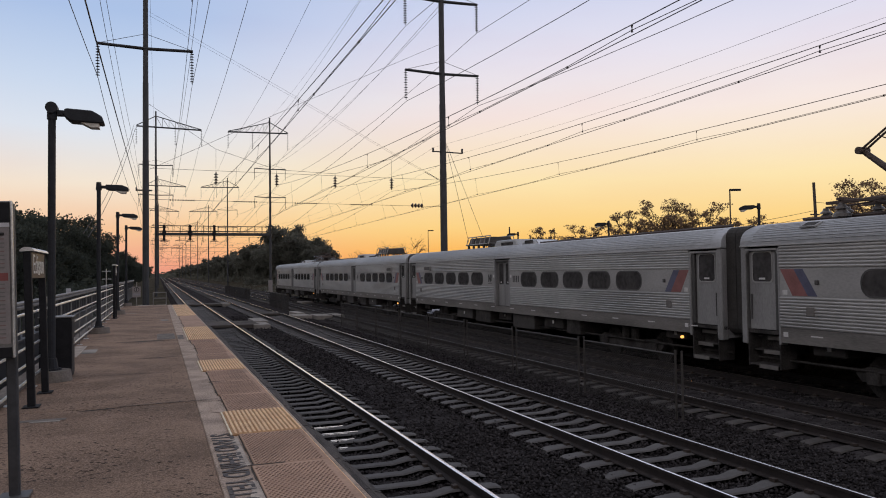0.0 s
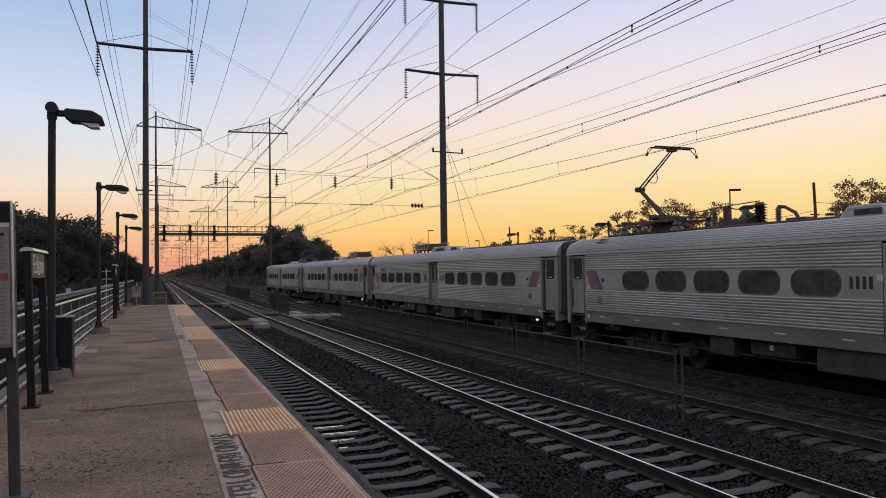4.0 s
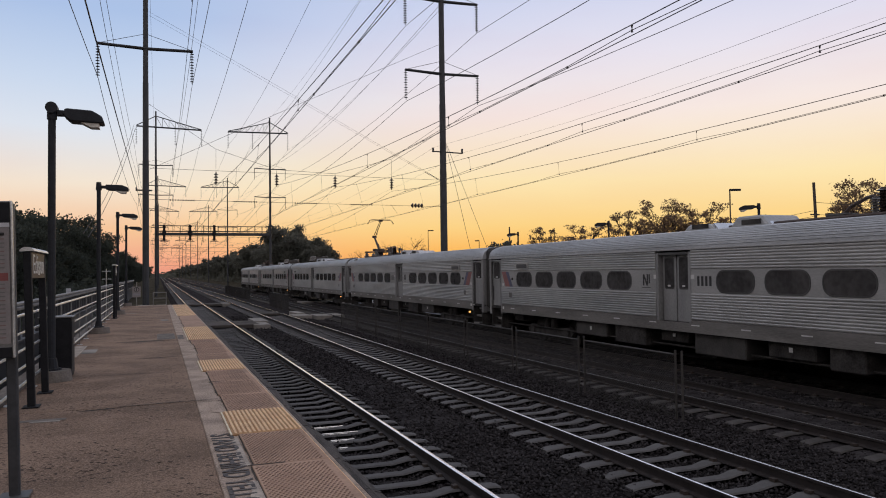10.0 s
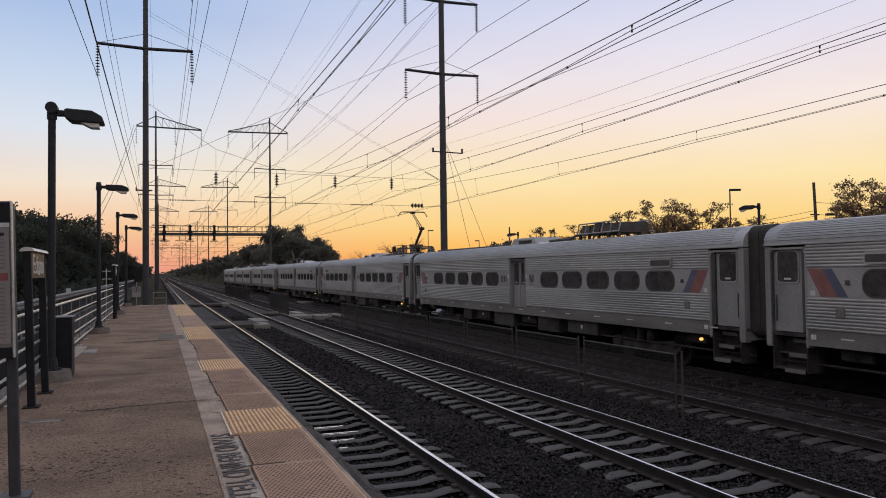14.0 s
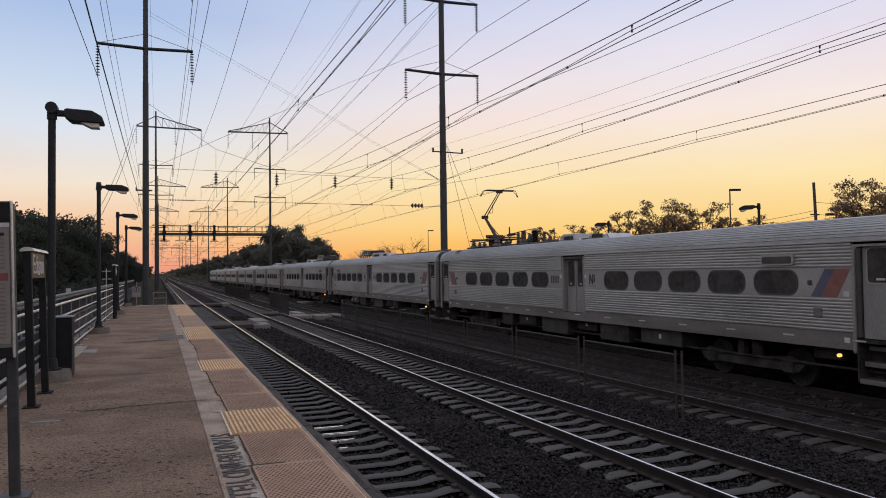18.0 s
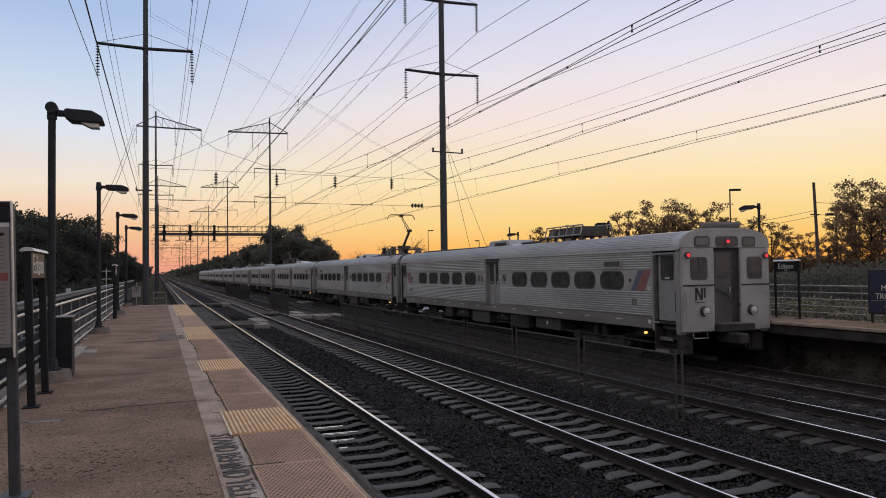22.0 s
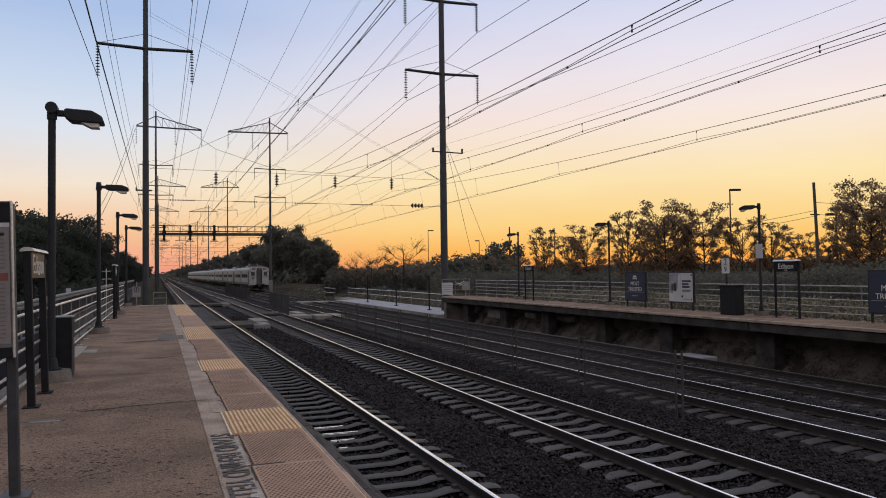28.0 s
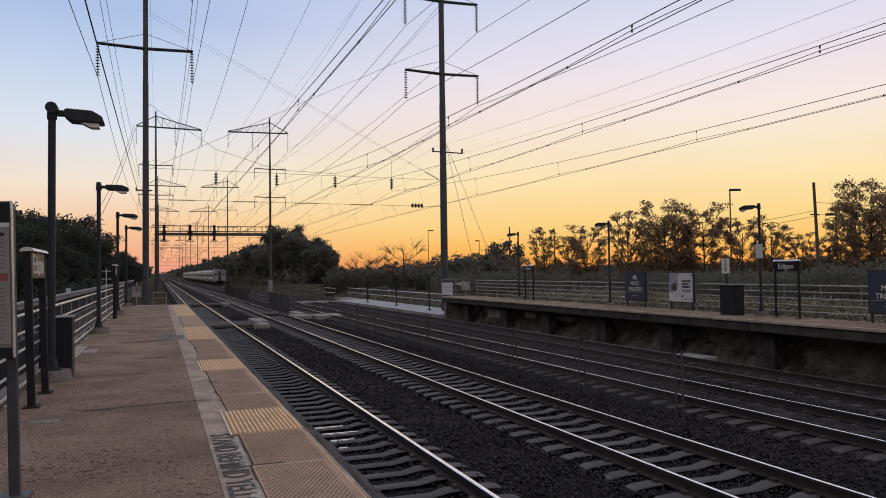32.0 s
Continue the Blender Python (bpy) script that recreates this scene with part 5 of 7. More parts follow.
def corrugated(z0, z1, ribs, depth=0.05):
    """Half outline of a ribbed sheet, from bottom to top, as (outward, z)."""
    pts = []
    p = (z1 - z0) / ribs
    for i in range(ribs):
        z = z0 + i * p
        pts += [(0.0, z + 0.05 * p), (0.7 * depth, z + 0.14 * p), (0.95 * depth, z + 0.32 * p), (depth, z + 0.50 * p), (0.95 * depth, z + 0.68 * p), (0.7 * depth, z + 0.82 * p), (0.0, z + 0.92 * p)]
    return [(0.0, z0)] + pts + [(0.0, z1)]


def ribbed_panel(bm, side, y0, y1, z0, z1, ribs, depth=0.018):
    out = [(side * (HW + a), z) for a, z in corrugated(z0, z1, ribs, depth)]
    prof = out + [(side * (HW - 0.05), z1), (side * (HW - 0.05), z0)]
    return extrude(bm, prof, y0, y1)


def flat_panel(bm, side, y0, y1, z0, z1, out=0.0):
    a, b = sorted((side * (HW - 0.05), side * (HW + out)))
    return box(bm, a, b, y0, y1, z0, z1)


def place(d):
    """Distance behind the leading joint -> local y."""
    return HALF - d


def roof_outline(w=HW, z0=3.30, top=3.88, n=22):
    pts = []
    for i in range(n + 1):
        a = math.pi * i / n
        c, s = math.cos(a), math.sin(a)
        pts.append((w * math.copysign(abs(c) ** 0.62, c), z0 + (top - z0) * abs(s) ** 0.75))
    return pts


def lathe(x, y, prof, n=12):
    """An upright turned body: prof in (radius, z) from the foot to the top."""
    bm = bmesh.new()
    rings = [[bm.verts.new((x + r * math.cos(2 * math.pi * k / n), y + r * math.sin(2 * math.pi * k / n), z)) for k in range(n)] for r, z in prof]
    for a, b in zip(rings, rings[1:]):
        for k in range(n):
            bm.faces.new((a[k], a[(k + 1) % n], b[(k + 1) % n], b[k]))
    bm.faces.new(rings[0][::-1]), bm.faces.new(rings[-1])
    return bm


def ribbed_column(x, y, z0, z1, r, n=6):
    """A porcelain column with sheds."""
    prof = [(r * 0.55, z0)]
    h = (z1 - z0) / (n + 0.4)
    for k in range(n):
        z = z0 + h * (k + 0.5)
        prof += [(r * 0.55, z), (r, z + 0.04 * h), (r * 0.62, z + 0.46 * h)]
    return lathe(x, y, prof + [(r * 0.55, z1)])


def bell(x, y, z0, z1):
    """A wide bell insulator on a stem."""
    h = z1 - z0
    return lathe(x, y, [(r, z0 + f * h) for r, f in ((0.06, 0), (0.06, 0.24), (0.20, 0.25), (0.19, 0.40), (0.09, 0.62), (0.07, 0.66), (0.14, 0.68), (0.13, 0.76), (0.08, 0.85), (0.06, 1.0))], 14)


def make_pantograph(parent, y, sgn, up):
    """Single-arm pantograph on bell insulators; sgn says to which end its knee points."""
    p = part("pantograph", B(-0.60, 0.60, y - 0.75, y + 0.75, 4.22, 4.28, bevel=0.015), "panto", parent, "rust-brown pantograph frame")
    for x in (-0.56, 0.56):
        for yy in (y - 1.35, y + 1.35):
            part("insulator", bell(x, yy, 3.80, 4.22), "porcelain", p, "grey bell insulator")
        part("side_bar", B(x - 0.05, x + 0.05, y - 1.75, y + 1.75, 4.20, 4.27, bevel=0.012), "panto", p)
    part("cross_bar", B(-0.66, 0.66, y - 1.42, y - 1.30, 4.275, 4.33, bevel=0.01), "panto", p)
    part("cross_bar", B(-0.66, 0.66, y + 1.30, y + 1.42, 4.275, 4.33, bevel=0.01), "panto", p)
    part("drive_box", B(-0.22, 0.22, y - 0.55, y + 0.30, 4.285, 4.42, bevel=0.03), "panto", p)
    part("spring_drum", T([(-0.42, y + sgn * 0.15, 4.40), (0.42, y + sgn * 0.15, 4.40)], 0.085, 12), "panto", p)
    part("air_box", B(-0.26, 0.26, y - 0.20, y + 0.30, 3.80, 4.215, bevel=0.03), "panto", p)
    if up:
        base, knee, head = Vector((0, y, 4.42)), Vector((0, y + sgn * 1.25, 5.40)), Vector((0, y - sgn * 0.45, 6.44))
    else:
        base, knee, head = Vector((0, y, 4.42)), Vector((0, y + sgn * 1.2, 4.52)), Vector((0, y - sgn * 0.5, 4.60))
    part("lower_arm", T([base, knee], 0.085, 10, 0.062), "panto", p, "thick tapered lower arm")
    part("tie_rod", T([base + Vector((0.10, -sgn * 0.22, -0.02)), knee + Vector((0.06, 0, -0.10))], 0.018, 6), "panto", p)
    bm = T([knee - Vector((0.15, 0, 0)), knee + Vector((0.15, 0, 0))], 0.085, 12)
    tube(bm, [knee, knee + Vector((0, sgn * 0.14, 0.03))], 0.05, 8, 0.02)
    part("knee", bm, "panto", p)
    bm = bmesh.new()
    for x in (-0.045, 0.045):
        tube(bm, [knee + Vector((x * 1.6, 0, 0)), head + Vector((x, 0, 0))], 0.028, 7, 0.022)
    part("upper_arm", bm, "panto", p)
    d = (head - knee).normalized()
    side = Vector((0, -sgn * d.z, sgn * d.y)) if d.y * sgn > 0 else Vector((0, -sgn * abs(d.z), -abs(d.y)))
    a, b = knee.lerp(head, 0.26), knee.lerp(head, 0.52)
    loop = [a, a.lerp(b, 0.25) + side * 0.22, a.lerp(b, 0.55) + side * 0.33, a.lerp(b, 0.85) + side * 0.27, b]
    part("guard_loop", T(loop, 0.013, 6), "panto", p)
    bm = bmesh.new()
    for q in (-0.13, 0.13):
        tube(bm, [(-0.70, head.y + q, head.z + 0.09), (0.70, head.y + q, head.z + 0.09)], 0.026, 7)
    for x in (-0.66, 0.0, 0.66):
        tube(bm, [(x, head.y - 0.13, head.z + 0.075), (x, head.y + 0.13, head.z + 0.075)], 0.020, 6)
    box(bm, -0.13, 0.13, head.y - 0.11, head.y + 0.11, head.z - 0.03, head.z + 0.06)
    hd = part("collector_head", bm, "panto", p, "twin collector bars")
    for e in (-1, 1):
        bm = bmesh.new()
        for q in (-0.13, 0.13):
            tube(bm, [(e * 0.70, head.y + q, head.z + 0.09), (e * 0.80, head.y + q * 0.8, head.z + 0.05), (e * 0.93, head.y, head.z - 0.16)], 0.014, 6)
        tube(bm, [(e * 0.93, head.y, head.z - 0.20), (e * 0.93, head.y, head.z - 0.165), (e * 0.93, head.y, head.z - 0.12)], 0.040, 8)
        part("horn", bm, "panto", hd, "horn ending in a small ball")


def make_bogie(car, y):
    g = part("bogie", B(-1.05, 1.05, y - 0.30, y + 0.30, 0.42, 0.62, bevel=0.02), "under", car, "grimy bogie")
    for x in (-1.08, 1.08):
        part("side_frame", X([(y - 1.75, 0.55), (y - 1.4, 0.72), (y - 0.5, 0.62), (y + 0.5, 0.62), (y + 1.4, 0.72), (y + 1.75, 0.55), (y + 1.6, 0.38), (y + 0.6, 0.36), (y - 0.6, 0.36), (y - 1.6, 0.38)], x - 0.08, x + 0.08, "x"), "under", g)
        part("spring", T([(x, y - 0.25, 0.6), (x, y - 0.25, 0.98)], 0.14, 10), "under", g)
        part("spring", T([(x, y + 0.25, 0.6), (x, y + 0.25, 0.98)], 0.14, 10), "under", g)
        for d in (-1.3, 1.3):
            part("axle_box", B(x - 0.14, x + 0.14, y + d - 0.16, y + d + 0.16, 0.32, 0.64, bevel=0.03), "under", g)
    for d in (-1.3, 1.3):
        for x in (-0.75, 0.75):
            bm = T([(x - 0.065, y + d, 0.455), (x + 0.065, y + d, 0.455)], 0.455, 24)
            part("wheel", bm, "under", g)
        part("axle", T([(-0.8, y + d, 0.455), (0.8, y + d, 0.455)], 0.075, 8), "under", g)


def make_window(car, side, y, w=1.28, z0=2.18, z1=2.70, r=0.235):
    bm = bmesh.new()
    cz, h = (z0 + z1) / 2, z1 - z0
    a, b = rounded(w + 0.07, h + 0.07, r + 0.03, 5, y, cz), rounded(w, h, r, 5, y, cz)
    xo, xi = side * (HW + 0.010), side * (HW + 0.001)
    va = [bm.verts.new((xi, p, z)) for p, z in a]
    vo = [bm.verts.new((xo, p, z)) for p, z in a]
    vb = [bm.verts.new((xo, p, z)) for p, z in b]
    vc = [bm.verts.new((xi, p, z)) for p, z in b]
    k = len(a)
    for i in range(k):
        j = (i + 1) % k
        for q, s in ((va, vo), (vo, vb), (vb, vc)):
            bm.faces.new((q[i], q[j], s[j], s[i]))
    bmesh.ops.recalc_face_normals(bm, faces=bm.faces)
    win = part("window", bm, "gasket", car, "dark rounded window")
    lo, hi = sorted((side * (HW + 0.0015), side * (HW + 0.004)))
    part("pane", X(b, lo, hi, "x"), "glass", win)


def end_door(car, side, y, inner):
    """Recessed vestibule door with window and step well; inner is +1 when the car's middle lies at +y of it."""
    s, w = side, 0.50
    lo, hi = y - w, y + w
    x_in = s * (HW - 0.085)
    a, b = sorted((x_in, s * (HW - 0.125)))
    d = part("end_door", B(a, b, lo + 0.03 + (0.10 if inner < 0 else 0), hi - 0.03 - (0.10 if inner > 0 else 0), 1.32, 3.19), "doorgrey", car, "grey vestibule door")
    yc = y - inner * 0.05
    f, g = sorted((x_in + s * 0.002, x_in + s * 0.014))
    fr = part("window_frame", X(rounded(0.66, 0.76, 0.10, 4, yc, 2.80), f, g, "x"), "steelpaint", d, "bright rounded window frame")
    f, g = sorted((x_in + s * 0.0145, x_in + s * 0.019))
    part("pane", X(rounded(0.59, 0.69, 0.085, 4, yc, 2.80), f, g, "x"), "glass", fr)
    f, g = sorted((x_in + s * 0.0195, x_in + s * 0.0225))
    part("pane_label", B(f, g, yc - 0.10, yc + 0.10, 2.50, 2.545), "white", fr)
    f, g = sorted((x_in + s * 0.001, x_in + s * 0.030))
    part("grab_handle", B(f, g, y - inner * 0.40 - 0.012, y - inner * 0.40 + 0.012, 1.55, 2.15), "gasket", d)
    # pillars beside the recess and the dark reveal
    a, b = sorted((s * (HW - 0.21), s * (HW - 0.02)))
    part("door_reveal", B(a, b, y + inner * 0.44 - 0.055, y + inner * 0.44 + 0.055, 1.32, 3.17, bevel=0.02), "gasket", car)
    a, b = sorted((s * (HW - 0.20), s * (HW + 0.012)))
    for yy in (lo - 0.035, hi + 0.035):
        part("door_post", B(a, b, yy - 0.035, yy + 0.035, 1.0, 3.24, bevel=0.012), "doorgrey", car)
    part("door_head", B(a, b, lo, hi, 3.19, 3.24), "doorgrey", car)
    for k in (-1, 1):
        q = [(y + k * 0.50, 3.19), (y + k * 0.50, 3.08), (y + k * 0.475, 3.14), (y + k * 0.44, 3.175), (y + k * 0.38, 3.19)]
        part("door_corner", X(q, *sorted((s * (HW - 0.08), s * HW)), "x"), "doorgrey", car)
    # steps
    a, b = sorted((s * (HW - 0.55), s * (HW - 0.40)))
    st = part("step_well", B(a, b, lo + 0.02, hi - 0.02, 0.42, 1.30), "under", car, "dark step well")
    for z, o in ((0.46, 0.0), (0.80, 0.16), (1.12, 0.30)):
        a, b = sorted((s * (HW - 0.42 - 0.0), s * (HW - 0.02 - o * 0.9)))
        part("step", B(a, b, lo + 0.05, hi - 0.05, z, z + 0.04), "undergrey", st)
        f = s * (HW - 0.02 - o * 0.9)
        a, b = sorted((f, f + s * 0.012))
        part("step_edge", B(a, b, lo + 0.06 + 0.3 * (inner > 0), hi - 0.06 - 0.3 * (inner < 0), z - 0.06, z + 0.035), "skirt", st)
    for yy in (lo + 0.01, hi - 0.01):
        a, b = sorted((s * (HW - 0.45), s * (HW - 0.03)))
        part("step_cheek", B(a, b, yy - 0.015, yy + 0.015, 0.42, 1.30), "under", st)


def centre_doors(car, side, y):
    s = side
    x_in = s * (HW - 0.13)
    for k in (-1, 1):
        a, b = sorted((x_in, s * (HW - 0.17)))
        yc = y + k * 0.315
        d = part("centre_door", B(a, b, yc - 0.295, yc + 0.295, 1.32, 3.17, bevel=0.006), "doorgrey", car, "grey sliding door leaf")
        f, g = sorted((x_in + s * 0.002, x_in + s * 0.010))
        fr = part("window_frame", X(rounded(0.42, 0.90, 0.07, 3, yc, 2.66), f, g, "x"), "gasket", d)
        f, g = sorted((x_in + s * 0.0105, x_in + s * 0.016))
        part("pane", X(rounded(0.36, 0.83, 0.06, 3, yc, 2.66), f, g, "x"), "glass", fr)
        f, g = sorted((x_in + s * 0.017, x_in + s * 0.020))
        part("pane_label", B(f, g, yc - 0.06, yc + 0.06, 2.28, 2.33), "white", fr)
    a, b = sorted((s * (HW - 0.18), s * (HW + 0.010)))
    for yy in (y - 0.70, y + 0.70):
        part("door_post", B(a, b, yy - 0.055, yy + 0.055, 1.32, 3.24, bevel=0.012), "doorgrey", car)
    part("door_head", B(a, b, y - 0.645, y + 0.645, 3.17, 3.24), "gasket", car)


def emblem(x0, x1, yc, way, z0, z1):
    """The operator's mark as plain strokes on an upright face: two bars, a slope between them and a hook."""
    h = z1 - z0
    bm = bmesh.new()
    a, b = sorted((x0, x1))
    for u0, u1, w0, w1, ze in ((-0.50, -0.30, -0.50, -0.30, 0.0), (-0.50, -0.28, 0.02, 0.24, 0.0), (0.06, 0.26, 0.06, 0.26, 0.12), (0.34, 0.52, 0.34, 0.52, 0.2)):
        pr = [(yc + way * u0 * h, z1), (yc + way * u1 * h, z1), (yc + way * w1 * h, z0 + ze * h), (yc + way * w0 * h, z0 + ze * h)]
        extrude(bm, pr, a, b, "x")
    return bm


def car_side(car, side, number_first):
    """Ribbed panels, window band, doors and windows on one side. d runs back from the leading joint."""
    s = side
    spans = [(1.58, 12.68), (14.22, PITCH_CAR - 1.58)]
    wins = ([3.76 + 1.658 * k for k in range(5)], [15.43 + 1.63 * k for k in range(5)])
    if not number_first:
        spans = [(PITCH_CAR - b, PITCH_CAR - a) for a, b in spans[::-1]]
        wins = ([PITCH_CAR - 1.28 - d for d in wins[1]][::-1], [PITCH_CAR - 1.28 - d for d in wins[0]][::-1])
    for a, b in spans:
        y0, y1 = place(b), place(a)
        part("lower_panel", ribbed_panel(bmesh.new(), s, y0, y1, 1.41, 2.12, 10), "steel", car, "ribbed stainless panel")
        part("upper_panel", ribbed_panel(bmesh.new(), s, y0, y1, 2.77, 3.28, 7), "steel", car, "ribbed stainless panel")
        part("window_band", flat_panel(bmesh.new(), s, y0, y1, 2.122, 2.768), "steelpaint", car, "smooth window band")
        part("skirt", flat_panel(bmesh.new(), s, y0, y1, 1.06, 1.405, 0.004), "skirt", car, "dusty grey skirt")
    y_c = place(13.45 if number_first else PITCH_CAR - 13.45)
    part("skirt", flat_panel(bmesh.new(), s, y_c - 0.77, y_c + 0.77, 1.06, 1.315, 0.004), "skirt", car)
    for half in wins:
        for d in half:
            make_window(car, s, place(d + 0.64))
    centre_doors(car, s, y_c)
    for d, inner in ((1.02, -1), (PITCH_CAR - 1.02, 1)):
        end_door(car, s, place(d), inner)
    a, b = sorted((s * (HW + 0.001), s * (HW + 0.004)))
    # slanted stripes by the end doors
    for end in (1, -1):
        def yy(d):
            return end * (HALF - d)
        for m, d0, d1 in (("red", 1.60, 1.99), ("blue", 1.992, 2.25)):
            q = [(yy(d0), 2.745), (yy(d1), 2.745), (yy(d1 + 0.39), 2.14), (yy(d0 + (0.39 if m == "blue" else 0.35)), 2.14)]
            part("stripe", X(q, a, b, "x"), m, car, m + " slanted stripe")
        part("side_light", B(*sorted((s * HW, s * (HW + 0.05))), *sorted((yy(2.60), yy(2.69))), 2.40, 2.50, bevel=0.012), "gasket", car)
        part("small_plate", B(a, b, *sorted((yy(1.66), yy(1.80))), 2.16, 2.27), "white", car)
        part("small_plate", B(*sorted((s * (HW + 0.0045), s * (HW + 0.007))), *sorted((yy(1.66), yy(1.80))), 1.20, 1.31), "white", car)
        part("side_hatch", B(*sorted((s * HW, s * (HW + 0.034))), *sorted((yy(2.34), yy(2.56))), 1.70, 1.90, bevel=0.006), "skirt", car, "dull grille plate")
    # number, left as bars, and the operator's mark as a plain shape, either side of the middle doors
    e = 1 if number_first else -1
    yn, yl = y_c + e * 1.28, y_c - e * 1.22
    for k in range(4):
        part("number_bar", B(a, b, yn - 0.29 + k * 0.155, yn - 0.29 + k * 0.155 + 0.085, 2.32, 2.58), "decal", car)
    part("emblem", emblem(s * (HW + 0.001), s * (HW + 0.004), yl, s, 2.30, 2.63), "decal", car, "dark angular emblem")
    part("emblem_line", B(a, b, yl - 0.2, yl + 0.2, 2.235, 2.255), "gasket", car)
    for q in (yn - e * 0.45, yl + e * 0.42):
        part("small_plate", B(a, b, q - 0.07, q + 0.07, 2.50, 2.62), "white", car)
    for k in range(13):
        d = 2.6 + k * 1.85
        part("reflector", B(*sorted((s * (HW + 0.0045), s * (HW + 0.010))), place(d) - 0.16, place(d) + 0.16, 1.245, 1.275), "white", car)
    part("marker_lamp", T([(s * (HW - 0.05), -HALF + 1.95, 0.92), (s * (HW + 0.02), -HALF + 1.95, 0.92)], 0.038, 10), "amber", car, "lit amber marker lamp")


def make_car(name_label, kind, number_first, panto_up):
    """kind 'power' carries the pantograph near one end; kind 'grid' carries a resistor cage behind a roof hump."""
    car = thing("train_car", name_label, "train car", "cars of one commuter train")
    part("shell", X([(-HW + 0.21, 1.30), (HW - 0.21, 1.30), (HW - 0.21, 3.35), (-HW + 0.21, 3.35)], -BODY_END + 0.03, BODY_END - 0.03), "under", car, "dark inner shell")
    part("floor", B(-HW + 0.05, HW - 0.05, -BODY_END, BODY_END, 1.22, 1.30), "under", car)
    bm = X(roof_outline(), -BODY_END, BODY_END)
    part("roof", bm, "roofm", car, "grey ribbed roof")
    ribs = bmesh.new()
    out = roof_outline(n=30)
    for i in range(1, len(out) - 1):
        x, z = out[i]
        if z < 3.80:
            tube(ribs, [(x, -BODY_END + 0.4, z), (x, BODY_END - 0.4, z)], 0.012, 4)
    part("roof_ribs", ribs, "roofm", car)
    for s in (-1, 1):
        part("drip_rail", B(*sorted((s * (HW - 0.02), s * (HW + 0.035))), -BODY_END, BODY_END, 3.285, 3.32, bevel=0.006), "steelpaint", car)
        part("end_skirt", B(*sorted((s * (HW - 0.2), s * HW)), BODY_END - 0.18, BODY_END, 0.95, 3.28, bevel=0.02), "doorgrey", car)
        part("end_skirt", B(*sorted((s * (HW - 0.2), s * HW)), -BODY_END, -BODY_END + 0.18, 0.95, 3.28, bevel=0.02), "doorgrey", car)
        car_side(car, s, number_first if s < 0 else not number_first)
    for e in (-1, 1):
        part("end_wall", B(-HW + 0.2, HW - 0.2, *sorted((e * (BODY_END - 0.03), e * BODY_END)), 1.0, 3.40), "steelpaint", car)
    e = 1 if number_first else -1            # which end carries the roof gear
    for y in (-8.15, 8.15):
        make_bogie(car, y)
    # cases under the floor
    random.seed(11 if number_first else 12)
    for k, (y, w, h, dx) in enumerate(((-4.9, 1.9, 0.62, 0.05), (-2.6, 1.6, 0.70, 0.0), (-0.7, 1.2, 0.5, 0.18), (1.3, 1.9, 0.72, 0.03), (3.6, 1.4, 0.55, 0.1), (5.2, 0.9, 0.66, 0.0), (10.5, 0.9, 0.4, 0.2), (-10.6, 0.8, 0.45, 0.2))):
        c = part("equipment_case", B(-1.42 + dx, 1.42 - dx, y * e - w / 2, y * e + w / 2, 1.21 - h, 1.21, bevel=0.03), "undergrey" if k % 3 == 0 else "under", car)
        if k % 2 == 0:
            part("case_plate", B(-1.43 + dx, -1.422 + dx, y * e - 0.06, y * e + 0.05, 1.21 - h * 0.7, 1.21 - h * 0.5), "white", c)
    part("brake_pipe", T([(-1.2, -BODY_END, 0.62), (-1.2, BODY_END, 0.62)], 0.03, 6), "under", car)
    # roof: hump with sloping glazed ends
    hy = e * (HALF - 12.5) if kind == "power" else (HALF - 12.2 if number_first else 15.0 - HALF)
    humps = ((hy - 0.98 * e, -0.06, 0.76), (hy + 0.98 * e, 0.05, 0.76)) if kind == "power" else ((hy, 0.06, 1.3),) if number_first else ((hy, 0.06, 1.3), (hy - 2.15, -0.06, 0.78))
    for h0, up, hl in humps:
        hump = X([(h0 - hl, 3.78), (h0 - hl + 0.34, 4.08 + up), (h0 + hl - 0.34, 4.08 + up), (h0 + hl, 3.78)], -0.62, 0.62, "x")
        bmesh.ops.bevel(hump, geom=list(hump.edges), offset=0.05, segments=1, affect="EDGES")
        hp = part("roof_hump", hump, "roofm", car, "pale sloping ventilator hump")
        part("vent_grille", B(-0.635, -0.622, h0 - hl * 0.6, h0 + hl * 0.3, 3.90, 4.03), "under", hp)
        for q in (-1, 1):
            v = [(h0 + q * (hl - 0.10), 3.86), (h0 + q * (hl - 0.29), 4.03), (h0 + q * (hl - 0.27), 4.045), (h0 + q * (hl - 0.08), 3.875)]
            part("end_light", X(v, -0.48, 0.48, "x"), "chrome", hp, "pale sloping end panel")
    if kind == "power":
        y0 = e * (BODY_END - 1.97) - 0.22
        rh = part("roof_hatch", X([(-1.42, 3.665), (-1.20, 3.765), (-1.21, 3.795), (-1.435, 3.695)], y0, y0 + 0.44), "steelpaint", car, "small framed roof hatch")
        part("hatch_pane", X([(-1.405, 3.708), (-1.232, 3.786), (-1.234, 3.792), (-1.407, 3.714)], y0 + 0.05, y0 + 0.39), "diaphragm", rh)
    part("roof_pipe", T([(-0.35, hy, 3.90), (-0.35, e * (HALF - 1.2), 3.93)], 0.045, 6), "panto", car)
    if kind == "power":
        make_pantograph(car, e * (HALF - 3.82), e, panto_up)
        def gear(d):
            return e * (HALF - d)
        part("roof_insulator", ribbed_column(0.1, gear(6.0), 3.80, 4.48, 0.11, 8), "porcelain", car, "grey ribbed insulator column")
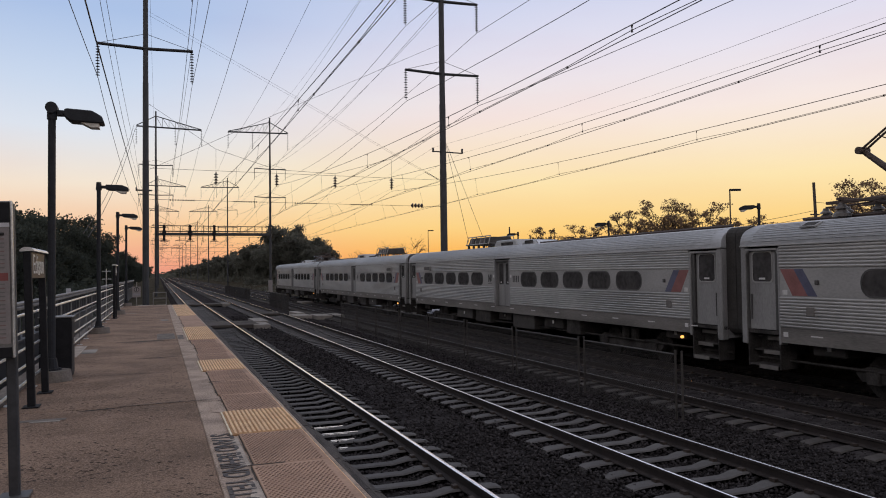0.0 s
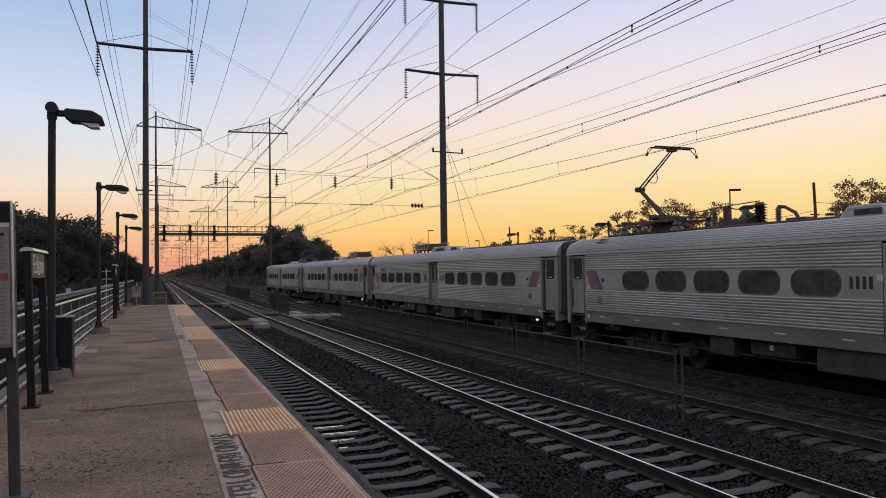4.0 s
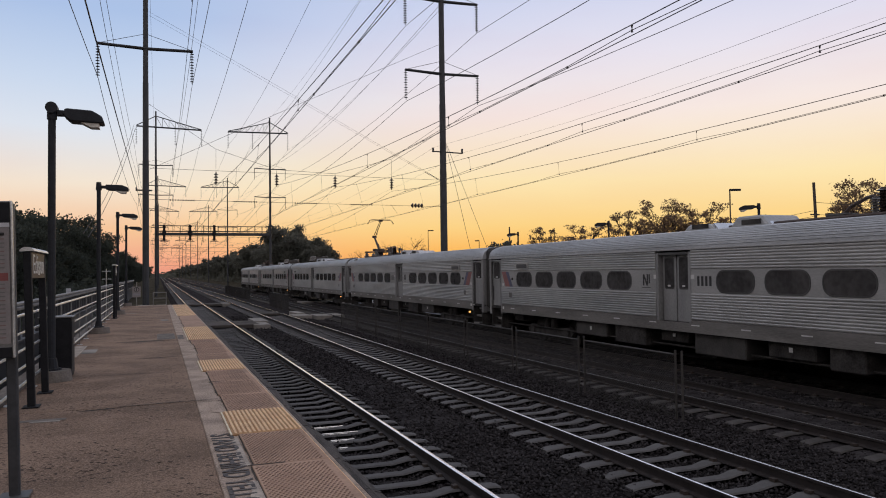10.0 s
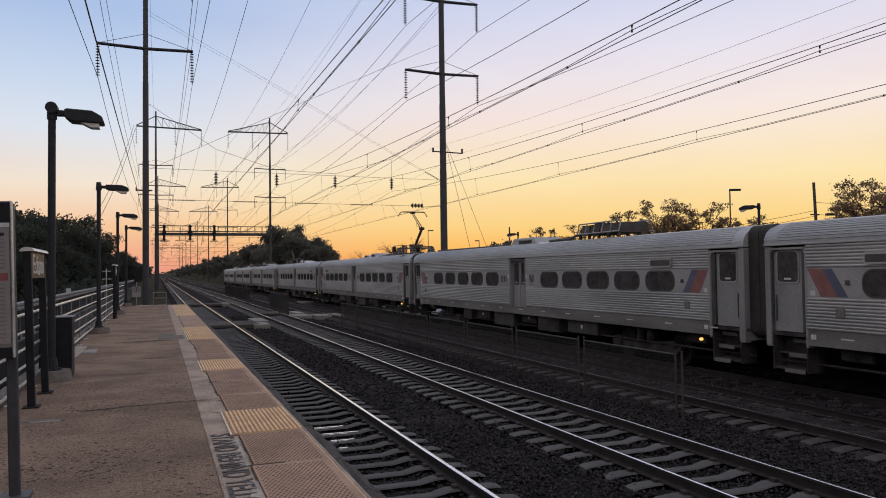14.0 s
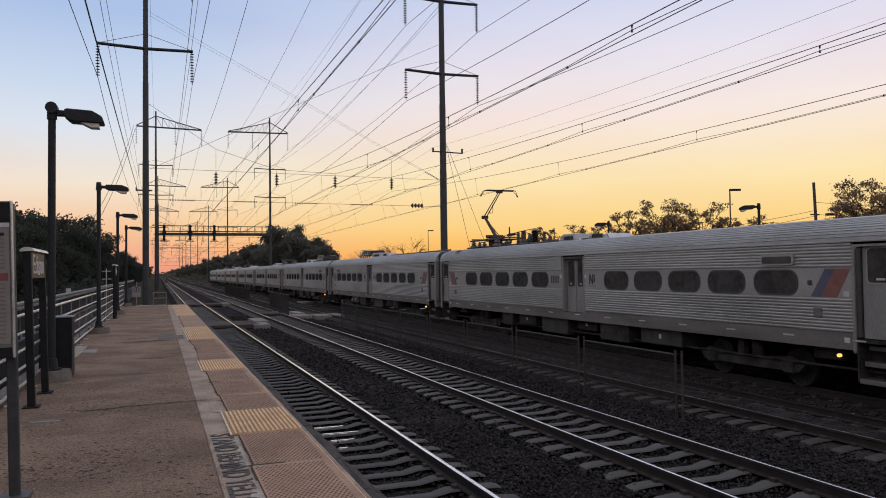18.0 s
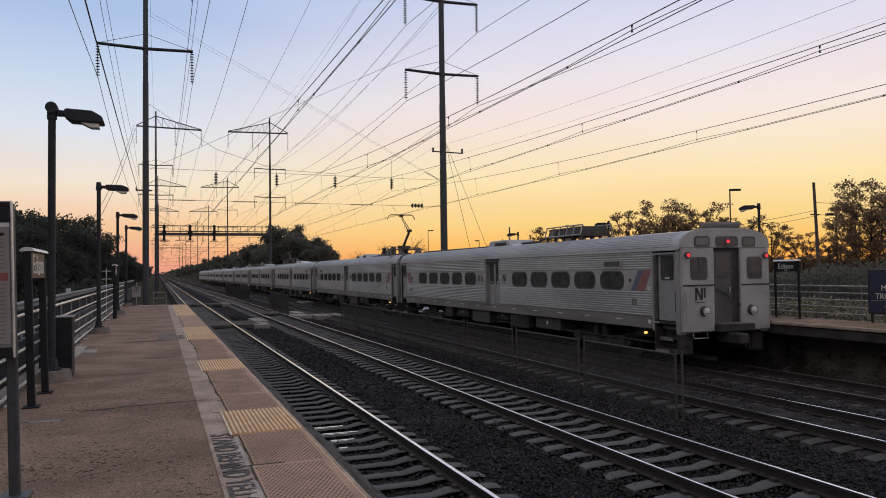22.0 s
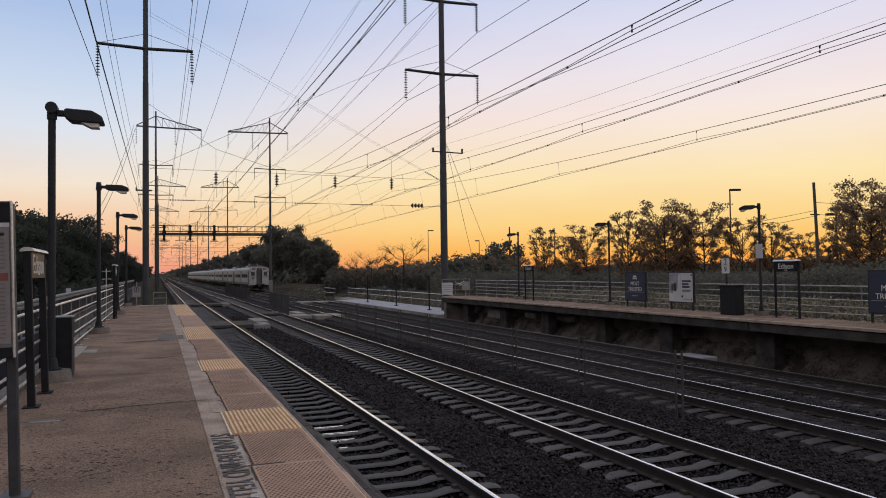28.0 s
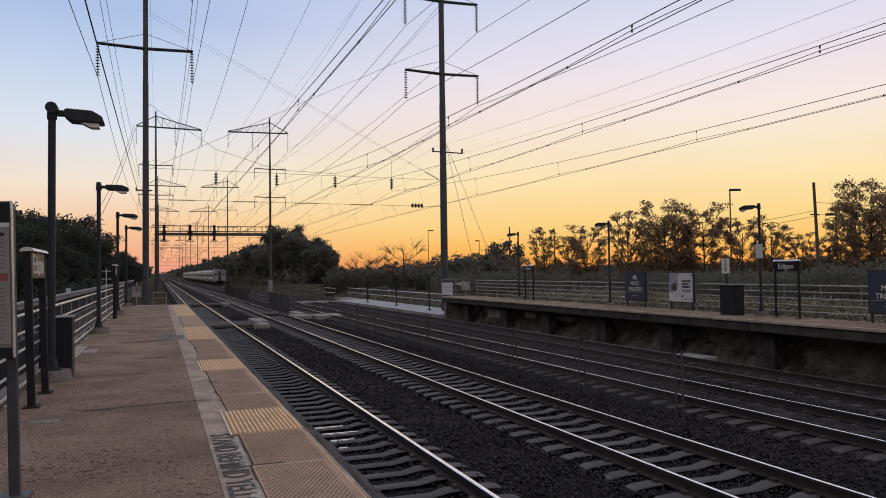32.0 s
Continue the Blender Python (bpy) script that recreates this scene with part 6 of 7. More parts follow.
        part("roof_post", B(0.0, 0.16, gear(6.55) - 0.09, gear(6.55) + 0.09, 3.82, 4.52, bevel=0.012), "panto", car)
        part("breaker", B(-0.28, 0.30, gear(7.35) - 0.30, gear(7.35) + 0.30, 3.80, 4.12, bevel=0.05), "undergrey", car, "grey roof circuit breaker")
        part("breaker_arm", T([(0.0, gear(7.05), 3.95), (0.0, gear(7.35), 4.30), (0.0, gear(7.7), 4.12)], 0.075, 8), "undergrey", car)
        part("breaker_cap", T([(0.0, gear(7.35), 4.12), (0.0, gear(7.35), 4.36)], 0.12, 12, 0.09), "porcelain", car)
        part("roof_insulator", ribbed_column(-0.1, gear(7.97), 3.80, 4.50, 0.20, 9), "insul", car, "brown ribbed insulator column")
        part("roof_insulator", ribbed_column(0.1, gear(8.4), 3.80, 4.34, 0.10, 8), "porcelain", car, "grey ribbed insulator column")
        part("linkage", T([(0.1, gear(8.4), 4.36), (0.1, gear(8.62), 4.33), (0.05, gear(9.0), 4.16), (0.0, gear(9.15), 4.0)], 0.045, 8), "panto", car)
        part("linkage", B(-0.2, 0.2, gear(9.2) - 0.3, gear(9.2) + 0.3, 3.80, 4.02, bevel=0.03), "undergrey", car)
        part("bus_bar", T([(0.1, gear(4.6), 4.42), (0.1, gear(6.0), 4.50), (0.08, gear(6.55), 4.53), (-0.1, gear(7.97), 4.54)], 0.016, 6), "panto", car)
        part("bus_bar", T([(0.08, gear(6.6), 4.5), (0.05, gear(6.85), 4.42), (0.0, gear(7.3), 4.37)], 0.018, 6), "panto", car)
        for d in (1.3, 1.9):
            part("roof_insulator", bell(0.25, gear(d), 3.80, 4.20), "porcelain", car)
        part("bus_bar", T([(0.25, gear(1.3), 4.22), (0.25, gear(1.9), 4.22), (0.4, gear(2.6), 4.27)], 0.022, 6), "panto", car)
    else:
        yy = e * (HALF - 17.7)
        ya, yb = sorted((yy - e * 1.64, yy + e * 1.06))
        cage = part("resistor_cage", B(-0.66, 0.66, ya, yb, 4.02, 4.06), "panto", car, "open resistor cage on short legs")
        for k in range(5):
            y2 = ya + 0.12 + (yb - ya - 0.24) * k / 4
            for x in (-0.60, 0.60):
                part("cage_leg", B(x - 0.04, x + 0.04, y2 - 0.05, y2 + 0.05, 3.72, 4.02), "panto", cage)
        for k in range(6):
            y2 = ya + 0.03 + (yb - ya - 0.06) * k / 5
            for q in (-1, 1):
                part("cage_post", T([(q * 0.68, y2, 4.04), (q * 0.58, y2, 4.42)], 0.022, 5), "galv2", cage)
        for q in (-1, 1):
            part("cage_rail", T([(q * 0.58, ya, 4.42), (q * 0.58, yb, 4.42)], 0.026, 6), "galv2", cage)
            part("cage_rail", T([(q * 0.70, ya, 4.06), (q * 0.70, yb, 4.06)], 0.026, 6), "galv2", cage)
        w = (yb - ya - 0.16) / 4
        for k in range(4):
            y2 = ya + 0.08 + w * k
            part("resistor", X([(-0.60, 4.07), (0.60, 4.07), (0.50, 4.37), (-0.50, 4.37)], y2 + 0.03, y2 + w - 0.05), "panto" if k % 2 else "undergrey", cage)
        part("feed_pipe", T([(-0.55, yy + e * 3.3, 3.92), (-0.55, yy + e * 1.75, 3.93), (-0.55, yy + e * 1.35, 4.03), (-0.55, yy + e * 1.0, 4.05)], 0.05, 8), "undergrey", cage, "grey pipe along the roof")
    # gangway bellows at both ends
    yl2 = -e * (HALF - 3.55)
    for s in (-1, 1):
        lv = part("louvre", X(rounded(0.98, 0.25, 0.06, 4, yl2, 2.955), *sorted((s * (HW + 0.02), s * (HW + 0.062))), "x"), "steel", car, "rounded vent frame")
        part("vent", X(rounded(0.88, 0.16, 0.04, 4, yl2, 2.95), *sorted((s * (HW + 0.0625), s * (HW + 0.068))), "x"), "gasket", lv)
    for q in (-1, 1):
        part("gangway", X(rounded(2.72, 2.72, 0.25, 4, 0, 2.46), *sorted((q * BODY_END, q * (HALF - 0.01)))), "diaphragm", car, "dark gangway bellows")
    return car


def finish_rear(car):
    """The driving end that shows when the train has passed: windows, door, lamps, coupler."""
    for ob in [o for o in car.children if o.name.startswith("gangway") and o.bound_box[0][1] < 0]:
        bpy.data.objects.remove(ob)
    y = -BODY_END
    part("end_panel", B(-HW, -0.42, y - 0.10, y - 0.002, 1.02, 3.36, bevel=0.03), "steelpaint", car, "silver-painted driving end")
    part("end_panel", B(0.48, HW, y - 0.10, y - 0.002, 1.02, 3.36, bevel=0.03), "steelpaint", car)
    bm = X([(x, z) for x, z in roof_outline(w=HW + 0.01, z0=3.362, top=3.92)], y - 0.10, y - 0.002)
    part("end_dome", bm, "steelpaint", car)
    part("end_stripe", B(-HW + 0.03, -0.43, y - 0.106, y - 0.101, 2.285, 2.335), "decal", car)
    part("end_stripe", B(0.49, HW - 0.03, y - 0.106, y - 0.101, 2.285, 2.335), "decal", car)
    for x, w in ((-0.96, 0.58), (0.98, 0.54)):
        f = part("end_window_frame", X(rounded(w, 0.64, 0.10, 4, x, 2.78), y - 0.112, y - 0.101), "gasket", car)
        part("pane", X(rounded(w - 0.1, 0.54, 0.07, 4, x, 2.78), y - 0.117, y - 0.1125), "glass", f)
    part("wiper", B(-0.98, -0.96, y - 0.125, y - 0.118, 2.80, 3.08), "decal", car)
    part("door_recess", B(-0.42, 0.48, y - 0.008, y - 0.002, 1.22, 3.36), "under", car, "dark recess beside the end door")
    d = part("gangway_door", B(-0.40, 0.20, y - 0.05, y - 0.009, 1.25, 3.24, bevel=0.008), "gasket", car, "closed dark grey end door")
    part("pane", X(rounded(0.42, 0.66, 0.05, 3, -0.12, 2.82), y - 0.056, y - 0.051), "glass", d)
    part("handle", B(0.10, 0.14, y - 0.075, y - 0.051, 2.10, 2.25), "galv2", d)
    part("chain", T([(-0.40, y - 0.11, 2.2), (-0.05, y - 0.12, 2.08), (0.10, y - 0.12, 1.9), (0.46, y - 0.11, 1.75)], 0.014, 5), "decal", d)
    part("foot_plate", B(-0.40, 0.46, y - 0.30, y - 0.052, 1.22, 1.26, bevel=0.008), "skirt", d)
    for x0, x1, m in ((-1.10, -0.58, "skirt"), (-0.37, 0.40, "glass"), (0.55, 1.02, "skirt")):
        rb = part("roof_box", X(rounded(x1 - x0, 0.29, 0.07, 4, (x0 + x1) / 2, 3.53), y - 0.118, y - 0.101), "gasket", car, "framed light above the windows")
        part("light_panel", X(rounded(x1 - x0 - 0.09, 0.20, 0.05, 4, (x0 + x1) / 2, 3.53), y - 0.124, y - 0.1185), m, rb)
    for x, z in ((-1.34, 3.15), (1.38, 3.13), (0.02, 3.53)):
        part("tail_lamp_ring", T([(x, y - 0.10, z), (x, y - 0.15, z)], 0.095, 14), "gasket", car)
        part("tail_lamp", T([(x, y - 0.15, z), (x, y - 0.175, z)], 0.048, 12), "redlamp", car, "lit red tail lamp")
    for x in (-0.80, 0.84):
        h = part("headlamp", T([(x, y - 0.10, 1.60), (x, y - 0.22, 1.60)], 0.15, 16, 0.13), "gasket", car)
        part("headlamp_glass", T([(x, y - 0.218, 1.60), (x, y - 0.235, 1.60), (x, y - 0.262, 1.60)], 0.105, 14, 0.05), "lens", h, "pale round headlamp glass")
        part("headlamp_rim", T([(x, y - 0.214, 1.60), (x, y - 0.226, 1.60)], 0.135, 16), "chrome", h)
    bm = emblem(-0.001, 0.004, 0.0, 1, 1.90, 2.25)
    bmesh.ops.transform(bm, matrix=Matrix(((0, 1, 0, -0.93), (-1, 0, 0, y - 0.102), (0, 0, 1, 0), (0, 0, 0, 1))), verts=bm.verts)
    bmesh.ops.recalc_face_normals(bm, faces=bm.faces)
    part("emblem", bm, "decal", car, "dark angular emblem")
    part("emblem_line", B(-1.10, -0.78, y - 0.106, y - 0.101, 1.83, 1.86), "gasket", car)
    for x in (-HW + 0.08, HW - 0.08):
        part("grab_rail", T([(x, y - 0.11, 1.3), (x, y - 0.16, 1.35), (x, y - 0.16, 2.1), (x, y - 0.11, 2.15)], 0.014, 6), "galv2", car)
    part("pilot_step", T([(-1.2, y - 0.1, 1.0), (-1.2, y - 0.14, 0.86), (-0.72, y - 0.14, 0.86), (-0.72, y - 0.1, 1.0)], 0.018, 6), "galv2", car)
    part("air_hose", T([(0.35, y - 0.2, 0.95), (0.38, y - 0.36, 0.6), (0.62, y - 0.30, 0.55)], 0.03, 7), "decal", car)
    part("anticlimber", B(-0.46, 0.80, y - 0.30, y - 0.05, 1.02, 1.22, bevel=0.02), "diaphragm", car)
    part("coupler", B(-0.16, 0.16, y - 0.75, y + 0.2, 0.70, 1.00, bevel=0.04), "diaphragm", car)
    part("destination_case", B(-0.45, 0.55, y - 0.10, y + 0.5, 3.9, 4.08, bevel=0.05), "skirt", car)


# how far the train has gone at each full second
GONE = (0, 1.21, 3.04, 5.44, 8.45, 12.14, 16.55, 21.67, 27.51, 34.03, 41.31, 49.44, 58.20, 67.70, 77.94, 88.89, 100.57, 113.01, 126.10, 139.91, 154.48,
        169.62, 185.33, 201.54, 218.22, 235.40, 253.2, 271.6, 290.5, 310.4, 330.9, 351.8, 373.0)
LEAD = 93.86               # where the leading end stands at first
CARS = []


def make_train():
    kinds = [("power", False), ("grid", True), ("grid", False), ("power", True), ("power", False), ("grid", True), ("grid", False), ("power", True), ("power", False), ("grid", True)]
    made = {}
    for i, (kind, first) in enumerate(kinds):
        up = kind == "power" and i != 0
        key = (kind, first, up, i == 9)
        label = {"power": "ribbed stainless train car with a " + ("raised" if up else "lowered") + " pantograph", "grid": "ribbed stainless train car with a resistor cage on its roof"}[kind]
        if key in made:
            car = copy_thing(made[key], pose(0, 0, 0))
        else:
            car = make_car(label if i < 9 else "last stainless train car with lit red tail lamps", kind, first, up)
            made[key] = car
        if i == 9:
            finish_rear(car)
        CARS.append((car, LEAD - HALF - PITCH_CAR * i))


make_train()


# ---------------- trees, shrubs, distance ----------------
def leaf_mesh(bm_name, pts, size, material):
    """Many small bent leaf clumps (two joined triangles each) at pts."""
    n = len(pts)
    a = RNG.normal(size=(n, 3))
    a /= np.linalg.norm(a, axis=1, keepdims=True)
    b = np.cross(a, RNG.normal(size=(n, 3)))
    b /= np.linalg.norm(b, axis=1, keepdims=True)
    s = (size * RNG.uniform(0.5, 1.3, n))[:, None]
    v = np.stack([pts - a * s, pts + b * s * 0.55, pts + a * s, pts - b * s * 0.55 + np.cross(a, b) * s * 0.35], 1).reshape(-1, 3)
    q = np.arange(n)[:, None] * 4
    f = np.concatenate([q + [0, 1, 2], q + [0, 2, 3]], 1).reshape(-1, 3)
    me = bpy.data.meshes.new(bm_name)
    me.vertices.add(len(v))
    me.vertices.foreach_set("co", v.reshape(-1))
    me.loops.add(f.size)
    me.loops.foreach_set("vertex_index", f.reshape(-1).astype(np.int32))
    me.polygons.add(len(f))
    me.polygons.foreach_set("loop_start", np.arange(0, f.size, 3))
    me.update(calc_edges=True)
    me.materials.append(M[material])
    return me


def make_tree(h, spread, leaves, size, seed, material="leaf", thin=0.0, label="", category="tree", group="", low=0.2, twigs=3, limbs=16, clump=0.0, girth=0.022):
    """Tapered trunk, forked limbs, and leaf clumps round their ends with gaps between."""
    r = random.Random(seed)
    t = thing("tree", label, category, group)
    bm = bmesh.new()
    lean = Vector((r.uniform(-0.05, 0.05) * h, r.uniform(-0.05, 0.05) * h, 0))
    top = Vector((0, 0, h * 0.82)) + lean
    tube(bm, [(0, 0, -0.3), lean * 0.3 + Vector((0, 0, h * 0.3)), lean * 0.7 + Vector((0, 0, h * 0.6)), top], girth * h, 8, 0.004 * h)
    tips = []
    for i in range(limbs):
        f = low + (0.95 - low) * (i + r.random()) / limbs
        base = lean * f + Vector((0, 0, h * 0.82 * f))
        az = i * 2.4 + r.uniform(-0.5, 0.5)
        reach = spread * (0.55 + 0.45 * math.sin(math.pi * min(1, 0.25 + 0.75 * (1 - f)))) * r.uniform(0.7, 1.1)
        tip = base + Vector((math.cos(az) * reach, math.sin(az) * reach, h * r.uniform(0.10, 0.24)))
        mid = base.lerp(tip, 0.5) + Vector((0, 0, -0.03 * h))
        tube(bm, [base, mid, tip], 0.008 * h * (1.2 - f), 5, 0.002 * h)
        tips += [(tip, 1.0), (mid.lerp(tip, 0.4), 0.8)]
        for k in range(twigs):
            d = Vector((r.uniform(-1, 1), r.uniform(-1, 1), r.uniform(-0.2, 0.9))) * spread * 0.32
            tube(bm, [mid.lerp(tip, 0.3 + 0.75 * k / twigs), tip + d], 0.003 * h, 4, 0.001 * h)
            tips.append((tip + d, 0.7))
    tips.append((top + Vector((0, 0, h * 0.12)), 0.9))
    part("trunk", bm, "bark", t)
    c = np.array([p[0] for p in tips])
    w = np.array([p[1] for p in tips])
    keep = np.array([r.random() > thin for _ in tips])
    c, w = c[keep], w[keep]
    k = RNG.integers(0, len(c), leaves)
    rad = spread * (clump or (0.30 if not thin else 0.24))
    off = RNG.normal(size=(leaves, 3)) * np.array([1, 1, 0.7]) * rad * w[k][:, None] * 0.62
    ob = new("crown", leaf_mesh("crown", c[k] + off, size, material))
    ob.parent = t
    return t


def plant(proto, spots, seed=3):
    r = random.Random(seed)
    first = True
    for x, y, z, s in spots:
        m = pose(x, y, z, 0, 0, r.uniform(0, 360))
        if first:
            proto.matrix_basis = m @ Matrix.Diagonal((s, s, s * r.uniform(0.92, 1.08), 1))
            first = False
        else:
            c = copy_thing(proto, m)
            c.scale = (s, s, s * r.uniform(0.92, 1.08))


def make_trees():
    # dense trees left of the line
    a = make_tree(13, 4.6, 16000, 0.21, 21, "leafcool", label="dense dark green broadleaf tree beyond the platform", group="trees left of the line", low=0.05)
    b = make_tree(12, 4.2, 5200, 0.34, 22, "leafcool", label="dense dark green broadleaf tree beyond the platform", group="trees left of the line", low=0.03)
    spots_a, spots_b = [], []
    r = random.Random(9)
    # rows with y below 34 are unseen, added to darken the cars' reflections
    y = -58.0
    while y < 330:
        for row, x in enumerate((-17, -23)):
            spots_b.append((x + r.uniform(-2, 2), y + r.uniform(-2, 2) + row * 3, -1.6, r.uniform(0.77, 0.97) * (1.0 if row == 0 else 1.12)))
        y += 12.0 if y < 100 else 11
    spots_a += [(-13.5, 122, -1.6, .93), (-12.5, 104, -1.6, .80), (-13.6, 140, -1.6, 1.02), (-12.8, 165, -1.6, .88), (-12.6, 192, -1.6, .76), (-13.6, 92, -1.6, .80), (-12.8, 78, -1.6, .70),
                (-9.6, 215, -1.6, .74), (-9.2, 250, -1.6, .72), (-9, 290, -1.6, .72), (-9, 345, -1.6, .74), (-9, 410, -1.6, .8), (-9, 490, -1.6, .85), (-9, 600, -1.6, .95)]
    plant(a, spots_a, 1)
    plant(b, spots_b, 2)
    # woods right of the line
    c = make_tree(16, 5.2, 11000, 0.36, 31, label="tall dark tree at the edge of the wood", group="trees of the wood", low=0.05)
    spots = []
    for x, y, s in ((33, 158, 0.46), (31, 158, 0.58), (33, 170, 0.68), (27.5, 172, 0.79), (29.5, 180, 0.80), (25.5, 190, 0.62), (34, 188, 0.76), (29, 192, 0.86), (25, 208, .58), (33, 206, .84), (29.5, 220, .68), (26.5, 228, .60), (30.5, 166, 0.74), (37, 196, .72)):
        spots.append((x, y, -0.6, s))
    c2 = make_tree(15.5, 5.2, 3600, 0.60, 33, label="dark tree in the wood along the line", group="trees of the wood", low=0.05)
    tail = []
    y = 232.0
    while y < 2100:
        tail.append((26.5 - min(5.0, 0.006 * (y - 232)) + r.uniform(-1.5, 2.5), y, -0.6, r.uniform(0.58, 0.70)))
        tail.append((32 + r.uniform(-2, 2), y * 1.03, -0.6, r.uniform(0.66, 0.78)))
        y *= 1.055
    plant(c, spots, 4)
    plant(c2, tail, 14)
    # thin trees against the afterglow
    kw = dict(group="trees behind the far platform", low=0.16, twigs=5, limbs=40, clump=0.19, girth=0.011)
    d = make_tree(8.0, 1.35, 6000, 0.082, 41, "leafdry", 0.16, "thin-leaved tree against the sunset sky", **kw)
    e = make_tree(8.0, 1.65, 7400, 0.082, 45, "leafdry", 0.18, "thin-leaved tree with an uneven crown against the sunset", **kw)
    g = make_tree(9.0, 2.1, 8200, 0.095, 47, "leafdry", 0.18, "fuller dark tree at the car park's edge", **{**kw, "low": 0.12})

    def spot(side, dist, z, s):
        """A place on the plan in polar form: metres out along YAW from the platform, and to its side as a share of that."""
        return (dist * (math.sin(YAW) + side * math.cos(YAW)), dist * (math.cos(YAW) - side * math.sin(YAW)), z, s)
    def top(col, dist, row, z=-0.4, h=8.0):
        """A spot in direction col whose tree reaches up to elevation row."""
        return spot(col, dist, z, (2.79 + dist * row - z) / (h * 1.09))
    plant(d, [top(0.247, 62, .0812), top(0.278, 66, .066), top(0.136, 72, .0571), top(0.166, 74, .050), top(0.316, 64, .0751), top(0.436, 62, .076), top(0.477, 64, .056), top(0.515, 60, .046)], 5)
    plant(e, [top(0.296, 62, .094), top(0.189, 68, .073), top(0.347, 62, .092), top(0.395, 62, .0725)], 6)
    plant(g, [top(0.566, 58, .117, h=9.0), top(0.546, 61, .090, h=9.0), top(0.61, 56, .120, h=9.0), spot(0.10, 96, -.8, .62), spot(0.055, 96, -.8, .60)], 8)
    # the darker belt of low trees along the car park
    r = random.Random(77)
    h = make_tree(7.0, 2.9, 3200, 0.22, 61, "leaf", 0.12, "low dark bushy tree in the belt behind the car park", group="trees of the low belt", low=0.0)
    i = make_tree(6.4, 2.5, 3000, 0.21, 63, "leaf", 0.2, "low dark bushy tree in the belt behind the car park", group="trees of the low belt", low=0.0)
    belt_h, belt_i = [], []
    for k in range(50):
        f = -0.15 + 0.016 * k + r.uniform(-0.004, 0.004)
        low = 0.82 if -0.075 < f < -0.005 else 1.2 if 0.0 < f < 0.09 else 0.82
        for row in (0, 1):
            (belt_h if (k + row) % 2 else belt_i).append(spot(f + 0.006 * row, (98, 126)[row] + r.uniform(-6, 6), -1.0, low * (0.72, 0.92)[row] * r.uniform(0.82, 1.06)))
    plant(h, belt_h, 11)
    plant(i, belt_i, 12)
    # a bare old tree
    f = make_tree(6.6, 2.3, 1300, 0.055, 55, "leafdry", 0.3, "half-bare small tree with twisted twigs", group="trees behind the far platform", low=0.3, twigs=13)
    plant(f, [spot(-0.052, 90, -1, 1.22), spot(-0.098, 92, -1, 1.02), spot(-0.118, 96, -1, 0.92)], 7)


make_trees()


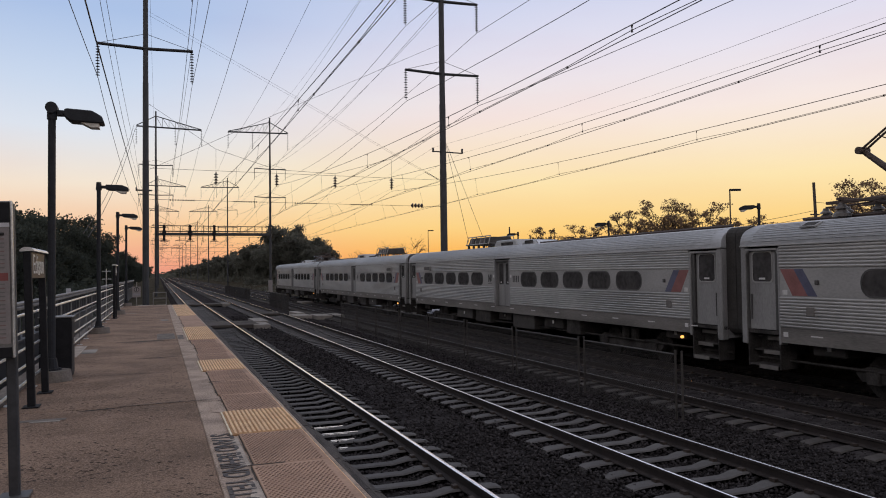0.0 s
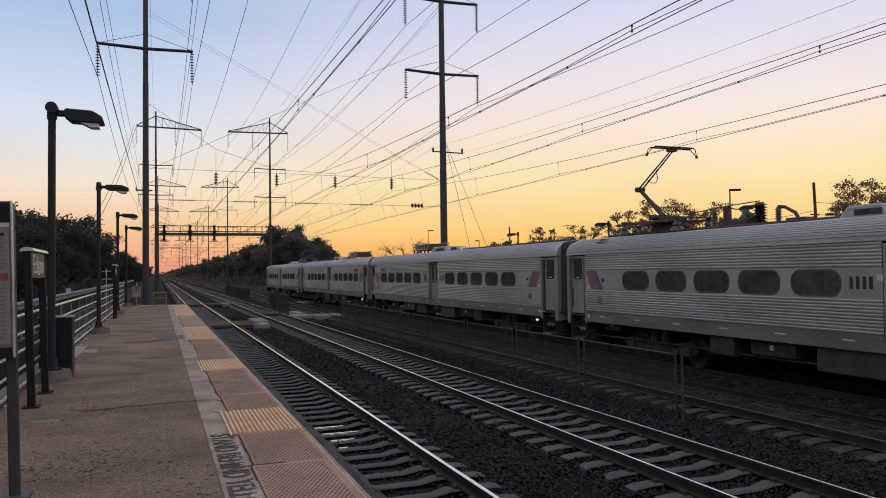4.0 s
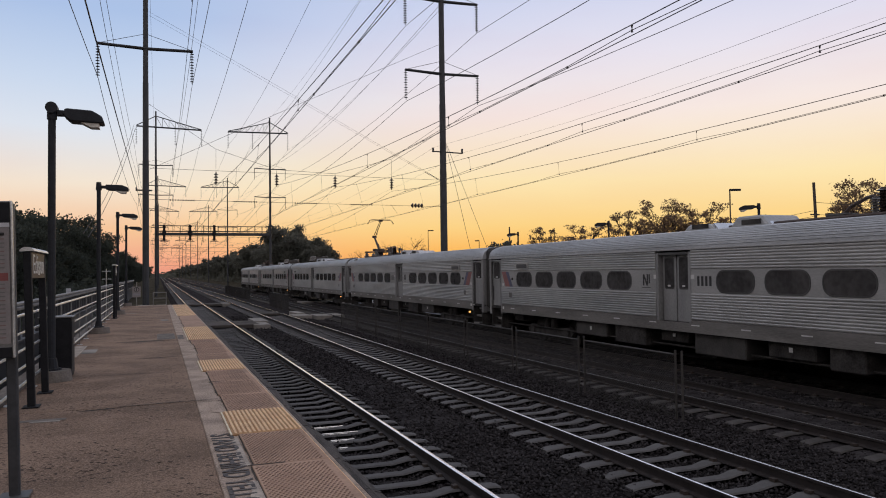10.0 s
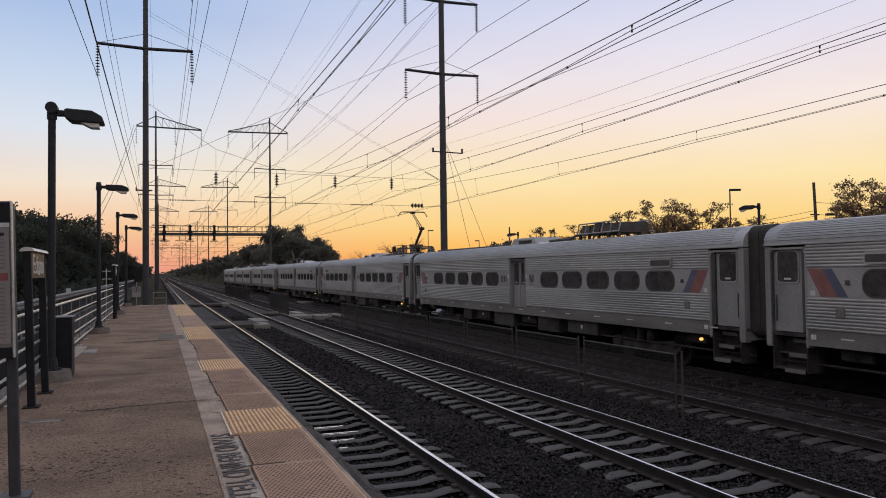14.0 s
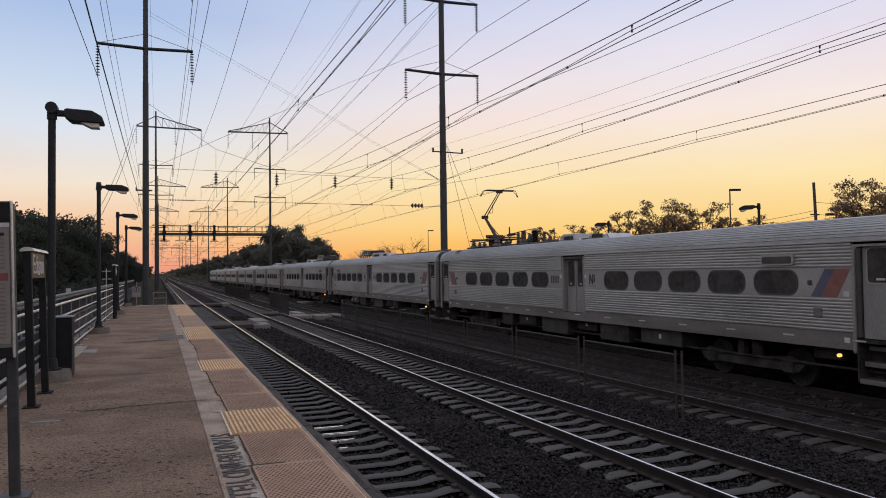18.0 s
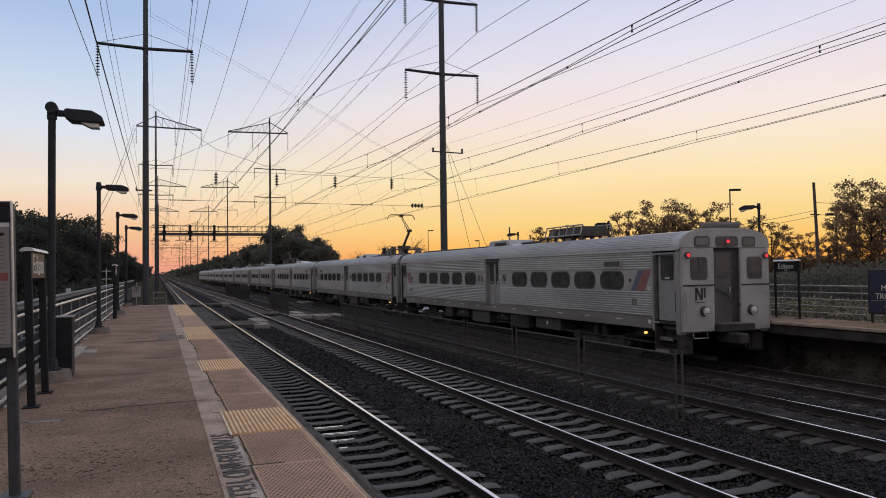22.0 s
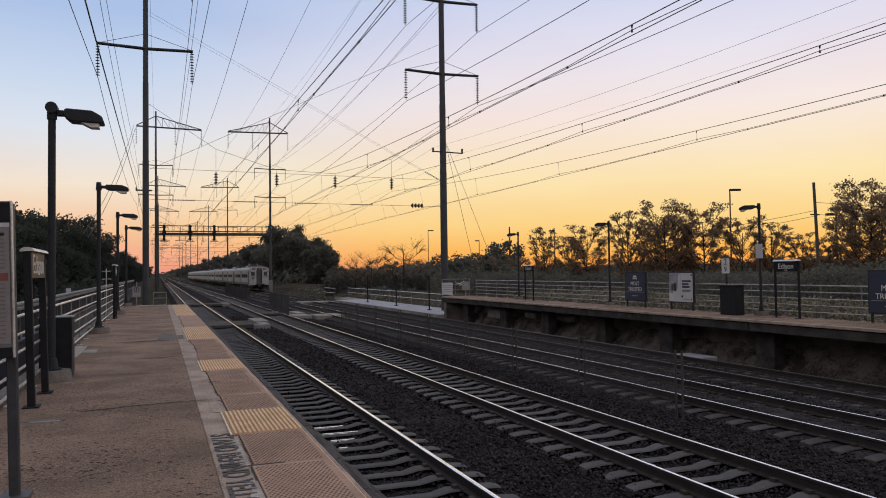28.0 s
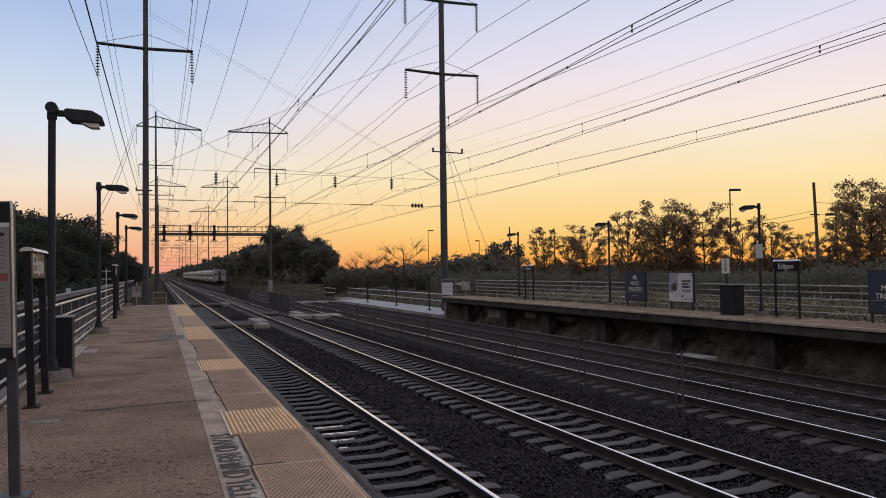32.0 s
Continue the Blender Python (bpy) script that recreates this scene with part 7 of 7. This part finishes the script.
def make_shrubs():
    """Continuous scrub behind the far platform and along the verge."""
    def band(name, n, x0, x1, y0, y1, z0, h, size, material, label, clump=1.6, least=0.3, most=1.25):
        k = max(8, int((x1 - x0) * (y1 - y0) / (clump * clump * 2.2)))
        cx, cy = RNG.uniform(x0, x1, k), RNG.uniform(y0, y1, k)
        ch = np.array([0.72 + 0.5 * noise.noise((a * 0.11 / clump, b * 0.09 / clump, 1.3)) for a, b in zip(cx, cy)]) * RNG.uniform(0.62, 1.15, k)
        ch = h * np.clip(ch, least, most)
        i = RNG.integers(0, k, n)
        d = RNG.normal(size=(n, 3))
        d /= np.linalg.norm(d, axis=1, keepdims=True)
        r = RNG.uniform(0.55, 1.0, n) ** 0.5 * RNG.uniform(0.85, 1.1, n)
        x = cx[i] + d[:, 0] * r * clump
        y = cy[i] + d[:, 1] * r * clump
        z = z0 + ch[i] * np.clip(0.5 + 0.5 * d[:, 2] * r, 0.02, 2)
        tagged(new(name, leaf_mesh(name, np.stack([x, y, z], -1), size, material)), label, "shrubs", kind="stuff")
    band("scrub", 115000, 28.5, 40, 6, 78, 0.0, 3.72, 0.105, "leaf", "dense dark scrub behind the far platform", least=0.7, most=1.0)
    band("scrub", 60000, 30, 46, 78, 145, -0.6, 4.6, 0.16, "leaf", "dense dark scrub behind the low walkway", 2.2, 0.6, 1.1)
    band("scrub", 9000, 22, 30, 78, 125, -0.8, 2.2, 0.22, "leaf", "low dark scrub beside the line")
    band("scrub", 16000, -9, -5, 14, 120, -1.0, 3.6, 0.21, "leafcool", "dark scrub beyond the parapet")
    band("weeds", 26000, 18.75, 25.0, 5.5, 40, 1.0, 0.85, 0.062, "grass", "dry weeds behind the platform railing", 0.5)
    band("weeds", 5000, 21, 27, 44, 125, -0.2, 0.8, 0.14, "grass", "dry weeds beside the low walkway", 0.7)
    band("weeds", 9000, 18.8, 28, 74, 200, -0.75, 1.0, 0.16, "leaf", "low dark weeds beside the far tracks", 0.9)
    band("scrub", 16000, 22.5, 27, 150, 900, -0.9, 5.0, 0.45, "leaf", "dark undergrowth at the foot of the wood", 2.6)
    band("far_trees", 3000, -45, 60, 880, 980, -1, 10, 1.0, "leaf", "distant trees where the line meets the horizon", 7.0)
    band("far_trees", 14000, -300, -25, 330, 620, -1, 13, 1.0, "leaf", "distant belt of trees on the horizon", 9.0)


make_shrubs()


def make_far_ridge():
    for x0, x1, y, h, seed in ((-1500, 2600, 2200, 10, 1), (600, 2200, 900, 14, 2)):
        bm = bmesh.new()
        n = 120
        lo, hi, bk = [], [], []
        for i in range(n + 1):
            f = i / n
            x = x0 + (x1 - x0) * f
            yy = y - 500 * (f - 0.5) * (1 if seed == 2 else 0)
            z = h * (0.75 + 0.4 * noise.noise((i * 0.13, seed * 3.1, 0)) + 0.12 * noise.noise((i * 0.9, seed, 2)))
            lo.append(bm.verts.new((x, yy - 60, -4)))
            hi.append(bm.verts.new((x, yy, z)))
            bk.append(bm.verts.new((x, yy + 200, -4)))
        for i in range(n):
            bm.faces.new((lo[i], lo[i + 1], hi[i + 1], hi[i]))
            bm.faces.new((hi[i], hi[i + 1], bk[i + 1], bk[i]))
        solo("backdrop", bm, "haze", "low dark wooded ridge on the horizon", "backdrop", kind="structure")


make_far_ridge()


# ---------------- what moves ----------------
def motions():
    for car, y in CARS:
        walk(car, [(float(t), pose(TRACKS[3], y + s, 0)) for t, s in enumerate(GONE)])


motions()
